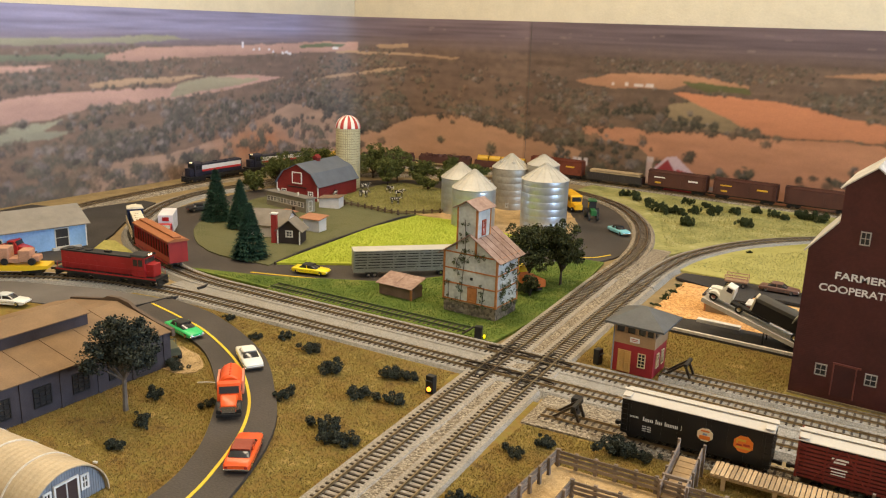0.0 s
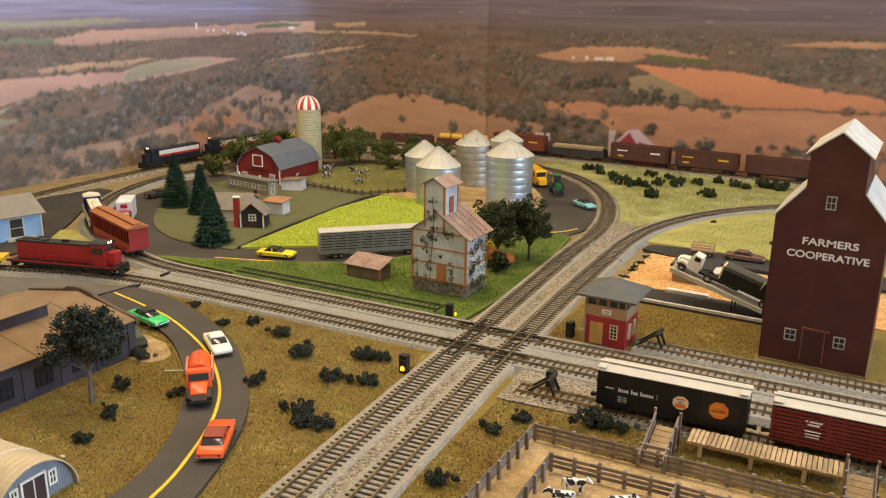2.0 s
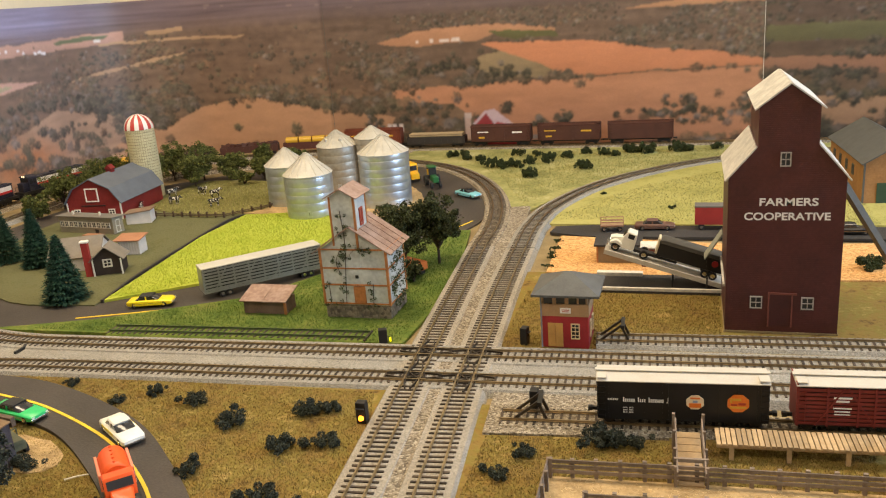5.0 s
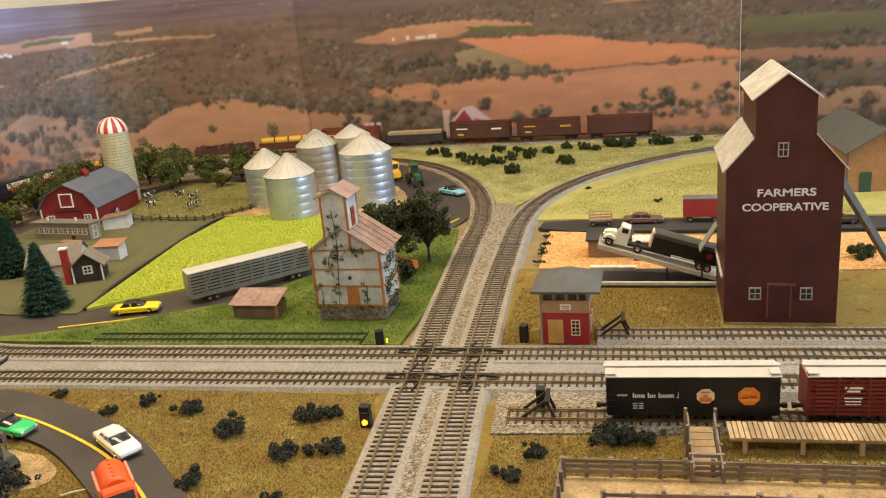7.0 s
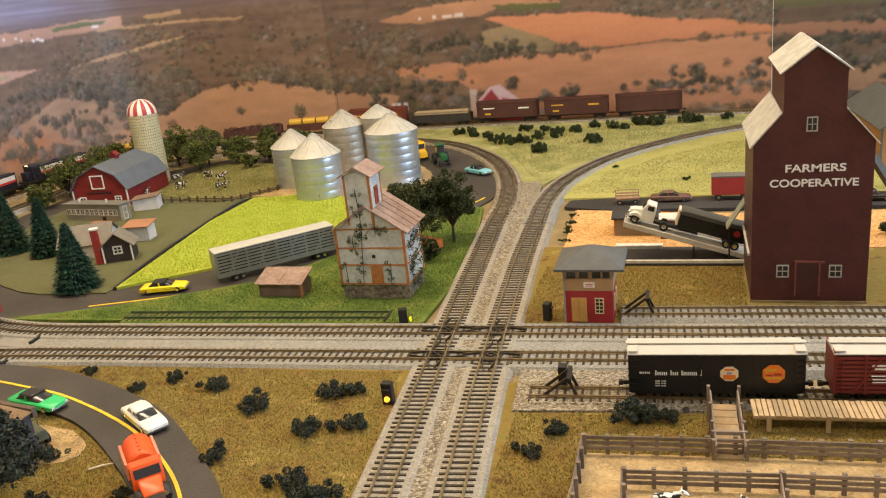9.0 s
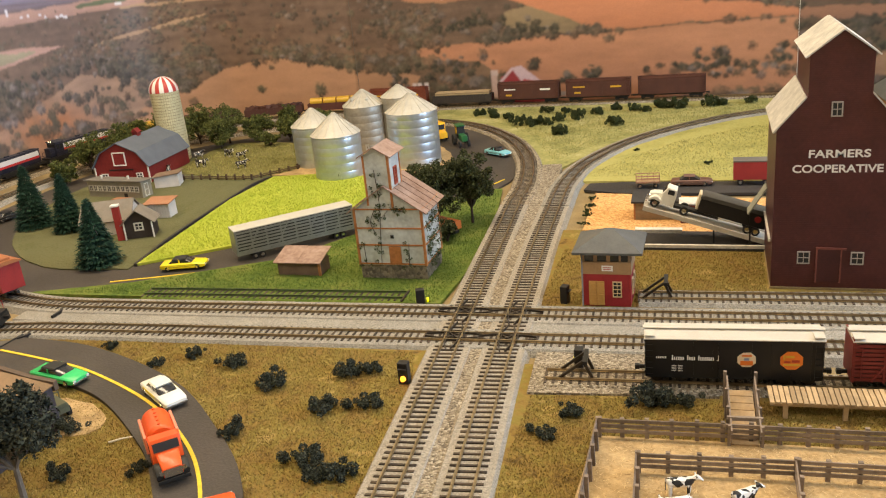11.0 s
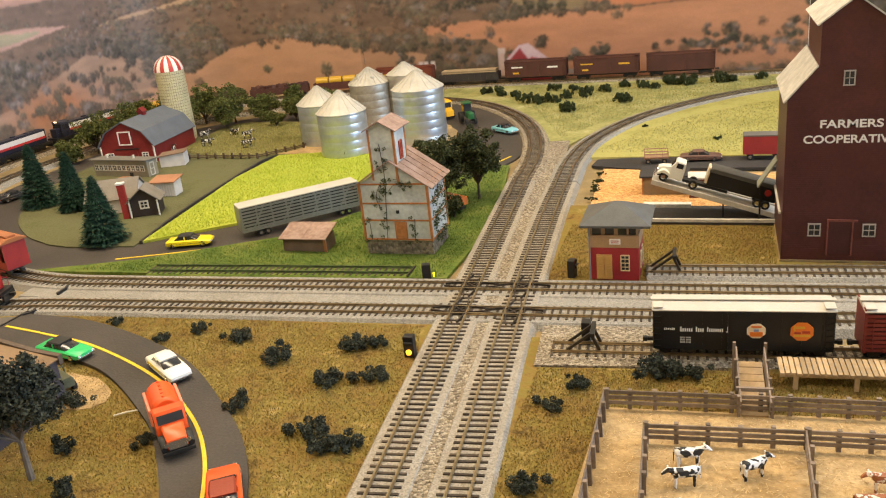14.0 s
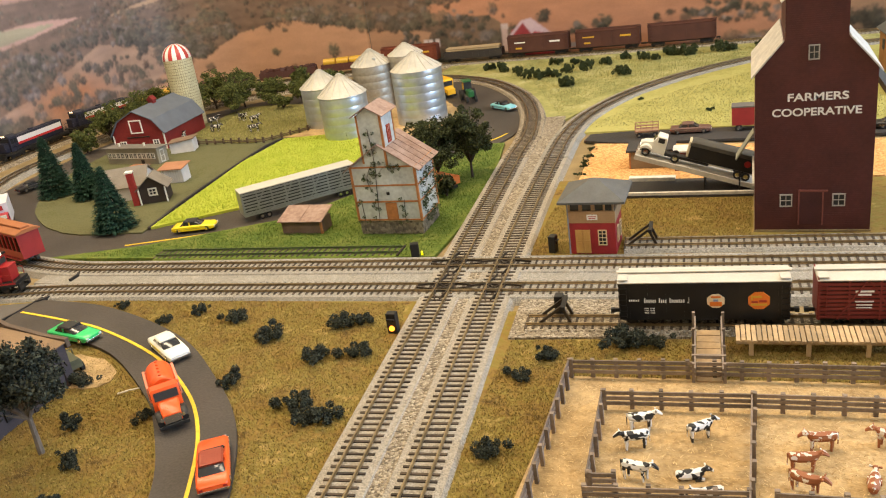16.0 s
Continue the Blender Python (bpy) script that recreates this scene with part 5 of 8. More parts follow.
def boxcar(m, body, roof, label, L=142, H=38, marks=(), door=True, slats=False, group="freight cars", z0=12):
    """A house car with ribbed ends, sliding door, running board, ladders and bogies."""
    th = thing("boxcar", m, label, "railway wagon", group)
    W = 15.2
    part("underframe", bx(B(), -L / 2 + 2, L / 2 - 2, -9, 9, z0 - 3.5, z0 + 0.2), M["black"], th)
    z1 = z0 + H
    if slats:
        part("inner_wall", bx(B(), -L / 2 + 0.6, L / 2 - 0.6, -W + 1.4, W - 1.4, z0, z1), M["black"], th)
        for s in (-1, 1):
            for k in range(9):
                z = z0 + 1 + k * (H - 2) / 9
                part("slat", bx(B(), -L / 2, L / 2, min(s * W, s * (W - 1)), max(s * W, s * (W - 1)), z, z + (H - 2) / 9 - 1.2), body, th)
            for x in (-L / 2 + 0.8, -L / 3, -L / 6, -11, 11, L / 6, L / 3, L / 2 - 0.8):
                part("post", bx(B(), x - 0.8, x + 0.8, min(s * (W + 0.8), s * W), max(s * (W + 0.8), s * W), z0, z1), body, th)
            for x, a in ((-L / 4 - 10, 32), (-L / 4 + 14, -32), (L / 4 - 14, 32), (L / 4 + 10, -32)):
                part("brace", bx(B(), -0.7, 0.7, -0.4, 0.4, -H * 0.56, H * 0.56, pose(x, s * (W + 0.5), z0 + H / 2, 0, a, 0)), body, th)
        for s in (-1, 1):
            part("end_wall", bx(B(), s * L / 2 - 0.6, s * L / 2 + 0.6, -W, W, z0, z1 + 2), body, th)
    else:
        part("body", bx(B(), -L / 2, L / 2, -W, W, z0, z1, bev=0.5), body, th)
        for s in (-1, 1):
            for x in range(-4, 5):
                part("rib", bx(B(), x * L / 9.2 - 0.3, x * L / 9.2 + 0.3, s * W - 0.35, s * W + 0.35, z0 + 0.8, z1 - 1), body, th)
            for k in range(6):
                part("end_rib", bx(B(), s * L / 2 - 0.5, s * L / 2 + 0.5, -W + 2, W - 2, z0 + 3 + k * 6, z0 + 5 + k * 6), body, th)
    b = prism(B(), [(-W - 0.9, z1), (-W - 0.9, z1 + 0.8), (0, z1 + 3.6), (W + 0.9, z1 + 0.8), (W + 0.9, z1)], -L / 2 - 0.8, L / 2 + 0.8, m=pose(0, 0, 0, 0, 0, 90))
    rf = part("roof", b, roof, th, "pale sheet roof" if roof is ROOF_TAN else "")
    part("running_board", bx(B(), -L / 2 - 2, L / 2 + 2, -2.6, 2.6, z1 + 4.2, z1 + 5), roof, rf)
    b = B()
    for k in range(12):
        x = -L / 2 + (k + 0.5) * L / 12
        for s in (-1, 1):
            bx(b, x - 0.3, x + 0.3, 3 if s > 0 else -W, W if s > 0 else -3, -0.2, 0.5, pose(0, 0, z1 + 2.2, -s * 10, 0, 0))
    part("roof_rib", b, roof, rf)
    for s in (-1, 1):
        part("roof_walk", bx(B(), s * (L / 2 - 4) - 4, s * (L / 2 - 4) + 4, -W, -3, z1 + 2.6, z1 + 3.4), roof, rf)
    if door:
        for s in (-1, 1):
            d = part("door", bx(B(), -11, 11, min(s * W, s * (W + 0.9)), max(s * W, s * (W + 0.9)), z0 + 1, z1 - 1), body, th)
            b = B()
            bx(b, -13, 13, s * (W + 0.9) - 0.4, s * (W + 0.9) + 0.4, z1 - 1.6, z1 - 0.6)
            bx(b, -13, 13, s * (W + 0.9) - 0.4, s * (W + 0.9) + 0.4, z0 + 0.4, z0 + 1.2)
            part("door_rail", b, body, d)
    for sx in (-1, 1):
        for sy in (-1, 1):
            b = B()
            xa = sx * L / 2 - (6.6 if sx > 0 else -0.6)
            for k in range(6):
                bx(b, xa, xa + 6, sy * W - 0.9, sy * W + 0.9, z0 + 3 + k * 5.5, z0 + 3.5 + k * 5.5)
            for xe in (xa - 0.2, xa + 5.7):
                bx(b, xe, xe + 0.5, sy * W - 1, sy * W + 1, z0 + 2, z0 + 32)
            part("ladder", b, body, th)
    for sx in (-1, 1):
        bogie(th, sx * L * 0.36)
    couplers(th, L)
    for x0, x1, za, zb, mt, shape in marks:
        if shape == "oct":
            c, r = ((x0 + x1) / 2, (x1 - x0) / 2)
            zc = (za + zb) / 2
            b = prism(B(), [(c + r * 1.04 * math.cos(math.pi / 8 + k * math.pi / 4), zc + (zb - za) / 2 * 1.04 * math.sin(math.pi / 8 + k * math.pi / 4)) for k in range(8)], -W - 1.35, -W - 0.3)
        else:
            b = bx(B(), x0, x1, -W - (1.75 if shape == "top" else 0.7), -W - 0.3, za, zb)
        part("marking", b, mt, th)
    return th


WHITE, ORANGE, CREAM = M["white_paint"], paint("herald_orange", (0.7, 0.17, 0.02)), paint("herald_cream", (0.75, 0.6, 0.4))
YEL = paint("mark_yellow", (0.6, 0.34, 0.03))


def word(x, z, n, cap, step, tall, low):
    """One unreadable word as a row of small upright bars, the first one taller."""
    return [(x + k * step, x + k * step + step * 0.62, z, z + (tall if k == 0 and cap else low), WHITE, "bar") for k in range(n)]


marks = word(-62, 26, 6, False, 1.5, 0, 1.7) + word(-49, 24.6, 6, True, 1.75, 4.4, 2.9) + word(-36.5, 24.6, 4, True, 1.75, 4.4, 2.9) + word(-27.5, 24.6, 8, True, 1.65, 4.4, 2.9)
marks += [(-12.5, -6, 24.4, 25, WHITE, "bar"), (-11.5, -10.6, 25, 29.5, WHITE, "bar"), (-10.6, -9, 28.8, 29.6, WHITE, "bar")]
for zz in (18.5, 16.3, 14.1):
    marks += word(-49, zz, 4, False, 1.0, 0, 1.0) + word(-44, zz, 4, False, 1.0, 0, 1.0)
HRED = paint("herald_red", (0.36, 0.03, 0.015))
marks += [(3.5, 18.5, 19.5, 33, CREAM, "oct"), (6, 16, 21.5, 25.5, ORANGE, "top"), (9, 13, 26, 28, paint("herald_blue", (0.25, 0.3, 0.42)), "top"), (7, 15, 29.5, 31, ORANGE, "top"),
          (37, 55, 18, 34.5, ORANGE, "oct"), (39.5, 41, 27, 31.5, YEL, "top"), (41.5, 48, 29, 31, YEL, "top"), (40, 45, 24.5, 26, HRED, "top"), (39.5, 52.5, 21.8, 23.6, YEL, "top"), (46, 52, 25, 27, HRED, "top")]
boxcar(pose(.2688, -.0467, 0, 0, 0, 4), M["car_black"], ROOF_TAN, "black boxcar with a pale roof and orange herald", marks=marks, group="wagons on the stock siding", H=36, z0=7.5)
boxcar(pose(.432, -.036, 0, 0, 0, 3.5), STOCK, ROOF_TAN, "dark red slatted stock car with a pale roof", slats=True, door=False,
       marks=[(-43, -29, 33, 34.6, WHITE, "bar"), (-41, -31, 30, 31.6, WHITE, "bar"), (-43, -29, 24, 25, WHITE, "bar"), (-42, -30, 21, 22, WHITE, "bar"), (-42, -30, 18.5, 19.3, WHITE, "bar")], group="wagons on the stock siding", H=36, z0=7.5)


def path_pose(line, s):
    """The pose at a length s along a polyline of even steps."""
    step = (line[1] - line[0]).length
    i = min(int(s / step), len(line) - 2)
    a, b = line[i], line[i + 1]
    p = a.lerp(b, s / step - i)
    return p, math.degrees(math.atan2(b.y - a.y, b.x - a.x))


def on_track(line, s, half):
    """A wagon's pose from where its two bogies stand."""
    p, _ = path_pose(line, s - half)
    q, _ = path_pose(line, s + half)
    c = (p + q) / 2
    return pose(c.x, c.y, 0, 0, 0, math.degrees(math.atan2(q.y - p.y, q.x - p.x)))


def gondola(m, body, label, loads=None, L=150, H=15):
    th = thing("gondola", m, label, "railway wagon", "freight cars")
    W = 15
    part("floor_plate", bx(B(), -L / 2, L / 2, -W, W, 9, 12), body, th)
    for s in (-1, 1):
        b = bx(B(), -L / 2, L / 2, min(s * W, s * (W - 1)), max(s * W, s * (W - 1)), 12, 12 + H)
        for k in range(11):
            x = -L / 2 + L * k / 10
            bx(b, x - 0.7, x + 0.7, s * W - 0.8, s * W + 0.8, 12, 12 + H)
        part("side_wall", b, body, th)
        part("end_wall", bx(B(), min(s * L / 2, s * (L / 2 - 1)), max(s * L / 2, s * (L / 2 - 1)), -W, W, 12, 12 + H), body, th)
        bogie(th, s * L * 0.36)
    couplers(th, L)
    if loads == "tanks":
        for k in range(4):
            b = B()
            cyl(b, 10, 10, -16, 16, 18, pose(-54 + k * 36, 0, 12 + H + 3, 0, 90, 0))
            part("load_tank", b, YEL, th, "yellow cylindrical load", smooth=True)
    if loads == "scrap":
        rnd = random.Random(5)
        for k in range(14):
            part("load_block", bx(B(), -6, 6, -8, 8, -4, 5, pose(-65 + k * 10, rnd.uniform(-4, 4), 12 + H, rnd.uniform(-20, 20), rnd.uniform(-20, 20), rnd.uniform(0, 90))), body, th)
    if loads == "pipes":
        b = M["old_white"]
        for k in range(7):
            for j in range(2):
                part("load_pole", cyl(B(), 2, 2, -L / 2 + 6, L / 2 - 6, 8, pose(0, -12 + k * 4, 14 + H + j * 4, 0, 90, 0)), mat("pole_wood", (0.33, 0.24, 0.13), 0.8) if k == 0 and j == 0 else bpy.data.materials["pole_wood"], th)
    return th


def diesel(m, hood, top, stripe, label, L=150, tall=False, name="diesel_locomotive", accent=None):
    """A hood unit: frame, long hood, cab with windows, short hood, rails, headlights and bogies."""
    th = thing(name, m, label, "locomotive")
    W = 15
    part("frame", bx(B(), -L / 2, L / 2, -W, W, 10, 15.5), M["black"] if stripe is None else stripe, th)
    part("fuel_tank", bx(B(), -24, 24, -12, 12, 4, 10.2, bev=1.2), M["black"], th)
    hw = 9.5
    hh = 42 if tall else 40
    cab0, cab1 = (L / 2 - 42, L / 2 - 20)
    b = bx(B(), -L / 2 + 8, cab0, -hw, hw, 15.5, hh, bev=1.2)
    for k in range(9):
        for s in (-1, 1):
            x = -L / 2 + 16 + k * (cab0 + L / 2 - 24) / 9
            bx(b, x, x + 6, s * hw - 0.3, s * hw + 0.3, 18, 32)
    part("long_hood", b, hood, th)
    part("hood_top", bx(B(), -L / 2 + 7.4, cab0 + 0.2, -hw - 0.5, hw + 0.5, hh, hh + 2.6, bev=1.0), top, th)
    for x in (-L / 2 + 20, -L / 2 + 36, -L / 2 + 52):
        part("fan", cyl(B(), 6, 6, hh + 2.6, hh + 4, 18, pose(x, 0, 0)), top, th)
    part("stack", bx(B(), -8, 2, -3, 3, hh + 2.6, hh + 5.5, bev=0.5), top, th)
    cab = part("cab", bx(B(), cab0 + 0.2, cab1, -W + 1, W - 1, 15.5, 46, bev=0.8), hood, th)
    b = prism(B(), [(-W, 46), (-W + 2, 48.5), (0, 50.5), (W - 2, 48.5), (W, 46)], cab0 - 1.5, cab1 + 1.5, m=pose(0, 0, 0, 0, 0, -90))
    part("cab_roof", b, top, cab)
    for s in (-1, 1):
        for k in range(2):
            x = cab0 + 3 + k * 9
            part("cab_window", bx(B(), x, x + 7, s * (W - 0.8) - 0.4, s * (W - 0.8) + 0.4, 32, 42), M["glass_dark"], cab)
    part("windscreen", bx(B(), cab1 - 0.2, cab1 + 0.4, -W + 3, W - 3, 36, 43), M["glass_dark"], cab)
    part("short_hood", bx(B(), cab1 + 0.1, L / 2 - 7, -hw, hw, 15.5, 33 if tall else 38, bev=1.6), hood, th)
    part("nose_top", bx(B(), cab1 + 0.1, L / 2 - 6.6, -hw - 0.3, hw + 0.3, 33 if tall else 38, 35 if tall else 40, bev=0.6), top if not tall else hood, th)
    for s in (-3, 3):
        part("headlight", cyl(B(), 1.8, 1.8, -0.5, 0.8, 12, pose(cab1 + 1, s, 48.5, 0, 90, 0)), glow("headlamp", (1.0, 0.75, 0.45), 2.0), th)
    part("pilot", bx(B(), L / 2 - 0.5, L / 2 + 2, -13, 13, 3, 12), M["black"], th, "black front pilot")
    part("pilot", bx(B(), -L / 2 - 2, -L / 2 + 0.5, -13, 13, 3, 12), M["black"], th, "black rear pilot")
    if accent:
        for s in (-1, 1):
            part("stripe", bx(B(), -L / 2 + 1, L / 2 - 1, s * (W + 0.2) - 0.3, s * (W + 0.2) + 0.3, 13, 15.2), accent, th, "painted frame stripe")
    for s in (-1, 1):
        b = B()
        for k in range(13):
            x = -L / 2 + 4 + k * (L - 8) / 12
            bx(b, x - 0.3, x + 0.3, s * (W - 0.5) - 0.3, s * (W - 0.5) + 0.3, 15.5, 26)
        bx(b, -L / 2 + 4, L / 2 - 4, s * (W - 0.5) - 0.35, s * (W - 0.5) + 0.35, 25.4, 26.1)
        part("handrail", b, hood if not accent else accent, th)
        bogie(th, s * L * 0.3, 3 if tall else 2, 30 if tall else 22)
    couplers(th, L)
    return th


NAVY = mat("loco_navy", (0.012, 0.022, 0.075), 0.4, vary=0.2, size=50)
LRED = mat("loco_red", (0.33, 0.018, 0.018), 0.45, vary=0.15, size=50)
CREAMTOP = mat("loco_cream", (0.68, 0.6, 0.46), 0.6, vary=0.12, size=50)
main_line = catmull([(1.0, .118), (.5, main_rear(.5)), (.2, main_rear(.2)), (0, main_rear(0)), (-.2, main_rear(-.2)), (-.42, main_rear(-.42)), (-.53, .05), (-.62, .064), (-.73, .1), (-.85, .165), (-.945, .255), (-1.02, .37), (-1.06, .5), (-1.06, .66)], 0.0072)
BLUE_AT = 1.85
diesel(on_track(main_line, BLUE_AT, .05), NAVY, CREAMTOP, None, "navy blue switcher locomotive with a cream roof", 136, accent=CREAM)


def open_coach(m):
    th = thing("open_coach", m, "red open-sided excursion coach with a brown roof", "railway coach")
    red = mat("coach_red", (0.30, 0.022, 0.018), 0.5, vary=0.15)
    roofm = mat("coach_roof", (0.34, 0.12, 0.04), 0.6, vary=0.15)
    L, W = 158, 15.5
    part("floor_frame", bx(B(), -L / 2, L / 2, -W, W, 11, 16), red, th)
    for s in (-1, 1):
        part("side_panel", bx(B(), -L / 2, L / 2, min(s * W, s * (W - 0.8)), max(s * W, s * (W - 0.8)), 16, 21), red, th)
        part("step_board", bx(B(), -L / 2 + 6, L / 2 - 6, min(s * W, s * (W + 3)), max(s * W, s * (W + 3)), 9, 10.2), red, th)
        part("eaves_rail", bx(B(), -L / 2, L / 2, min(s * W, s * (W - 1.2)), max(s * W, s * (W - 1.2)), 42, 46), red, th)
        for k in range(14):
            x = -L / 2 + 1 + k * (L - 2) / 13
            part("post", bx(B(), x - 0.9, x + 0.9, min(s * W, s * (W - 1.8)), max(s * W, s * (W - 1.8)), 21, 42), red, th)
        part("end_wall", bx(B(), min(s * L / 2, s * (L / 2 - 1.4)), max(s * L / 2, s * (L / 2 - 1.4)), -W + 1, W - 1, 16, 46), red, th)
        bogie(th, s * L * 0.35)
    for k in range(13):
        x = -L / 2 + 7 + k * (L - 14) / 12
        b = bx(B(), x - 3, x + 3, -W + 3, W - 3, 16, 24)
        bx(b, x - 3, x - 2, -W + 3, W - 3, 24, 32)
        part("bench", b, mat("bench_brown", (0.09, 0.035, 0.022), 0.7) if k == 0 else bpy.data.materials["bench_brown"], th)
    part("roof", prism(B(), [(-W - 2, 46), (-W - 2, 47.5), (-7, 51), (7, 51), (W + 2, 47.5), (W + 2, 46)], -L / 2 - 3, L / 2 + 3, m=pose(0, 0, 0, 0, 0, 90)), roofm, th, "brown sheet roof")
    part("clerestory", bx(B(), -L / 2 + 2, L / 2 - 2, -6.5, 6.5, 51, 54, bev=0.8), roofm, th)
    couplers(th, L)


open_coach(on_track(main_line, BLUE_AT - .168, .055))

front_line = catmull([(-1.05, -.34), (-.93, -.24), (-.793, -.129), (-.724, -.082), (-.635, -.043), (-.52, -.019), (-.42, main_front(-.42)), (-.2, main_front(-.2))], 0.0072)
RED_AT = .515
diesel(on_track(front_line, RED_AT, .055), LRED, M["black"], None, "bright red road locomotive with a black roof", 178, True, accent=LRED)


def flat_wagon(m):
    th = thing("flat_wagon", m, "yellow flat wagon carrying tan army trucks", "railway wagon")
    y = paint("flat_yellow", (0.78, 0.50, 0.02))
    L = 190
    part("deck", prism(B(), [(-L / 2, 12), (-L / 2, 17), (L / 2, 17), (L / 2, 12), (L / 2 - 30, 9), (-L / 2 + 30, 9)], -15, 15), y, th)
    for s in (-1, 1):
        bogie(th, s * L * 0.36)
    couplers(th, L)
    tan = mat("army_tan", (0.45, 0.24, 0.15), 0.7, vary=0.25, size=120)
    for cx in (-45, 45):
        b = bx(B(), cx - 36, cx - 8, -12, 12, 22, 44, bev=1.5)
        lk = part("load_truck", b, tan, th, "tan six-wheeled truck load")
        part("load_cab", bx(B(), cx + 6, cx + 24, -12, 12, 22, 40, bev=2), tan, lk)
        part("load_bonnet", bx(B(), cx + 24, cx + 36, -9, 9, 22, 31, bev=2), tan, lk)
        part("load_bed", bx(B(), cx - 10, cx + 8, -11, 11, 21, 27), tan, lk)
        for wx in (-28, -14, 26):
            for sy in (-11, 11):
                part("load_wheel", wheel(B(), 0, 0, 5.5, 4), M["rubber"], lk, m=pose((cx + wx) * MM, sy * MM, 0.0171))


flat_wagon(on_track(front_line, RED_AT - .2, .06))

# freight train on the far track
far_line = catmull([(1.85, 1.285), (.8, 1.285), (.375, 1.287), (.03, 1.285), (-.35, 1.29), (-.7, 1.265), (-.97, 1.16), (-1.12, .95), (-1.165, .72), (-1.165, .5), (-1.15, .3), (-1.12, .1), (-1.13, -.2)], 0.0072)
s_at = 1.69
GREY_CAR = mat("hopper_black", (0.035, 0.028, 0.024), 0.6, vary=0.2)
train = [("box", BROWN, "plain brown boxcar"), ("box", BROWN, "brown boxcar with small yellow markings"), ("box", BROWN, "brown boxcar with a white round mark"), ("gon", GREY_CAR, "pipes"), ("box", mat("boxcar_rust", (0.15, 0.035, 0.015), 0.6, vary=0.2), "rust-red boxcar with yellow markings"),
         ("gon", mat("gon_brown", (0.09, 0.03, 0.02), 0.6, vary=0.2), "tanks"), ("gon", BROWN, "scrap"), ("gon", BROWN, "scrap"), ("gon", BROWN, "tanks")]
for i, (kind, mt, what) in enumerate(train):
    m = on_track(far_line, s_at + i * 0.168, .055) @ pose(0, 0, 0, 0, 0, 180)
    if kind == "box":
        mk = [(-58, -30, 34, 37, WHITE if "white" in what else YEL, "bar"), (-55, -40, 20, 24, YEL, "bar"), (30, 55, 32, 36, YEL if "white" not in what else WHITE, "bar")]
        if "plain" in what:
            mk = []
        boxcar(m, mt, mt, what + " on the far track", L=150, H=36, marks=mk)
    else:
        gondola(m, mt, {"pipes": "black gondola loaded with long poles", "tanks": "brown gondola loaded with yellow tanks", "scrap": "brown gondola with a low scrap load"}[what], what)
for k in range(2):
    s = s_at + 9 * 0.168 + 0.012 + k * 0.198
    lo = diesel(on_track(far_line, s, .06), mat("loco_dark", (0.02, 0.02, 0.035), 0.45), mat("loco_dark_top", (0.03, 0.03, 0.045), 0.5), None, "dark blue freight locomotive with red and white stripes", 184, True)
    for s2 in (-1, 1):
        part("stripe", bx(B(), -80, 48, s2 * 9.7 - 0.4, s2 * 9.7 + 0.4, 30, 40), paint("stripe_white", (0.7, 0.68, 0.66)), lo, "white side band")
        part("stripe", bx(B(), -80, 48, s2 * 9.9 - 0.4, s2 * 9.9 + 0.4, 25, 30), paint("stripe_red", (0.5, 0.03, 0.03)), lo, "red side band")


# ---------------------------------------------------------------- road vehicles


def body_loft(secs):
    """Sections (x, half width, z low, z high) skinned into a rounded body."""
    rings = []
    for x, w, za, zb in secs:
        rings.append([(x, -w, za + 0.8), (x, -w, zb - 1.2), (x, -w + 1.4, zb), (x, w - 1.4, zb), (x, w, zb - 1.2), (x, w, za + 0.8), (x, w - 1, za), (x, -w + 1, za)])
    return loft(B(), rings)


def wheels(parent, xs, half, r, w=2.4):
    for x in xs:
        for s in (-1, 1):
            t = part("tyre", wheel(B(), 0, 0, r, w), M["rubber"], parent, smooth=True, m=pose(x * MM, s * half * MM, 0))
            part("rim", cyl(B(), r * 0.55, r * 0.5, -0.2, 0.35, 12, pose(0, s * (w / 2 + 0.1), r, 90, 0, 0)), M["chrome"], t)


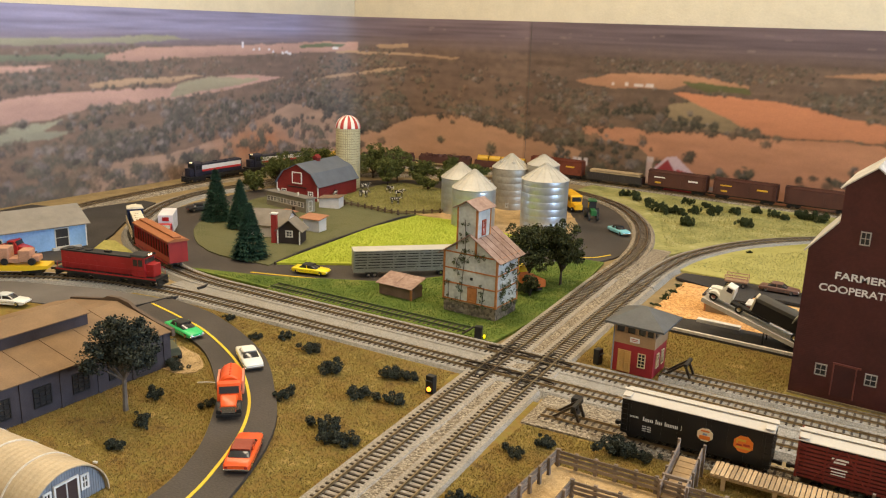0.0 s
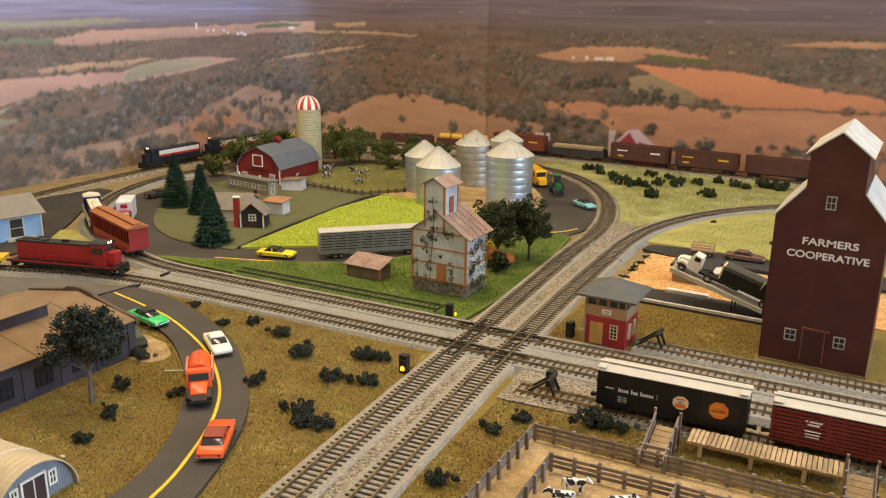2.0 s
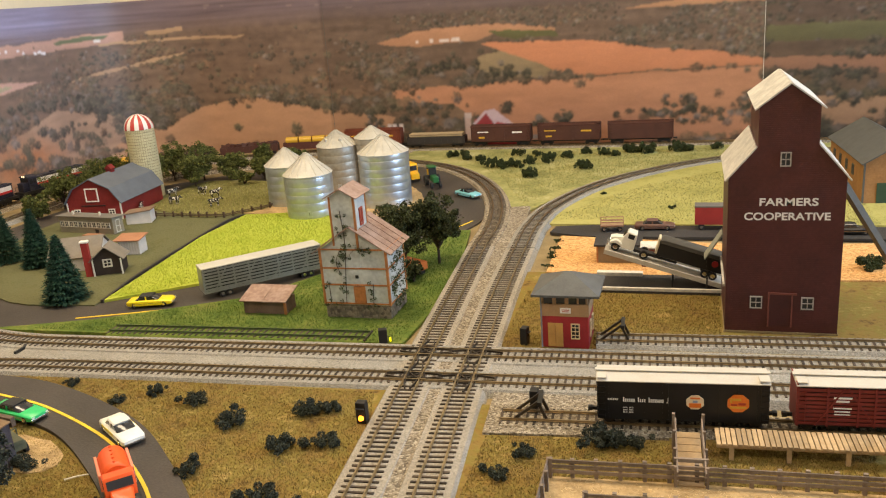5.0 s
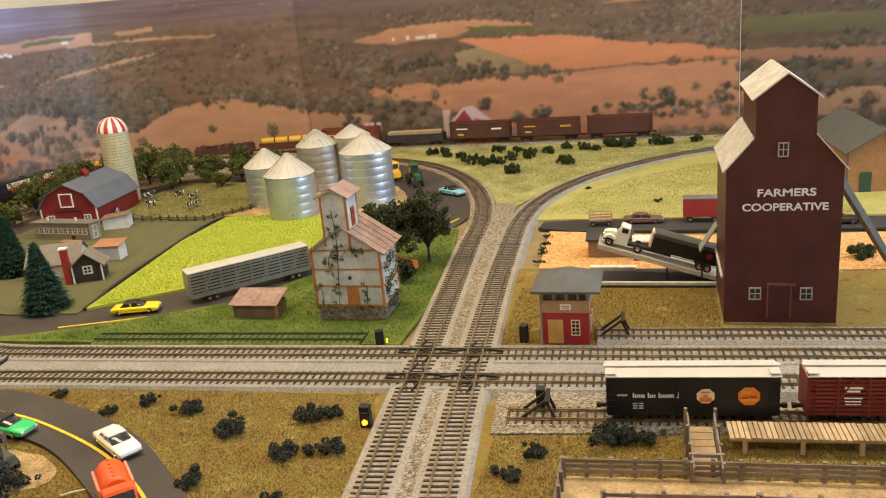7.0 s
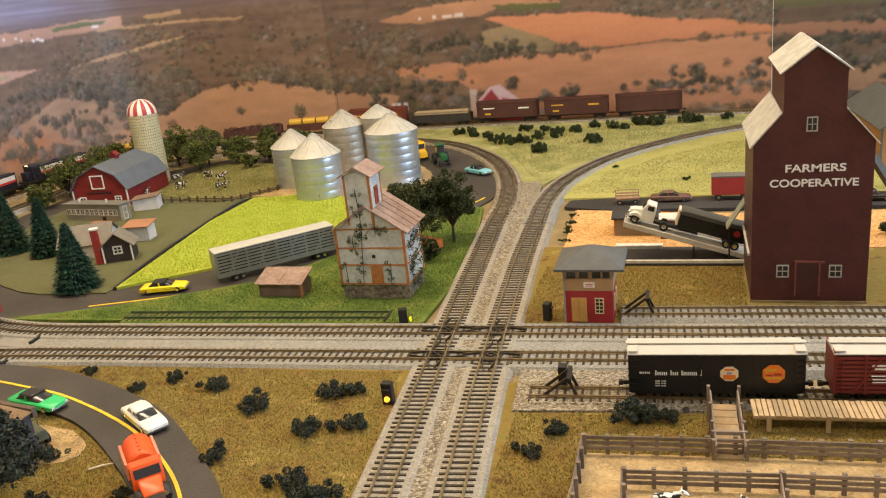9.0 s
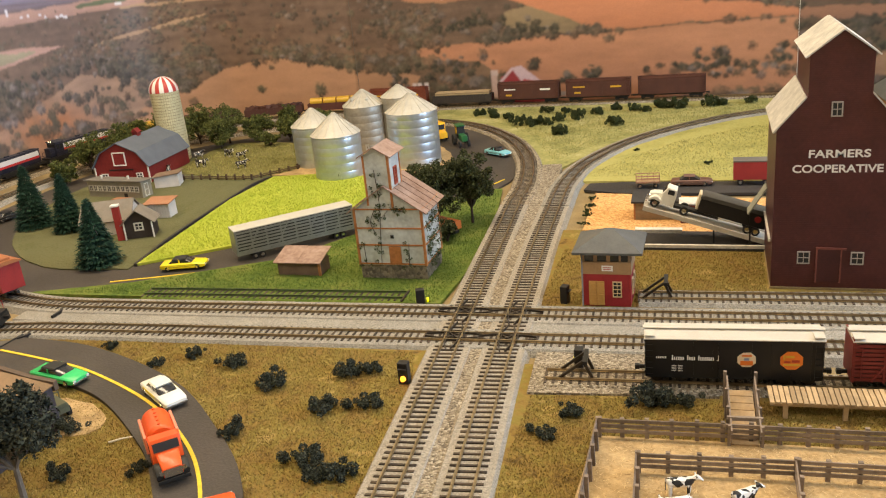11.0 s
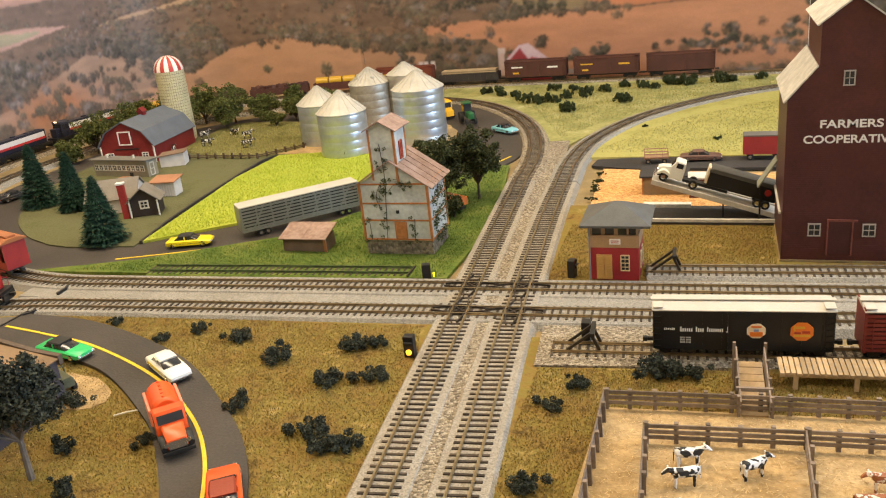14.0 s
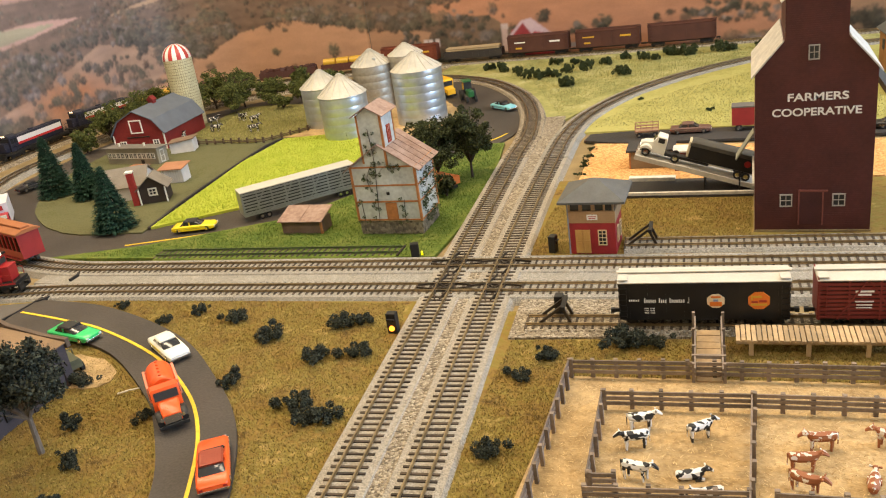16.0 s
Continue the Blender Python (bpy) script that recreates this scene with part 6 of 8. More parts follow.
def car(m, color, top, label, L=58, W=21, H=16, sport=False, group="road vehicles"):
    """A saloon: body, glazed cabin, roof, bumpers, lights and wheels."""
    th = thing("car", m, label, "car", group)
    h, w = L / 2, W / 2
    part("body", body_loft([(-h, w - 2, 4, 8.3), (-h + 2, w - 0.6, 2.6, 9.6), (-h + 14, w, 2.4, 10), (0, w, 2.4, 9.8), (h - 18, w, 2.4, 9.8), (h - 4, w - 0.5, 2.6, 8.8), (h, w - 2, 3.6, 7.6)]), color, th, smooth=True)
    z1 = H - 1.2
    a, b2, c, d = (-h + 12, -h + 19, 4, h - 18)
    part("cabin_glass", body_loft([(a, w - 2.2, 9, 10.2), (b2, w - 3.2, 9, z1), (c, w - 3.2, 9, z1), (d, w - 2.4, 9, 10.2)]), M["glass_dark"], th, smooth=True)
    part("roof", body_loft([(b2 - 1, w - 3.2, z1 - 0.6, z1 + 0.8), ((b2 + c) / 2, w - 2.8, z1 - 0.8, z1 + 1.3), (c + 1, w - 3.2, z1 - 0.6, z1 + 0.8)]), top, th, smooth=True)
    for s in (-1, 1):
        part("roof_pillar", bx(B(), (b2 + c) / 2 - 0.8, (b2 + c) / 2 + 0.8, s * (w - 2.9) - 0.5, s * (w - 2.9) + 0.5, 9.6, z1), color, th)
        part("bumper", bx(B(), min(s * h, s * (h + 1)), max(s * h, s * (h + 1)), -w + 1, w - 1, 3.6, 5.4, bev=0.3), M["chrome"], th)
        for y in (-w + 3.6, w - 3.6):
            part("headlight" if s > 0 else "tail_light", bx(B(), s * (h - 0.1) - 0.4, s * (h - 0.1) + 0.5, y - 1.4, y + 1.4, 5.8, 7.4), M["white_paint"] if s > 0 else LRED, th)
        part("side_trim", bx(B(), -h + 6, h - 6, s * w - 0.25, s * w + 0.25, 5.6, 6.2), M["chrome"], th)
    wheels(th, (-h + 11, h - 11), w - 1.4, 3.7)
    return th


GREEN, CARW = paint("car_green", (0.03, 0.50, 0.14)), paint("car_white", (0.76, 0.74, 0.66))
OR, YC = paint("car_orange", (0.80, 0.10, 0.015)), paint("car_yellow", (0.85, 0.66, 0.01))
ZR = GZ + 0.0037
car(pose(-.374, -.1265, ZR, 0, 0, -10), GREEN, M["black"], "bright green sedan with a black roof", 64, 23)
taxi = car(pose(-.238, -.144, ZR, 0, 0, -33), CARW, CARW, "white sedan with yellow side flashes", 62, 23)
for sg in (-1, 1):
    part("flash", bx(B(), -20, 8, sg * 11.55 - 0.2, sg * 11.55 + 0.2, 6.4, 8.6), YC, taxi, "yellow side flash")
car(pose(-.077, -.309, ZR, 0, 0, 123), OR, mat("car_red_top", (0.28, 0.045, 0.02), 0.4), "bright orange muscle car", 66, 25)
car(pose(-.434, .187, GZ + 0.0002, 0, 0, 16), YC, M["black"], "bright yellow coupe with a dark top", 62, 23)
car(pose(-.137, .79, GZ + 0.0002, 0, 0, -35), paint("car_turquoise", (0.2, 0.5, 0.55)), M["black"], "pale turquoise convertible car", 58, 22)
car(pose(-.93, .39, GZ + 0.0002, 0, 0, 70), M["car_black"], M["car_black"], "small black sedan at the farm", 56, 22)
car(pose(-.66, -.195, GZ + 0.0016, 0, 0, 25), CARW, paint("car_pale", (0.6, 0.62, 0.6)), "white and pale grey parked sedan", 60, 22)
car(pose(.222, .567, -0.0038, 0, 0, 2), mat("car_brown", (0.13, 0.065, 0.045), 0.5), mat("car_brown", (0.13, 0.065, 0.045), 0.5), "dull brown parked sedan behind the elevator", 60, 22)
car(pose(.5, .55, -0.0038, 0, 0, 2), M["car_black"], M["glass_dark"], "dark parked sedan behind the elevator", 56, 22)
car(pose(.266, .44, GZ + 0.0012, 0, 0, 0), mat("car_sage", (0.25, 0.32, 0.24), 0.5), mat("car_sage2", (0.25, 0.32, 0.24), 0.5), "sage green parked sedan beside the scale house", 48, 20)


def cab_truck(m, color, label, name="truck", L=30, W=26, nose=True, fender=None):
    """The front of a lorry: bonnet, wings, cab with glass, grille and front wheels; x runs forwards."""
    th = thing(name, m, label, "truck", "road vehicles")
    w = W / 2
    part("chassis", bx(B(), -62, L - 2, -6, 6, 5, 8.5), M["black"], th)
    cab = part("cab", body_loft([(-6, w - 1, 6, 22), (-5, w - 0.5, 6, 29), (6, w - 0.8, 6, 30), (11, w - 1, 6, 21)]), color, th, smooth=True)
    part("windscreen", bx(B(), -0.4, 0.4, -w + 3, w - 3, -3.6, 3.6, pose(9.4, 0, 24.6, 0, -28, 0)), M["glass_dark"], cab)
    for s in (-1, 1):
        part("side_window", bx(B(), -3, 5, s * (w - 0.7) - 0.35, s * (w - 0.7) + 0.35, 21, 27), M["glass_dark"], cab)
    part("bonnet", body_loft([(10.5, w - 4, 8, 20.5), (L - 6, w - 5, 8, 18.5), (L - 1, w - 5.5, 8, 16)]), color, th, smooth=True)
    for s in (-1, 1):
        part("wing", body_loft([(10, 4, 8, 12), (16, 4, 10, 15.5), (L - 7, 4, 10, 15), (L - 2, 3.6, 7, 11)]), fender or color, th, smooth=True, m=pose(0, s * (w - 3.8) * MM, 0))
        part("headlight", cyl(B(), 1.8, 1.8, 0, 1.4, 10, pose(L - 2, s * (w - 4.4), 12.5, 0, 90, 0)), M["chrome"], th)
    part("grille", bx(B(), L - 1.4, L - 0.4, -w + 6, w - 6, 8, 15), M["chrome"], th)
    part("bumper", bx(B(), L, L + 1.6, -w + 0.5, w - 0.5, 4.5, 7.5, bev=0.4), M["chrome"] if not fender else M["black"], th)
    wheels(th, (17,), w - 2.4, 5.4, 3.4)
    return th


t = cab_truck(pose(-.1635, -.245, ZR, 0, 0, -46), OR, "orange tanker truck with a black bumper", fender=M["black"])
part("tank", loft(B(), [[(x, r * 11.8 * math.cos(a), 20 + r * 11.5 * math.sin(a)) for a in (2 * math.pi * k / 20 for k in range(20))] for x, r in ((-51, 0.55), (-49.5, 0.85), (-47, 0.98), (-44, 1.0), (-17, 1.0), (-14, 0.97), (-12, 0.82))]), OR, t, "rounded orange tank", smooth=True)
for s in (-1, 1):
    part("side_board", bx(B(), -49, -13, s * 12.8 - 1.2, s * 12.8 + 1.2, 9, 24, bev=0.6), paint("board_salmon", (0.75, 0.25, 0.15)), t, "pale orange side board")
for k in range(5):
    part("fill_cap", cyl(B(), 1.2, 1.2, 32.6, 34, 8, pose(-44 + 7 * k, 0, -1.6)), OR, t)
wheels(t, (-32, -43), 9.5, 5.4, 4.4)

t = cab_truck(pose(-.79, .185, GZ + 0.0002, 0, 0, -47), paint("truck_red", (0.42, 0.02, 0.025)), "red delivery truck with a tall white box body")
part("box_body", bx(B(), -72, -9, -13.5, 13.5, 9, 43, bev=0.6), mat("box_white", (0.66, 0.64, 0.66), 0.6), t, "tall white box body")
part("sign", bx(B(), -9.2, -8.2, -6, 6, 32, 39), LRED, t, "small red herald")
wheels(t, (-44, -54), 9.8, 5.4, 4.4)

t = cab_truck(pose(-.885, -.05, GZ + 0.001, 0, 0, 30), paint("truck_red_b", (0.38, 0.02, 0.02)), "red lorry parked outside the blue depot")
part("load_bed", bx(B(), -60, -9, -13, 13, 9, 24, bev=0.5), paint("truck_red_c", (0.38, 0.02, 0.02)), t)
wheels(t, (-44,), 9.8, 5.4, 4.4)

# livestock trailer rig on the farm road
AL = mat("trailer_alu", (0.34, 0.34, 0.33), 0.4, 0.6, vary=0.12)
t = thing("stock_trailer", pose(-.312, .281, GZ - 0.0006, 0, 0, 45), "silver slatted livestock trailer on the farm road", "trailer", "road vehicles")
L2, w2 = 86, 14
part("floor_plate", bx(B(), -L2, L2, -w2, w2, 9, 12), AL, t)
part("inner_wall", bx(B(), -L2 + 1, L2 - 1, -w2 + 1.2, w2 - 1.2, 12, 43), M["black"], t)
for s in (-1, 1):
    for k in range(7):
        part("slat", bx(B(), -L2, L2, min(s * w2, s * (w2 - 1)), max(s * w2, s * (w2 - 1)), 12.5 + k * 4.5, 15.2 + k * 4.5), AL, t)
    for k in range(9):
        x = -L2 + 1 + k * (2 * L2 - 2) / 8
        part("post", bx(B(), x - 1, x + 1, min(s * w2, s * (w2 + 0.8)), max(s * w2, s * (w2 + 0.8)), 9.5, 44), AL, t)
for s in (-1, 1):
    part("end_wall", bx(B(), s * L2 - 0.8, s * L2 + 0.8, -w2, w2, 9.5, 44), AL, t)
for s in (-1, 1):
    for k in range(4):
        part("brace", bx(B(), -0.8, 0.8, -0.5, 0.5, -19, 19, pose(-62 + k * 42, s * (w2 + 0.6), 27, 0, 32, 0)), AL, t)
part("roof", bx(B(), -L2 - 1, L2 + 1, -w2 - 0.8, w2 + 0.8, 43.5, 45.5, bev=0.6), mat("trailer_roof", (0.48, 0.46, 0.41), 0.5, vary=0.1), t, "pale sheet roof")
wheels(t, (-62, -52), 11, 4.6, 5)
wheels(t, (58, 68), 11, 4.6, 5)
t = cab_truck(pose(-.222, .375, GZ + 0.0002, 0, 0, 45), paint("tractor_blue", (0.03, 0.09, 0.3)), "blue road tractor coupled to the livestock trailer", "road_tractor")

t = cab_truck(pose(-.138, .352, GZ + 0.0012, 0, 0, 150), YC, "yellow truck behind the grain house")
part("load_bed", bx(B(), -60, -9, -13, 13, 9, 20, bev=0.5), mat("bed_orange", (0.5, 0.14, 0.03), 0.6), t)
wheels(t, (-44,), 9.8, 5.4, 4.4)

# school bus and green tractor behind the tall bin
t = thing("school_bus", pose(-.318, .955, GZ + 0.0002, 0, 0, -48), "yellow school bus behind the grain bins", "bus", "road vehicles")
part("body", body_loft([(-50, 13, 7, 33), (-48, 14, 6, 36), (32, 14, 6, 36), (35, 13, 6, 33)]), paint("bus_yellow", (0.8, 0.42, 0.01)), t, smooth=True)
part("bonnet", body_loft([(34, 11, 6, 21), (52, 9, 6, 18)]), paint("bus_yellow_b", (0.8, 0.42, 0.01)), t, smooth=True)
for k in range(7):
    for s in (-1, 1):
        part("window", bx(B(), -46 + k * 11, -38 + k * 11, s * 14 - 0.4, s * 14 + 0.4, 22, 31), M["glass_dark"], t)
part("windscreen", bx(B(), 34, 35.6, -11, 11, 22, 32), M["glass_dark"], t)
wheels(t, (-32, 42), 11.5, 5.4, 4)
t = thing("farm_tractor", pose(-.232, .872, GZ + 0.0022, 0, 0, -60), "dark green farm tractor beside the tall bin", "tractor")
jd = paint("tractor_green", (0.02, 0.11, 0.03))
part("bonnet", bx(B(), 2, 30, -6, 6, 12, 24, bev=1.5), jd, t)
part("cab", bx(B(), -18, 2, -8, 8, 14, 38, bev=1.2), M["glass_dark"], t)
part("cab_roof", bx(B(), -20, 4, -9, 9, 38, 41, bev=1), jd, t)
for s in (-1, 1):
    part("wheel", wheel(B(), 0, 0, 11, 7), M["rubber"], t, smooth=True, m=pose(-0.01, s * 0.012, 0))
    part("wheel", wheel(B(), 0, 0, 6.5, 4), M["rubber"], t, smooth=True, m=pose(0.024, s * 0.009, 0))

# tipping ramp with its lorry
t = thing("tipping_ramp", pose(.3155, .318, -0.0045), "raised grey truck-tipping ramp against the elevator", "ramp")
part("deck", bx(B(), -152, 0, -19, 19, -4, 0, pose(0, 0, 5, 0, 17, 0)), M["concrete"], t, "grey tilted deck")
for s in (-1, 1):
    part("kerb", bx(B(), -152, 0, s * 18 - 1, s * 18 + 1, 0, 2, pose(0, 0, 5, 0, 17, 0)), M["concrete"], t)
    part("lift_post", bx(B(), -62, -60, s * 12 - 1, s * 12 + 1, 0, 18), M["black"], t)
part("sill", bx(B(), -205, 0, -31, -27, 0, 4), M["old_white"], t, "pale concrete sill")
part("sill", bx(B(), -160, -100, 24, 34, 0, 5), M["old_white"], t, "pale concrete sill")
tilt = pose(.3155, .318, 0.0015, 0, 0, 0) @ pose(0, 0, 0, 0, 17, 0)
t = cab_truck(tilt @ pose(-.123, 0, 0, 0, 0, 180), CARW, "cream lorry tractor on the tipping ramp", "road_tractor", L=27, W=21)
wheels(t, (-20,), 8, 5.4, 4)
t = thing("grain_trailer", tilt @ pose(-.055, 0, 0, 0, 0, 180), "black grain trailer tipped on the ramp", "trailer")
part("body", body_loft([(-50, 11, 11, 29), (-48, 11.5, 10, 31), (28, 11.5, 10, 31), (34, 10, 10, 29)]), M["car_black"], t, smooth=True)
part("tarpaulin", body_loft([(-50, 11.8, 27, 31), (-46, 12, 27, 33.5), (30, 12, 27, 33.5), (34, 11, 27, 31)]), mat("tarp", (0.07, 0.065, 0.055), 0.8), t, "dark grey tarpaulin", smooth=True)
part("nose_panel", bx(B(), 33, 36, -10.5, 10.5, 12, 32.5, bev=1), mat("trailer_cream", (0.6, 0.52, 0.36), 0.6), t, "cream front panel")
part("sign", cyl(B(), 4, 4, -0.4, 0.4, 16, pose(-38, 11.7, 21, 90, 0, 0)), LRED, t, "small round red mark")
wheels(t, (-30, -40), 10, 5.2, 4.4)

# scale house, small sheds, a red truck and a stub car on the back road
t = thing("scale_house", pose(.15, .40, GZ + 0.001, 0, 0, 2), "low tan scale house with a dark flat roof", "shed")
part("wall", bx(B(), 0, 58, 0, 36, 0, 25), mat("scale_tan", (0.28, 0.2, 0.115), 0.8), t)
part("roof", bx(B(), -4, 62, -6, 42, 25, 27.5), M["asphalt_dark"], t, "dark felt roof")
part("corner_post", bx(B(), -0.8, 1.6, -0.8, 1.6, 0, 25), M["rust_trim"], t)
t = thing("small_shed", pose(.212, .385, GZ + 0.001, 0, 0, 2), "small red-brown shed with a pale flat roof", "shed")
part("wall", bx(B(), 0, 48, 0, 26, 0, 26), mat("shed_red", (0.14, 0.045, 0.035), 0.8), t)
part("roof", bx(B(), -2, 50, -2, 28, 26, 28), M["old_white"], t, "pale flat roof")
t = thing("farm_wagon", pose(.157, .557, -0.0038, 0, 0, 5), "tan stake-sided farm wagon", "wagon")
part("bed", bx(B(), -18, 18, -10, 10, 8, 10), M["bench_wood"], t)
for s in (-1, 1):
    part("side_rack", frame_bars(B(), -18, 18, 10, 20, s * 10, 1.2, 1.2, 4, 2), mat("rack_tan", (0.36, 0.2, 0.13), 0.7), t)
wheels(t, (-12, 12), 9, 4, 2)
t = thing("box_truck", pose(.31, .572, -0.0038, 0, 0, 0), "red box truck behind the elevator", "truck")
part("box_body", bx(B(), -28, 28, -12, 12, 9, 36, bev=0.5), mat("truck_dull_red", (0.3, 0.03, 0.03), 0.5), t)
part("roof", bx(B(), -28.5, 28.5, -12.4, 12.4, 36, 38), M["asphalt_grey"], t)
wheels(t, (-18, 18), 9.5, 5, 4)

# army jeep under the big tree
t = thing("jeep", pose(-.335, -.183, GZ, 0, 0, -25), "olive drab army jeep under the tree", "jeep")
od = mat("olive_drab", (0.10, 0.10, 0.055), 0.8)
part("body", bx(B(), -20, 20, -9, 9, 6, 14, bev=0.8), od, t)
part("bonnet", bx(B(), 6, 22, -7, 7, 13, 17, bev=0.8), od, t)
part("windscreen", frame_bars(B(), -8, 8, 14, 23, 0, 1, 1, 2, 1), od, t, m=pose(0.005, 0, 0, 0, 0, 90))
wheels(t, (-12, 14), 9, 5, 3.4)

# ---------------------------------------------------------------- crossing diamond


def diamond():
    th = thing("crossing_diamond", Matrix.Identity(4), "four-way rail crossing with dark check rails", "rail crossing")
    part("bed_plate", loft(B(), [[(-18, -2, z), (76, 3, z), (70, 88, z), (-24, 83, z)] for z in (-5.2, -3.35)]), M["ballast_tan"], th, "gravel fill between the frogs")
    def guard(m, half):
        """A check rail along x with both ends bent away from the running rail."""
        for sg in (-1, 1):
            bm = bx(B(), -half, half, sg * 6.0 - 0.55, sg * 6.0 + 0.55, -2.2, -0.1, m)
            for e in (-1, 1):
                bx(bm, 0 if e > 0 else -14, 14 if e > 0 else 0, -0.55, 0.55, -2.2, -0.1, m @ pose(e * half, sg * 6.0, 0, 0, 0, -e * sg * 14))
            part("check_rail", bm, M["rail_dark"], th)
            part("wing_rail", bx(B(), -half * 0.55, half * 0.55, sg * 10.6 - 0.5, sg * 10.6 + 0.5, -2.2, -0.3, m), M["rail_dark"], th)
    for x0, sl in ((0.003, -0.08), (0.0585, -0.068)):
        for fy in (main_front, main_rear):
            yc = fy(0.03)
            xc = x0 + sl * yc
            guard(pose(xc * 1e3, yc * 1e3, 0, 0, 0, 2.7), 16)
            guard(pose(xc * 1e3, yc * 1e3, 0, 0, 0, 90 + math.degrees(math.atan(-sl))), 16)
            for a in (48, -42):
                part("frog_bar", bx(B(), -12, 12, -0.8, 0.8, -2.4, -0.5, pose(xc * 1e3, yc * 1e3, 0, 0, 0, a)), M["rail_dark"], th, "dark diagonal frog casting")
    # dark moulded ties under the frogs
    for k in range(12):
        for yc in (main_front(0.03), main_rear(0.03)):
            part("tie", bx(B(), -1.3, 1.3, -15, 15, -3.4, -2.15, pose(-22 + k * 9, yc * 1e3, 0, 0, 0, 2.7)), M["sleeper"], th)
    for k in range(3):
        for x0, sl in ((0.003, -0.08), (0.0585, -0.068)):
            part("tie", bx(B(), -15, 15, -1.3, 1.3, -3.4, -2.15, pose((x0 + sl * 0.042) * 1e3, 33.5 + k * 9, 0, 0, 0, 4)), M["sleeper"], th)


diamond()


def bumper(m, label):
    th = thing("bumper_stop", m, label, "buffer stop", "track bumpers")
    for s in (-8, 8):
        part("strut", bx(B(), -15, 15, s - 1.2, s + 1.2, -1.2, 1.2, pose(-12, 0, 9, 0, -38, 0)), M["rail_dark"], th)
        part("post", bx(B(), -1.3, 1.3, s - 1.2, s + 1.2, -9, 9, pose(3, 0, 10, 0, -24, 0)), M["rail_dark"], th)
    part("beam", bx(B(), -2, 2, -13, 13, -1.8, 1.8, pose(1, 0, 18, 0, 0, 0), bev=0.3), M["black"], th)


bumper(pose(.145, -.0525, -0.002, 0, 0, 4), "black rail bumper at the stock siding's end")
bumper(pose(.205, .1325, -0.002, 0, 0, 2), "black rail bumper on the elevator siding")


def signal_box(x, y, rz, lamp, label, h=22):
    th = thing("signal_box", pose(x, y, -0.007, 0, 0, rz), label, "railway signal", "lineside signals")
    part("case", bx(B(), -5, 5, -4, 4, 0, h, bev=0.8), M["black"], th)
    part("hood", bx(B(), -4, 4, -6.5, -3.8, h - 6, h - 5, bev=0.2), M["black"], th)
    if lamp:
        part("lamp", cyl(B(), 2.8, 2.4, 0, 1.8, 14, pose(0, -3.9, 6.5, 90, 0, 0)), glow("lamp_" + lamp, (1.0, 0.33, 0.02) if lamp == "amber" else (0.9, 0.75, 0.0), 3.0 if lamp == "amber" else 1.2), th, "glowing amber lamp" if lamp == "amber" else "dull yellow lens", smooth=True)
    part("lens", cyl(B(), 2.2, 2.2, 0, 0.6, 14, pose(0, -4, h - 8, 90, 0, 0)), M["glass_dark"], th)


signal_box(-.019, -.080, 0, "amber", "black lineside signal with a lit amber lamp")
signal_box(-.063, .0995, 200, "", "black lineside signal case seen from behind", 18)
part("lamp", cyl(B(), 2.6, 2.6, 0, 2, 14, pose(-7, 0, 4, 0, -90, 0)), glow("lamp_yellow", (0.95, 0.8, 0.0), 1.0), bpy.data.objects["signal_box.001"], "bright yellow lens", smooth=True)
signal_box(.0995, .1165, 80, "", "black lineside signal case beside the tower", 20)
signal_box(.137, -.034, 90, "", "black signal case behind the bumper", 22)
part("lamp", cyl(B(), 3.2, 3.2, 0, 2, 14, pose(6, 3, 9, 0, 90, 0)), glow("lamp_yellow_b", (0.95, 0.8, 0.0), 1.0), bpy.data.objects["signal_box.003"], "bright yellow lens", smooth=True)

# ---------------------------------------------------------------- stock pens
WOOD = mat("pen_wood", (0.20, 0.15, 0.11), 0.85, size=60, fine=400, vary=0.35, rand=0.3)
PLANK = mat("dock_plank", (0.42, 0.29, 0.155), 0.8, size=60, fine=300, vary=0.25, rand=0.4)


def fence(a, b, label, h=17, n=None, rails=3, z=-5.2, group="pen fences", mt=None):
    """A board fence between two plan points (m), with posts and rails as parts."""
    a, b = Vector(a), Vector(b)
    L = (b - a).length * 1000
    th = thing("fence", pose(a.x, a.y, z * MM, 0, 0, math.degrees(math.atan2(b.y - a.y, b.x - a.x))), label, "fence", group)
    n = n or max(2, round(L / 20))
    rnd = random.Random(L)
    for k in range(n + 1):
        x = L * k / n
        part("post", bx(B(), x - 1.6, x + 1.6, -0.2, 2.6, 0, h + rnd.uniform(0, 1.2), pose(0, 0, 0, rnd.uniform(-2, 2), 0, 0)), mt or WOOD, th)
    for r in range(rails):
        z0 = h * (0.28 + 0.27 * r)
        part("rail", bx(B(), -1, L + 1, -1.4, -0.2, z0, z0 + h * 0.17, pose(0, 0, rnd.uniform(-0.2, 0.2), 0, 0, 0)), mt or WOOD, th)
    return th


GB = "weathered grey-brown board fence of the stock pens"
fence((.168, -.146), (.262, -.140), GB)
fence((.262, -.140), (.303, -.138), GB + " below the loading chute")
fence((.303, -.138), (.70, -.119), GB)
fence((.168, -.146), (.171, -.50), GB)
fence((.202, -.189), (.311, -.181), GB)
fence((.311, -.181), (.68, -.162), GB)
fence((.202, -.189), (.207, -.288), GB)
fence((.311, -.181), (.309, -.40), GB)
fence((.207, -.302), (.309, -.291), GB)
fence((.207, -.288), (.224, -.286), "small closed gate of weathered boards", n=1)
fence((.325, -.29), (.6, -.275), GB)


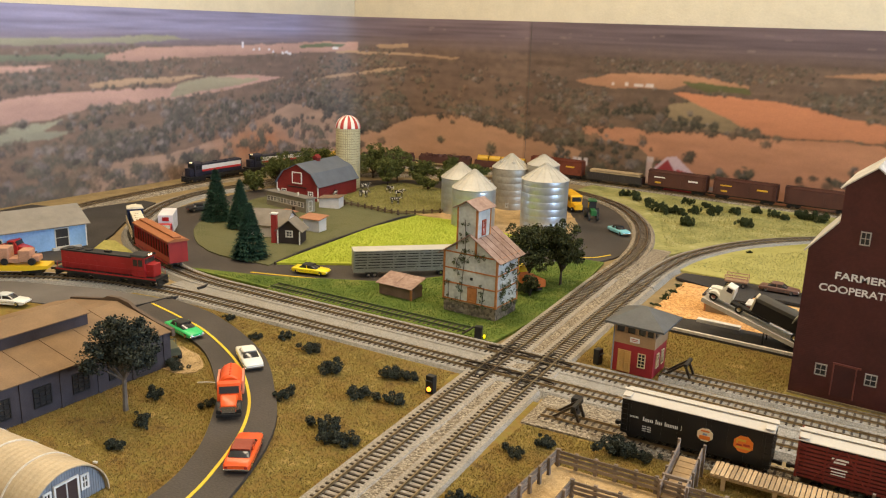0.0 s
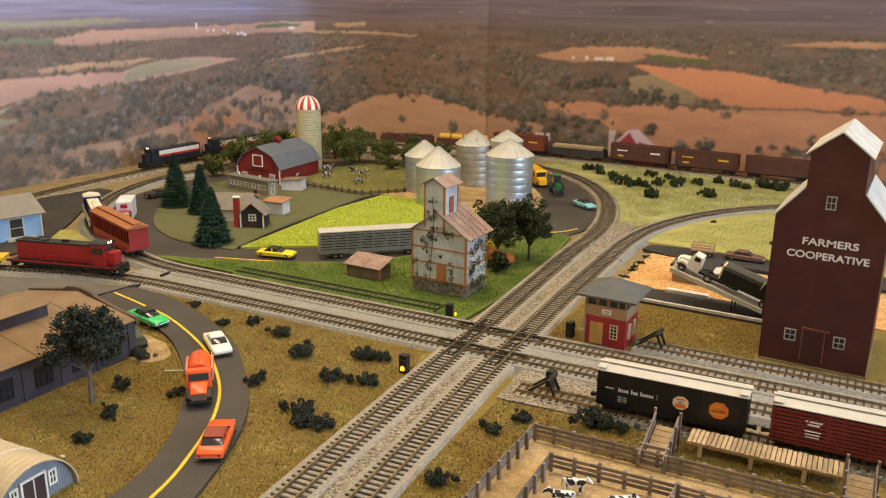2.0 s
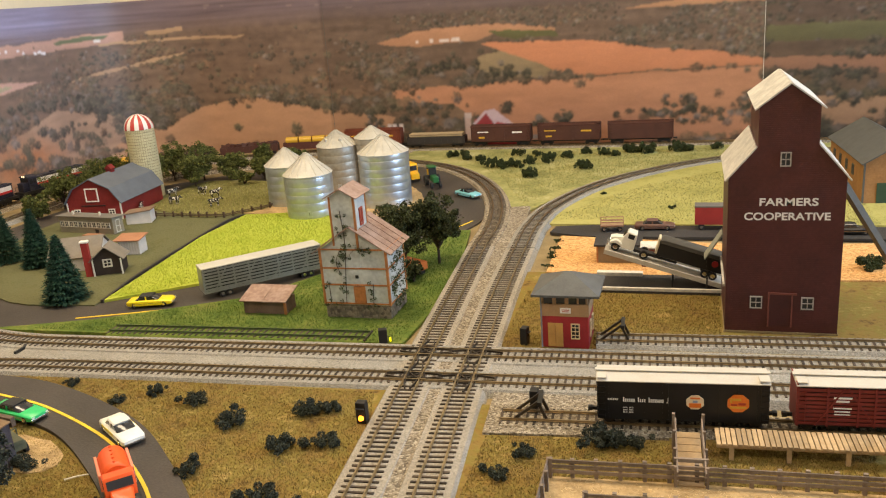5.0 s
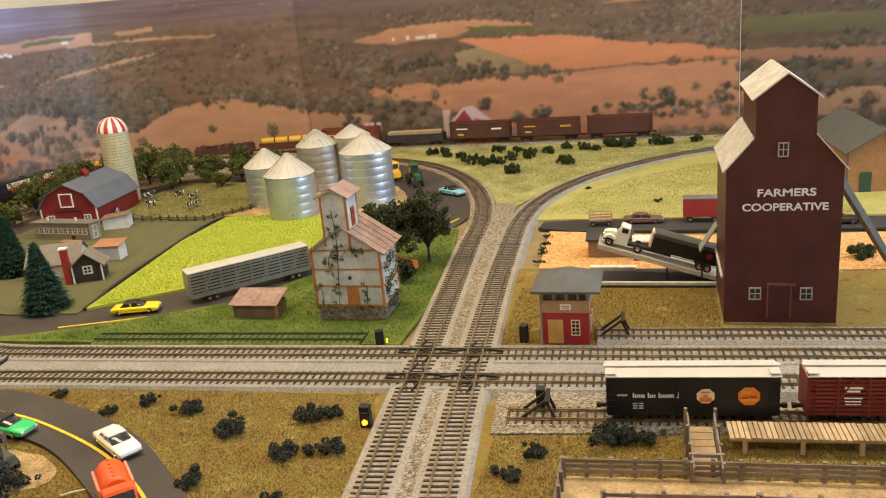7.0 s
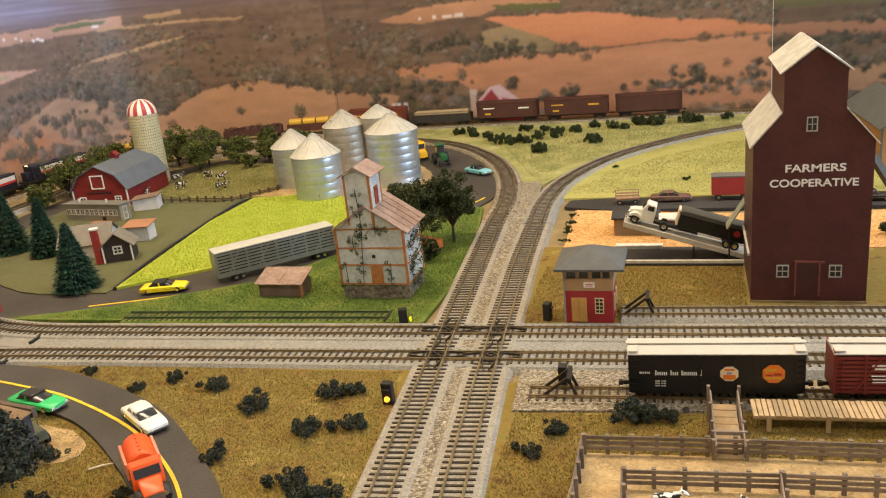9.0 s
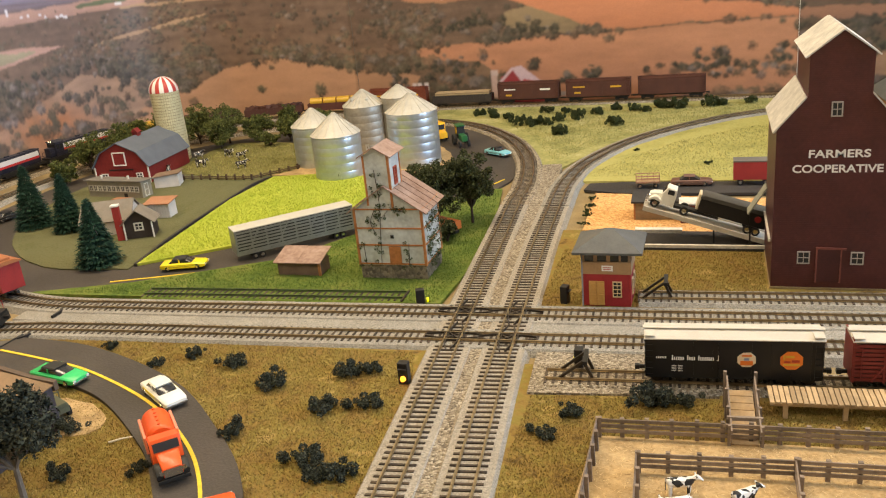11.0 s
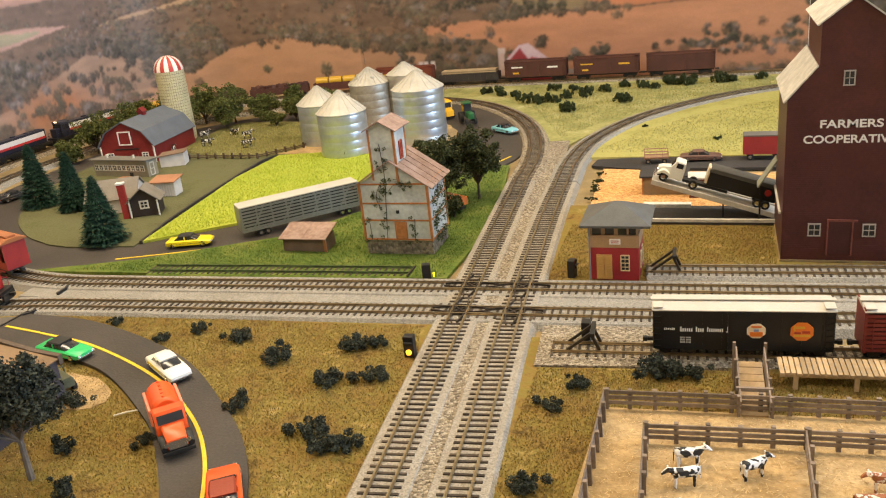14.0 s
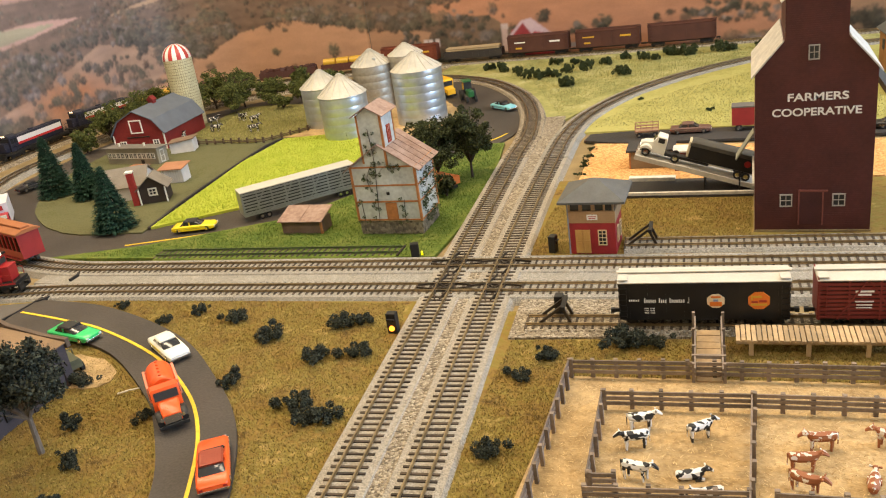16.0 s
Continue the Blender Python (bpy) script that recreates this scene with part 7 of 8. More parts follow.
def chute(x0, label):
    th = thing("loading_chute", pose(x0, -.143, -0.0052, 0, 0, 3), label, "cattle chute", "cattle chutes")
    L = 60
    sl = math.degrees(math.atan2(14, L))
    part("ramp_floor", bx(B(), -9.5, 9.5, 0, L, -1.4, 0, pose(0, 0, 1.5, sl, 0, 0)), PLANK, th, "sloping tan plank floor")
    for k in range(7):
        part("cleat", bx(B(), -9, 9, 5 + k * 8, 5.8 + k * 8, 0, 0.5, pose(0, 0, 1.5, sl, 0, 0)), PLANK, th)
    for s in (-1, 1):
        for r in range(3):
            part("side_board", bx(B(), s * 10.5 - 0.6, s * 10.5 + 0.6, -2, L, 3 + 4.6 * r, 6.4 + 4.6 * r, pose(0, 0, 1.5, sl, 0, 0)), WOOD, th)
        for k in range(4):
            y = k * (L - 2) / 3
            part("post", bx(B(), s * 11.8 - 1.2, s * 11.8 + 1.2, y - 1.4, y + 1.4, 0, 18 + y * 0.25), WOOD, th)
    part("cross_beam", bx(B(), -13, 13, 8, 10.5, 17, 20), WOOD, th)


chute(.2785, "weathered plank cattle chute up to the wagons")
chute(.4435, "second plank cattle chute up to the wagons")
dk = thing("loading_dock", pose(.298, -.0985, -0.0062, 0, 0, 3.2), "timber cattle dock of loose tan planks", "dock")
for k in range(32):
    part("plank", bx(B(), k * 4.2, k * 4.2 + 3.3, 0, 27, 13, 15, pose(0, 0.3 * ((k * 7) % 3 - 1), 0.15 * ((k * 5) % 3), 0, 0, 0.5 * ((k * 3) % 3 - 1))), PLANK, dk)
for x in (10, 54, 98, 128):
    part("leg", bx(B(), x, x + 3.6, 1, 4, 0, 13), PLANK, dk)
    part("leg", bx(B(), x, x + 3.6, 22, 25, 0, 13), PLANK, dk)
part("beam", bx(B(), 0, 133, 1.2, 3.8, 11, 13), PLANK, dk)


def blotch(name, a, b, thr, scale=260):
    """A two-coloured hide in patches."""
    m = bpy.data.materials.new(name)
    m.use_nodes = True
    nt = m.node_tree
    bs = nt.nodes["Principled BSDF"]
    bs.inputs["Roughness"].default_value = 0.6
    geo = nt.nodes.new("ShaderNodeNewGeometry")
    n = nt.nodes.new("ShaderNodeTexNoise")
    n.inputs["Scale"].default_value, n.inputs["Detail"].default_value = scale, 1
    nt.links.new(geo.outputs["Position"], n.inputs["Vector"])
    r = nt.nodes.new("ShaderNodeValToRGB")
    r.color_ramp.interpolation = "CONSTANT"
    r.color_ramp.elements[0].color, r.color_ramp.elements[1].color = (*a, 1), (*b, 1)
    r.color_ramp.elements[1].position = thr
    nt.links.new(n.outputs["Fac"], r.inputs["Fac"])
    nt.links.new(r.outputs["Color"], bs.inputs["Base Color"])
    return m


HIDE_BW = blotch("paint_black_white", (0.015, 0.014, 0.013), (0.72, 0.69, 0.64), 0.555)
HIDE_WB = blotch("paint_white_black", (0.015, 0.014, 0.013), (0.74, 0.71, 0.66), 0.49, 200)
HIDE_BR = blotch("paint_brown_white", (0.30, 0.10, 0.035), (0.70, 0.62, 0.52), 0.57)


def cow(x, y, rz, hide, label, lying=False, s=1.0, z=-0.005, group="toy cattle"):
    """A plain moulded toy in one mesh."""
    bm = B()
    lift = 0 if lying else 7.5
    secs = []
    for px, w, za, zb in ((-12, 1.5, 4, 8), (-10.5, 3.6, 1.2, 9), (-5, 4.2, 0.4, 8.6), (2, 4.2, 0.2, 8.4), (7, 3.6, 1.0, 9), (9.5, 2.2, 3.5, 9)):
        zc, h = (za + zb) / 2 + lift, (zb - za) / 2
        secs.append([(px, w * math.cos(a), zc + h * math.sin(a)) for a in (k * math.pi / 4 for k in range(8))])
    loft(bm, secs)
    loft(bm, [[(px, dw * math.cos(a), zc + lift + h * math.sin(a)) for a in (k * math.pi / 3 for k in range(6))] for px, zc, dw, h in ((8, 6.5, 1.8, 2.4), (12, 8.4, 2.2, 2.2), (14, 7.4, 1.9, 1.9), (17, 5.2, 1.2, 1.2))])
    for sy in (-1, 1):
        bx(bm, 11, 12, sy * 2 - (0 if sy > 0 else 2.4), sy * 2 + (2.4 if sy > 0 else 0), 8.6 + lift, 10 + lift)
    if not lying:
        for lx in (-8.5, 6):
            for sy in (-2.4, 2.4):
                cyl(bm, 1.0, 1.5, 0, 10, 7, pose(lx + sy * 0.4, sy, 0))
        cyl(bm, 0.4, 0.5, 5, 16, 5, pose(-12.6, 0, 0))
    else:
        for sy in (-4, 4):
            bx(bm, 2, 9, sy - 1, sy + 1, 0, 2.2)
    bmesh.ops.transform(bm, matrix=Matrix.Scale(s, 4), verts=bm.verts[:])
    ob = part("toy_cow", bm, hide, None, smooth=True)
    ob.matrix_basis = pose(x, y, z, 0, 0, rz)
    return tagged(ob, label, "toy cow", group)


for x, y, rz, ly in ((.234, -.211, 15, 0), (.276, -.217, 35, 0), (.231, -.2345, 200, 0), (.237, -.269, -8, 0), (.272, -.264, 20, 1), (.283, -.281, 200, 1)):
    cow(x, y, rz, HIDE_WB, "black and white toy cow lying down" if ly else "black and white toy cow standing in the pen", bool(ly), 0.88)
for x, y, rz, ly in ((.354, -.22, 190, 0), (.343, -.244, 10, 0), (.343, -.266, -20, 0), (.383, -.255, 80, 1), (.397, -.211, 175, 0), (.45, -.24, 30, 0)):
    cow(x, y, rz, HIDE_BR, "brown toy cow with a white face in the pen", bool(ly), 0.88)
for x, y, rz in ((-.749, .728, 10), (-.80, .80, 60), (-.735, .812, -20), (-.645, .712, 40), (-.69, .79, 60), (-.79, .672, 120)):
    cow(x, y, rz, HIDE_BW, "black and white toy cow in the pasture", z=-0.0036)
DARKW = mat("rail_wood", (0.09, 0.06, 0.04), 0.9, vary=0.3)
for a, b in (((-.73, .632), (-.67, .63)), ((-.67, .63), (-.575, .625)), ((-.575, .625), (-.515, .70)), ((-.515, .70), (-.525, .82))):
    fence(a, b, "dark split-rail pasture fence", h=10, rails=2, z=-4, group="pasture fence", mt=DARKW)


# ---------------------------------------------------------------- buildings at the edges
def blue_depot():
    th = thing("depot", pose(-.955, .092, -0.0055, 0, 0, -104), "pale blue depot with a shallow grey roof", "depot")
    blue = siding_mat("depot_blue", (0.27, 0.47, 0.76), 0.004, (0.34, 0.55, 0.84))
    L, D, h, pk = 220, 100, 44, 66
    bm = B()
    prism(bm, [(0, 0), (0, h), (-D / 2, pk), (-D, h), (-D, 0)], 0, L)
    bmesh.ops.transform(bm, matrix=pose(0, 0, 0, 0, 0, -90), verts=bm.verts[:])
    part("wall", bm, blue, th)
    for s in (0, 1):
        bm = B()
        if s == 0:
            gable_slab(bm, 8, h - 3.5, -D / 2, pk + 0.4, -6, L + 6, 1.6)
        else:
            gable_slab(bm, -D - 8, h - 3.5, -D / 2, pk + 0.4, -6, L + 6, 1.6)
        bmesh.ops.transform(bm, matrix=pose(0, 0, 0, 0, 0, -90), verts=bm.verts[:])
        part("roof", bm, mat("depot_roof", (0.22, 0.20, 0.17), 0.8, vary=0.15), th, "grey shingled roof")
    # the openings are on the long side that faces the asphalt lot
    east = pose(0.072, D * MM, 0, 0, 0, 180)
    wn = window(th, 18, 42, 4, 38, -0.2, M["old_white"], m=east, cols=1, rows=2, w=1.6)
    part("shutter", bx(B(), 20, 40, -1.2, -0.6, 6, 36), M["asphalt_dark"], wn, "dark open freight doorway")
    part("platform", bx(B(), 12, 60, -8, -0.2, 0, 4), M["concrete"], th, m=east)
    window(th, -88, -66, 8, 32, -0.2, M["old_white"], m=east, w=1.6)
    part("corner_board", bx(B(), -0.8, 1.2, D - 1.2, D + 0.8, 0, h - 1), M["white_paint"], th)


blue_depot()


def dark_warehouse():
    th = thing("warehouse", pose(-.31, -.20, -0.0065), "dark brick warehouse with a brown felt roof", "warehouse")
    brick = mat("warehouse_brick", (0.055, 0.045, 0.05), 0.85, size=60, vary=0.3)
    roofm = mat("warehouse_roof", (0.215, 0.135, 0.07), 0.85, size=25, vary=0.25)
    W, L, h = 190, 330, 43
    part("wall", prism(B(), [(0, 0), (0, h), (-W / 2, h + 16), (-W, h), (-W, 0)], -L, 0), brick, th)
    for s in (0, 1):
        for k in range(8):
            y0 = -L + k * L / 8
            part("roof_sheet", gable_slab(B(), 3 if s == 0 else -W - 3, h - 0.5, -W / 2, h + 16.4 + 0.2 * (k % 2), y0 + 0.4, y0 + L / 8 - 0.4, 1.2), roofm, th, "brown felt roof sheet")
    for k in range(7):
        y = -L + 25 + k * 44
        window(th, y, y + 20, 10, 32, 0, M["black"], m=pose(0.0003, 0, 0, 0, 0, 90), cols=3, rows=4, w=1.2)
        part("pilaster", bx(B(), -0.5, 1.4, y + 30, y + 34, 0, h - 1), brick, th)
    bm = prism(B(), [(3, h - 6), (3, h + 3), (-24, h + 6), (-W / 2 + 30, h + 15), (-W / 2 + 20, h + 20), (-W / 2, h + 22), (-W / 2 - 20, h + 20), (-W / 2 - 30, h + 15), (-W - 3, h + 3), (-W - 3, h - 6)], 0.2, 5)
    part("parapet", bm, mat("parapet_brown", (0.11, 0.075, 0.05), 0.85, vary=0.25), th, "stepped curved parapet")
    mo = part("roof_monitor", prism(B(), [(-W / 2 + 30, h + 8), (-W / 2 + 30, h + 26), (-W / 2, h + 33), (-W / 2 - 30, h + 26), (-W / 2 - 30, h + 8)], -L, -62), brick, th, "raised roof monitor")
    for s in (1, -1):
        part("monitor_roof", gable_slab(B(), -W / 2 + s * 33, h + 25.6, -W / 2, h + 33.4, -L - 2, -59, 1.2), roofm, mo)


dark_warehouse()


def quonset():
    th = thing("quonset_hut", pose(-.132, -.452, -0.0065, 0, 0, 4), "tan ribbed quonset hut with a grey end wall", "hut")
    R, L = 40, 210
    tan = mat("quonset_tan", (0.50, 0.40, 0.26), 0.6, 0.1, size=40, vary=0.18)
    bm = B()
    secs = []
    for k in range(64):
        x = -L * k / 63
        r = R + (0.45 if k % 2 else 0)
        secs.append([(x, r * math.cos(a), r * math.sin(a) * 0.95) for a in (math.pi * i / 24 for i in range(25))] + [(x, (r - 1.2) * math.cos(a), (r - 1.2) * math.sin(a) * 0.95) for a in (math.pi * (24 - i) / 24 for i in range(25))])
    loft(bm, secs)
    part("shell", bm, tan, th, "ribbed tan arched shell")
    for k in range(4):
        part("hoop", loft(B(), [[(x, (R + 0.9) * math.cos(a), (R + 0.9) * 0.95 * math.sin(a)) for a in (math.pi * i / 24 for i in range(25))] + [(x, (R - 0.6) * math.cos(a), (R - 0.6) * 0.95 * math.sin(a)) for a in (math.pi * (24 - i) / 24 for i in range(25))] for x in (-38 - k * 44, -36 - k * 44)]), M["old_white"], th)
    grey = mat("quonset_end", (0.30, 0.32, 0.35), 0.5, 0.3, vary=0.15)
    bm = B()
    prism(bm, [((R - 1.3) * math.cos(math.pi * i / 20), (R - 1.3) * 0.95 * math.sin(math.pi * i / 20)) for i in range(21)], -1.5, 0, m=pose(0, 0, 0, 0, 0, 90))
    bmesh.ops.transform(bm, matrix=Matrix.Translation((-0.0065, 0, 0)), verts=bm.verts[:])
    en = part("end_wall", bm, grey, th, "grey corrugated end wall")
    for k in range(30):
        y = -36 + k * 2.45
        hh = 0.95 * math.sqrt(max(0, (R - 2) ** 2 - y * y))
        if hh > 3:
            part("rib", bx(B(), -5, -4.6, y - 0.5, y + 0.5, 0, hh), grey, en)
    mm = pose(-0.0045, 0, 0, 0, 0, 90)
    d = part("door", bx(B(), -11, 11, -1.4, -0.1, 0, 25), mat("hut_door", (0.06, 0.035, 0.03), 0.7), th, "dark double door", m=mm)
    part("door_frame", frame_bars(B(), -12, 12, 0, 26.5, -0.2, 1.8, 1.8, 2, 1), M["white_paint"], d)
    window(th, 14, 22, 10, 24, -0.1, M["white_paint"], m=mm, w=1.8)
    window(th, -22, -14, 10, 24, -0.1, M["white_paint"], m=mm, w=1.8)


quonset()


def ochre_warehouse():
    th = thing("feed_mill", pose(.545, .73, -0.0065, 0, 0, 4), "ochre wooden feed mill with a dark gabled roof", "mill")
    ochre = siding_mat("ochre", (0.30, 0.14, 0.045), 0.004, (0.38, 0.19, 0.07), 0.7)
    dk2 = mat("mill_roof", (0.09, 0.09, 0.085), 0.8)
    W, L, h, pk = 110, 240, 68, 100
    bm = prism(B(), [(0, 0), (0, h), (W / 2, pk), (W, h), (W, 0)], 0, L)
    part("wall", bm, ochre, th)
    for s, x in ((0, -5), (1, W + 5)):
        part("roof", gable_slab(B(), x, h - 3, W / 2, pk + 0.5, -6, L + 6, 1.8), dk2, th, "dark gabled roof")
    part("door", bx(B(), 20, 38, -1.2, -0.1, 0, 34), mat("mill_door", (0.03, 0.06, 0.03), 0.7), th, "dark green plank door")
    for k in range(4):
        window(th, 30 + k * 45, 42 + k * 45, 34, 52, 0, dk2, m=pose(-0.0003, 0.0, 0, 0, 0, -90) @ pose(-0.24, 0, 0), w=1.6)
    for s in (0, W):
        part("corner_board", bx(B(), s - 1.4, s + 1.4, -1.2, 1.2, 0, h - 2), dk2, th)


ochre_warehouse()
t = thing("grain_chute", pose(.478, .33, .075, 0, 52, 38), "dark grain spout leaning off the elevator", "chute")
part("spout", bx(B(), -95, 95, -4, 4, -4, 4), mat("spout_grey", (0.11, 0.10, 0.085), 0.7), t)

# ---------------------------------------------------------------- trees, bushes, grass


def tube(bm, a, b, r0, r1, seg=7):
    a, b = Vector(a), Vector(b)
    q = (b - a).to_track_quat("Z", "Y").to_matrix()
    loft(bm, [[tuple(p + q @ Vector((r * math.cos(t), r * math.sin(t), 0))) for t in (2 * math.pi * i / seg for i in range(seg))] for p, r in ((a, r0), (b, r1))])


def tree(x, y, h, spread, leaves, bark, label, seed, n=2600, size=1.6, low=0.3, z=-0.006, lobes=16, trunk=2.4):
    """A tapered trunk with forked limbs and a crown of loose leaf clumps."""
    rnd = random.Random(seed)
    th = thing("tree", pose(x, y, z, 0, 0, rnd.uniform(0, 360)), label, "tree", "layout trees")
    bm = B()
    fork = h * low
    tube(bm, (0, 0, -1), (0.8, 0.4, fork), trunk, trunk * 0.7)
    cs = []
    for k in range(lobes):
        a = 2 * math.pi * (k * 0.618 + rnd.uniform(-0.08, 0.08))
        rad = spread * rnd.uniform(0.15, 0.75)
        zz = fork + (h - fork) * rnd.uniform(0.25, 0.86)
        rad *= 1.0 - 0.45 * max(0, (zz - h * 0.7) / (h * 0.3))
        c = (rad * math.cos(a), rad * math.sin(a), zz)
        mid = (c[0] * 0.45, c[1] * 0.45, fork + (zz - fork) * 0.5)
        tube(bm, (0.8, 0.4, fork - 1), mid, trunk * 0.5, trunk * 0.3, 5)
        tube(bm, mid, c, trunk * 0.3, 0.3, 5)
        cs.append((*c, spread * rnd.uniform(0.16, 0.44)))
    part("trunk", bm, bark, th)
    sub = []
    for c in cs:
        for _ in range(6):
            d = Vector((rnd.gauss(0, 1), rnd.gauss(0, 1), rnd.gauss(0, 0.7))).normalized() * c[3] * rnd.uniform(0.55, 1.15)
            sub.append((c[0] + d.x, c[1] + d.y, c[2] + d.z, c[3] * rnd.uniform(0.2, 0.46)))
    part("crown", leaf_cloud(leaf_cloud(B(), sub, int(n * 0.7), size, rnd, 0.85), cs, int(n * 0.3), size, rnd, 0.8), M[leaves], th)
    return th


tree(-.252, -.308, 116, 46, "leaf_blue", M["bark"], "dark blue-green tree with a pale forked trunk", 1, n=13000, size=1.5, low=0.30, lobes=17, trunk=3)
tree(-.118, .35, 98, 44, "leaf_dark", M["bark_dark"], "dense dark green tree behind the grain house", 2, n=12000, size=1.6, low=0.25, lobes=22)
tree(-.078, .385, 104, 40, "leaf_dark", M["bark_dark"], "tall dark green tree beside the grain house", 3, n=12000, size=1.6, low=0.22, lobes=22)
tree(-.092, .305, 30, 20, "leaf_dark", M["bark_dark"], "low dark green shrub beside the grain house", 4, n=2500, size=2, low=0.1, lobes=10)
tree(-.245, .62, 30, 16, "leaf_scrub", M["bark_dark"], "small green sapling beside the crop field", 5, n=900, low=0.2, lobes=8)
rnd = random.Random(12)
back_trees = [(-1.0, .70, 62, 34), (-.955, .76, 74, 40), (-.985, .85, 66, 36), (-.91, .87, 80, 40), (-.90, .96, 70, 36), (-.82, .96, 72, 38), (-.80, .89, 56, 30), (-.745, .965, 56, 28),
              (-.70, 1.04, 58, 26), (-.665, .965, 44, 20), (-.62, 1.02, 50, 24), (-.575, .95, 34, 18), (-.54, .90, 26, 16), (-.59, .90, 28, 16), (-.68, .90, 30, 18), (-1.0, .62, 40, 24)]
for k, (x, y, h, sp) in enumerate([(x, y, h * 1.22, sp * 1.42) for x, y, h, sp in back_trees]):
    tree(x, y, h, sp, "leaf_green", M["bark_dark"], "leafy mid-green tree behind the farm" if h > 45 else "low green shrub along the pasture", 20 + k, n=8500 if h > 45 else 3500, size=1.7, low=0.14, lobes=18 if h > 45 else 10)


def pine(x, y, h, r, label, seed):
    rnd = random.Random(seed)
    th = thing("conifer", pose(x, y, -0.0048), label, "conifer", "farmyard conifers")
    part("trunk", cyl(B(), 3, 1, 0, h * 0.6, 8), M["bark_dark"], th)
    bm = B()
    for _ in range(7500):
        t = rnd.random() ** 0.62
        z = h - t * (h - 4)
        tier = 0.86 + 0.14 * math.sin(z * 0.9)
        rr = (r * t * tier + 1.0) * rnd.uniform(0.45, 0.95)
        a = rnd.uniform(0, 2 * math.pi)
        p = Vector((rr * math.cos(a), rr * math.sin(a), z - rr * 0.12))
        out = Vector((math.cos(a), math.sin(a), -0.35 + rnd.uniform(-0.3, 0.5))).normalized()
        sd = Vector((-math.sin(a), math.cos(a), rnd.uniform(-0.4, 0.4))) * rnd.uniform(0.9, 1.7)
        ln = rnd.uniform(4.0, 7.5)
        bm.faces.new([bm.verts.new(q * MM) for q in (p - sd, p + sd, p + out * ln)])
    part("crown", bm, M["needle"], th)


pine(-.578, .192, 97, 38, "dark blue-green conifer in front of the farmhouse", 1)
pine(-.835, .352, 106, 38, "tall dark conifer at the farmyard edge", 2)
pine(-.749, .335, 97, 31, "slim dark conifer at the farmyard edge", 3)


def bush_mesh(seed, leaves, r):
    rnd = random.Random(seed)
    cs = [(rnd.gauss(0, r * 0.55), rnd.gauss(0, r * 0.45), r * rnd.uniform(0.25, 0.75), r * rnd.uniform(0.2, 0.42)) for _ in range(15)]
    bm = leaf_cloud(B(), cs, 2600, r * 0.072, rnd, 0.9)
    me = bpy.data.meshes.new("bush")
    bm.to_mesh(me)
    bm.free()
    me.materials.append(M[leaves])
    return me


front = [bush_mesh(k, "leaf_blue", 11) for k in range(5)]
scrub = [bush_mesh(10 + k, "leaf_scrub", 11) for k in range(4)]
rnd = random.Random(8)


def bush(x, y, s, meshes, label, group):
    ob = new("bush", meshes[rnd.randrange(len(meshes))])
    ob.matrix_basis = pose(x, y, -0.0068, 0, 0, rnd.uniform(0, 360)) @ Matrix.Diagonal((s, s, s * rnd.uniform(0.85, 1.1) * (1.45 if group == "scrub bushes" else 1.0), 1))
    tagged(ob, label, "bush", group)


for x, y, s in ((-.372, -.050, .75), (-.292, -.078, .8), (-.263, -.053, .9), (-.207, -.073, 1.05), (-.15, -.103, 1.25), (-.078, -.067, 1.25), (-.060, -.065, .9), (-.073, -.137, 1.15), (-.039, -.125, 1.15),
                (-.137, -.188, .95), (-.057, -.212, 1.15), (-.04, -.232, 1.0), (-.018, -.229, 1.25), (.126, -.149, .85), (.14, -.118, .9), (.207, -.092, 1.4), (.224, -.09, 1.1), (.127, -.252, 1.0), (-.253, -.267, .9), (-.21, -.317, .9), (-.19, -.364, .9), (-.302, -.207, 1.1), (-.19, -.25, .7)):
    bush(x, y, s, front, "dark grey-green lichen bush on dry turf", "bushes by the crossing")
for x, y, s in ((-.232, 1.145, 1.3), (-.192, 1.125, 1.2), (-.16, 1.10, 1.0), (-.117, 1.045, 1.5), (-.118, 1.18, 1.1), (-.068, 1.085, 1.2), (-.069, 1.17, 1.0), (-.04, 1.14, 1.1), (.007, 1.145, 1.3), (.042, 1.19, 1.2), (.085, 1.175, 1.3), (.11, 1.15, 1.0), (.137, 1.195, 1.3),
                (.184, 1.185, 1.5), (.246, 1.198, 1.5), (.27, 1.195, 1.2), (-.044, .945, 1.5), (.057, 1.015, 1.4), (.05, 1.06, 1.1), (-.03, 1.095, 1.2), (-.275, 1.18, 1.2), (-.145, 1.05, 1.3), (-.09, 1.05, 1.2), (.16, 1.195, 1.3), (.33, 1.21, 1.2)):
    bush(x, y, s, scrub, "dark green scrub bush on pale grass", "scrub bushes")
for x, y, s in ((.115, .29, .5), (.083, .42, .55), (.08, .44, .5), (.081, .46, .6), (.08, .50, .5), (.085, .38, .5), (.5, .40, 1.6), (.55, .37, 1.6), (.12, .8, .5), (.245, .7, .6)):
    bush(x, y, s, scrub, "small green weed clump", "weeds")

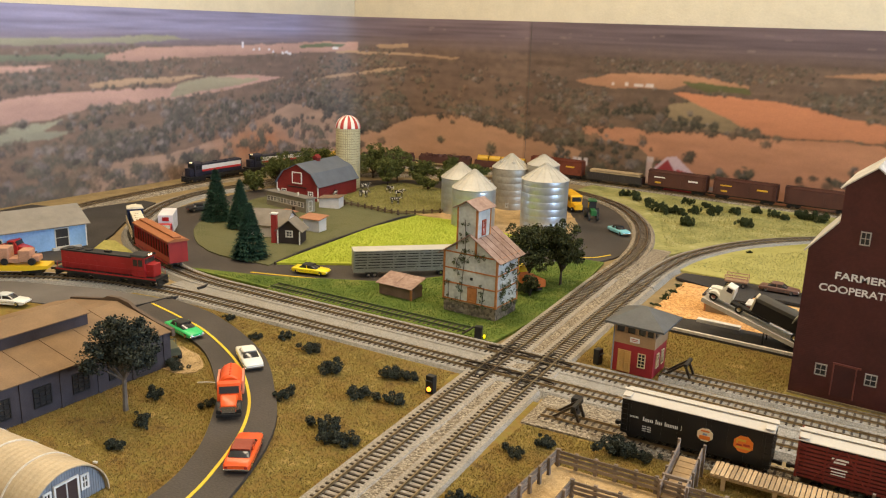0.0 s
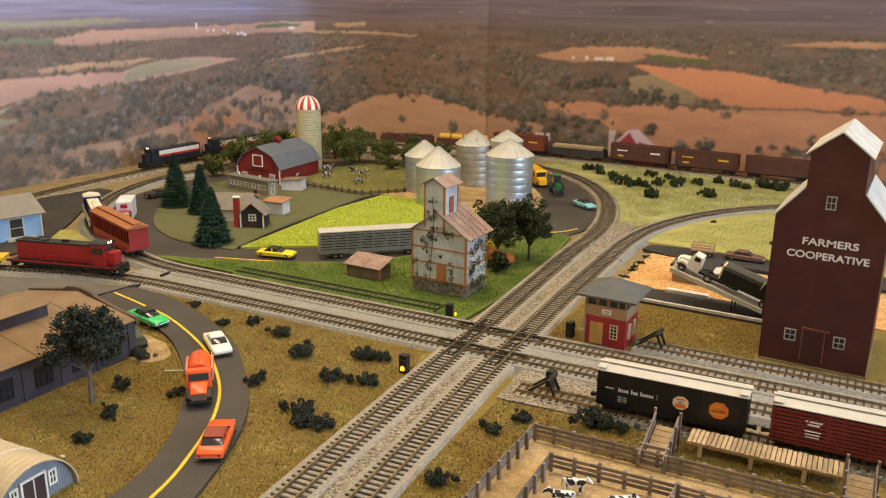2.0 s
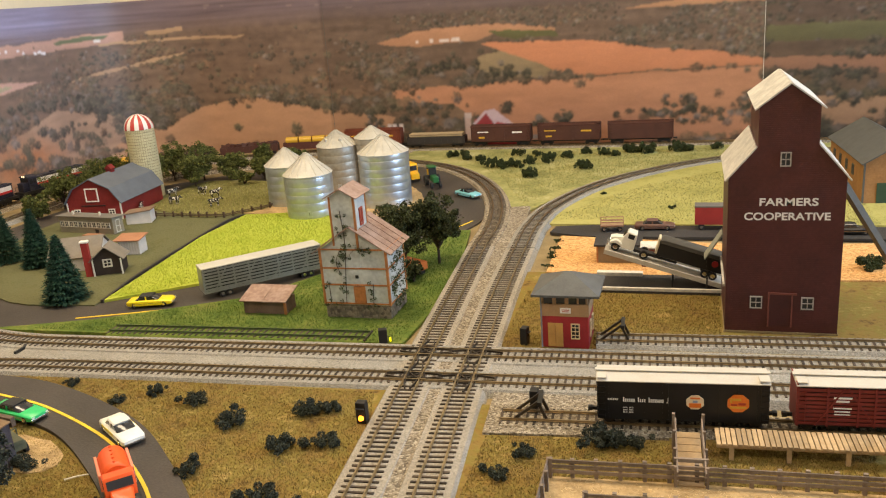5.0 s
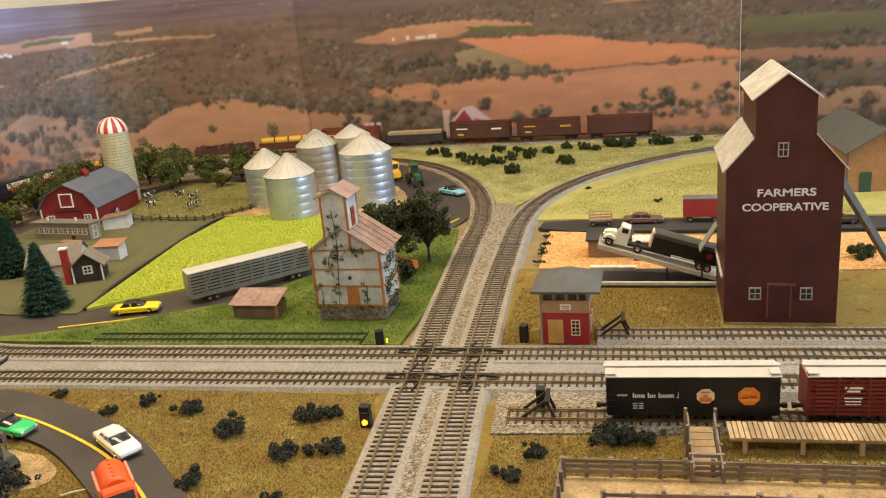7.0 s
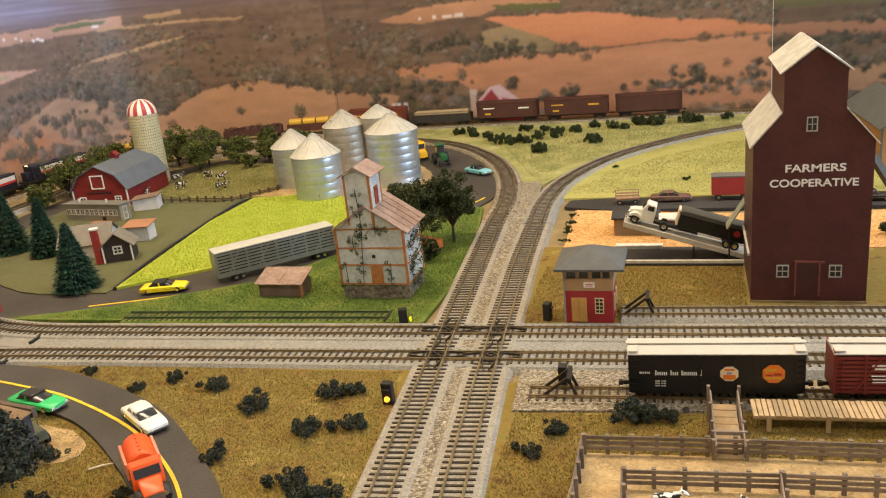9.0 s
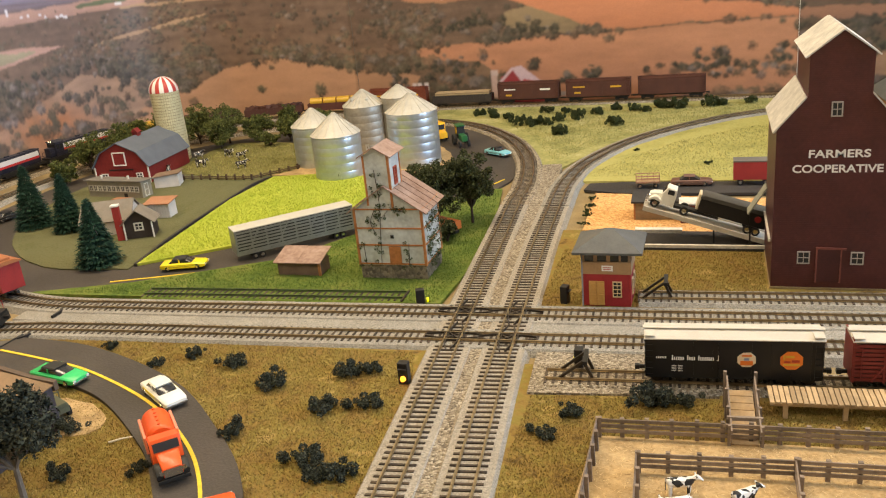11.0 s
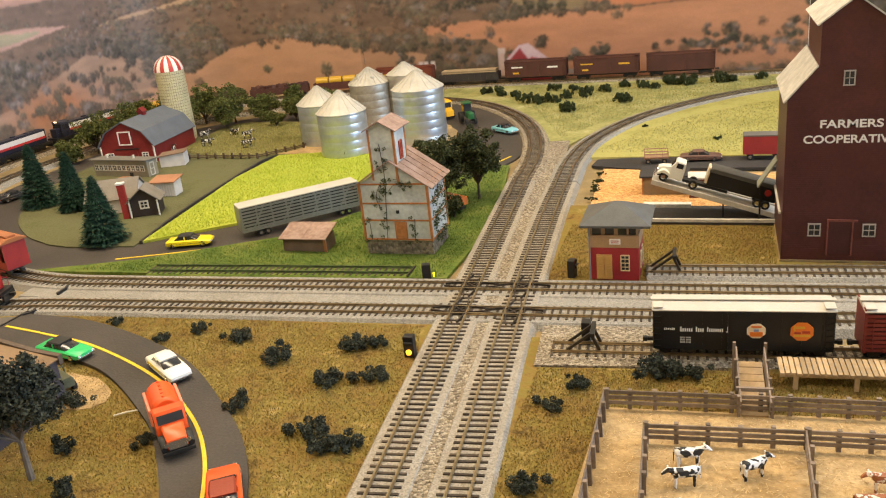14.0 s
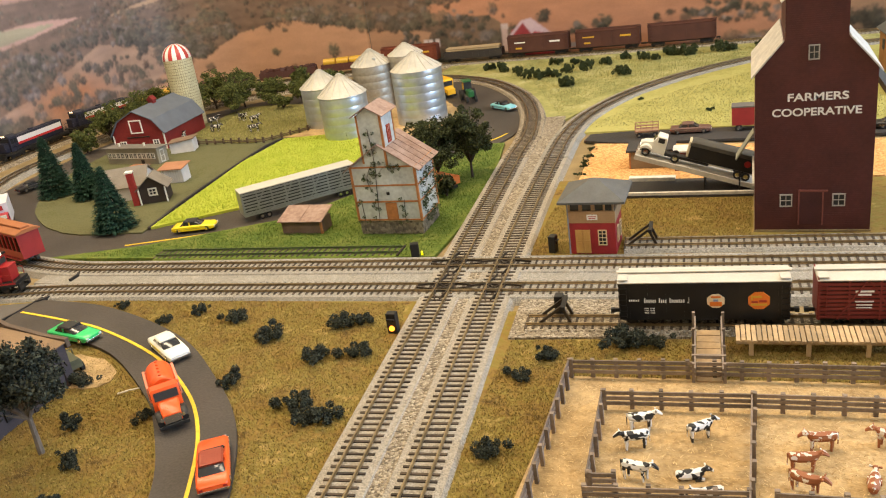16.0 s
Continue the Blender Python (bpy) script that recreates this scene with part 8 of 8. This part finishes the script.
M["blade_dry"] = leaf_mat("blade_dry", (0.13, 0.088, 0.024), (0.38, 0.27, 0.085))
M["blade_green"] = leaf_mat("blade_green", (0.04, 0.075, 0.012), (0.15, 0.21, 0.04))
M["blade_crop"] = leaf_mat("blade_crop", (0.27, 0.34, 0.03), (0.48, 0.53, 0.075))
M["blade_pale"] = leaf_mat("blade_pale", (0.19, 0.19, 0.06), (0.46, 0.42, 0.16))
M["straw_bits"] = leaf_mat("straw_bits", (0.30, 0.18, 0.07), (0.72, 0.53, 0.27))


def turf(name, poly, n, h, width, z, material, label, holes=(), seed=0, flat=False):
    """Loose short fibres over an outline, as one sheet of stuff."""
    rs = np.random.RandomState(seed)
    P = np.array(poly)
    lo, hi = P.min(0), P.max(0)
    pts = np.zeros((0, 2))
    while len(pts) < n:
        q = lo + rs.rand(n, 2) * (hi - lo)
        k = inside(q[:, 0], q[:, 1], poly)
        for hole in holes:
            k &= ~inside(q[:, 0], q[:, 1], hole)
        pts = np.concatenate([pts, q[k]])
    pts = pts[:n]
    a = rs.rand(n) * 6.283
    hh = h * (0.5 + rs.rand(n))
    d = np.stack([np.cos(a), np.sin(a)], 1) * width / 2
    lean = rs.normal(0, 1, (n, 2)) * h * (0.5 if not flat else 1.2)
    v = np.zeros((n, 3, 3))
    v[:, 0, :2], v[:, 1, :2], v[:, 2, :2] = pts - d, pts + d, pts + lean
    v[:, :2, 2], v[:, 2, 2] = z, z + (hh if not flat else hh * 0.25)
    me = bpy.data.meshes.new(name)
    me.from_pydata(v.reshape(-1, 3).tolist(), [], np.arange(3 * n).reshape(-1, 3).tolist())
    me.materials.append(M[material])
    return tagged(new(name, me), label, "grass", kind="stuff")


ROAD_F = [(-.507, -.042), (-.391, -.055), (-.25, -.112), (-.155, -.187), (-.096, -.249), (-.053, -.326), (-.02, -.42), (.0, -.55), (-.09, -.55), (-.09, -.42), (-.116, -.337), (-.172, -.26), (-.219, -.214), (-.309, -.152), (-.398, -.125), (-.496, -.115)]
turf("grass", [(-.5, -.04), (-.3, -.026), (-.03, -.02), (.0, -.12), (.02, -.3), (.04, -.45), (-.31, -.45), (-.31, -.2), (-.5, -.13)], 75000, 0.0015, 0.0009, GZ - 0.0006, "blade_dry", "short dry golden-brown grass fibres", [ROAD_F], 1)
turf("grass", [(.102, -.088), (.2, -.078), (.42, -.066), (.42, -.134), (.25, -.14), (.167, -.146), (.168, -.45), (.115, -.45), (.102, -.2)], 30000, 0.0015, 0.0009, GZ - 0.0008, "blade_dry", "short dry golden-brown grass fibres", (), 2)
turf("grass", [(.072, .105), (.178, .108), (.18, .152), (.31, .158), (.31, .284), (.072, .284)], 17000, 0.0015, 0.0009, GZ - 0.001, "blade_dry", "short dry golden-brown grass fibres", (), 3)
turf("grass", [(-.55, .09), (-.045, .1), (-.035, .3), (-.075, .55), (-.12, .54), (-.2, .39), (-.3, .22), (-.47, .13)], 26000, 0.0024, 0.0007, GZ + 0.0005, "blade_green", "short lush green grass fibres", (), 4)
turf("crop", [(-.513, .193), (-.4, .278), (-.3, .4), (-.24, .5), (-.2, .6), (-.36, .638), (-.45, .655), (-.538, .642), (-.545, .5)], 26000, 0.0026, 0.0008, GZ + 0.0029, "blade_crop", "short bright yellow-green crop fibres", (), 5)
turf("grass", [(.05, .63), (.1, .74), (.2, .88), (.33, .98), (.55, 1.05), (.55, .6)], 16000, 0.0024, 0.0009, GZ - 0.0001, "blade_pale", "short pale yellow grass fibres", (), 6)
turf("grass", [(-.02, .73), (.05, .87), (.2, 1.03), (.4, 1.15), (.5, 1.22), (-.2, 1.23), (-.24, 1.16), (-.1, .94)], 16000, 0.003, 0.001, GZ - 0.0001, "blade_pale", "short pale scrub grass fibres", (), 7)
turf("grass", [(-.79, .7), (-.64, .64), (-.53, .7), (-.51, .83), (-.6, .91), (-.79, .92)], 9000, 0.003, 0.001, GZ + 0.0023, "blade_pale", "short olive pasture grass fibres", (), 9)
turf("straw", [(.17, -.148), (.7, -.125), (.7, -.45), (.17, -.45)], 22000, 0.0024, 0.0007, GZ + 0.0011, "straw_bits", "loose golden straw on the pen floor", (), 8, True)

# ---------------------------------------------------------------- small remains
j = tagged(part("table_joint", sweep(B(), catmull([(-.52, -.125), (-.508, -.08), (-.505, -.04), (-.503, -.032)], 0.01), [(-.0012, -.008), (.0012, -.008), (.0012, -.0016), (-.0012, -.0016)]), M["black"], None), "dark joint where two layout sections meet", "joint", kind="structure")
part("joint_gap", sweep(B(), catmull([(-.506, .012), (-.507, .03), (-.512, .036)], 0.008), [(-.0016, -.006), (.0016, -.006), (.0014, -.0012), (-.0014, -.0012)]), M["black"], j)
part("joint_gap", sweep(B(), catmull([(-.497, -.034), (-.5, -.045), (-.508, -.05)], 0.008), [(-.002, -.008), (.002, -.008), (.002, -.001), (-.002, -.001)]), M["black"], j)
bm = B()
tube(bm, (-8, -5, 1.5), (2, 1, 2.6), 0.9, 0.8)
tube(bm, (2, 1, 2.6), (9, 7, 1.6), 0.8, 0.5)
tw = part("twig", bm, M["old_white"], None)
tw.matrix_basis = pose(-.236, -.214, GZ)
tagged(tw, "pale bare twig lying on dry turf", "twig")
for x, y in ((-.18, -.395), (.06, .02), (.142, .07)):
    p = part("pebble", bx(B(), -2, 2, -1.4, 1.4, 0, 1.8, bev=0.6), M["old_white"], None)
    p.matrix_basis = pose(x, y, -0.0045, 0, 0, x * 900)
    tagged(p, "small pale loose stone on the ballast", "stone", "loose stones")
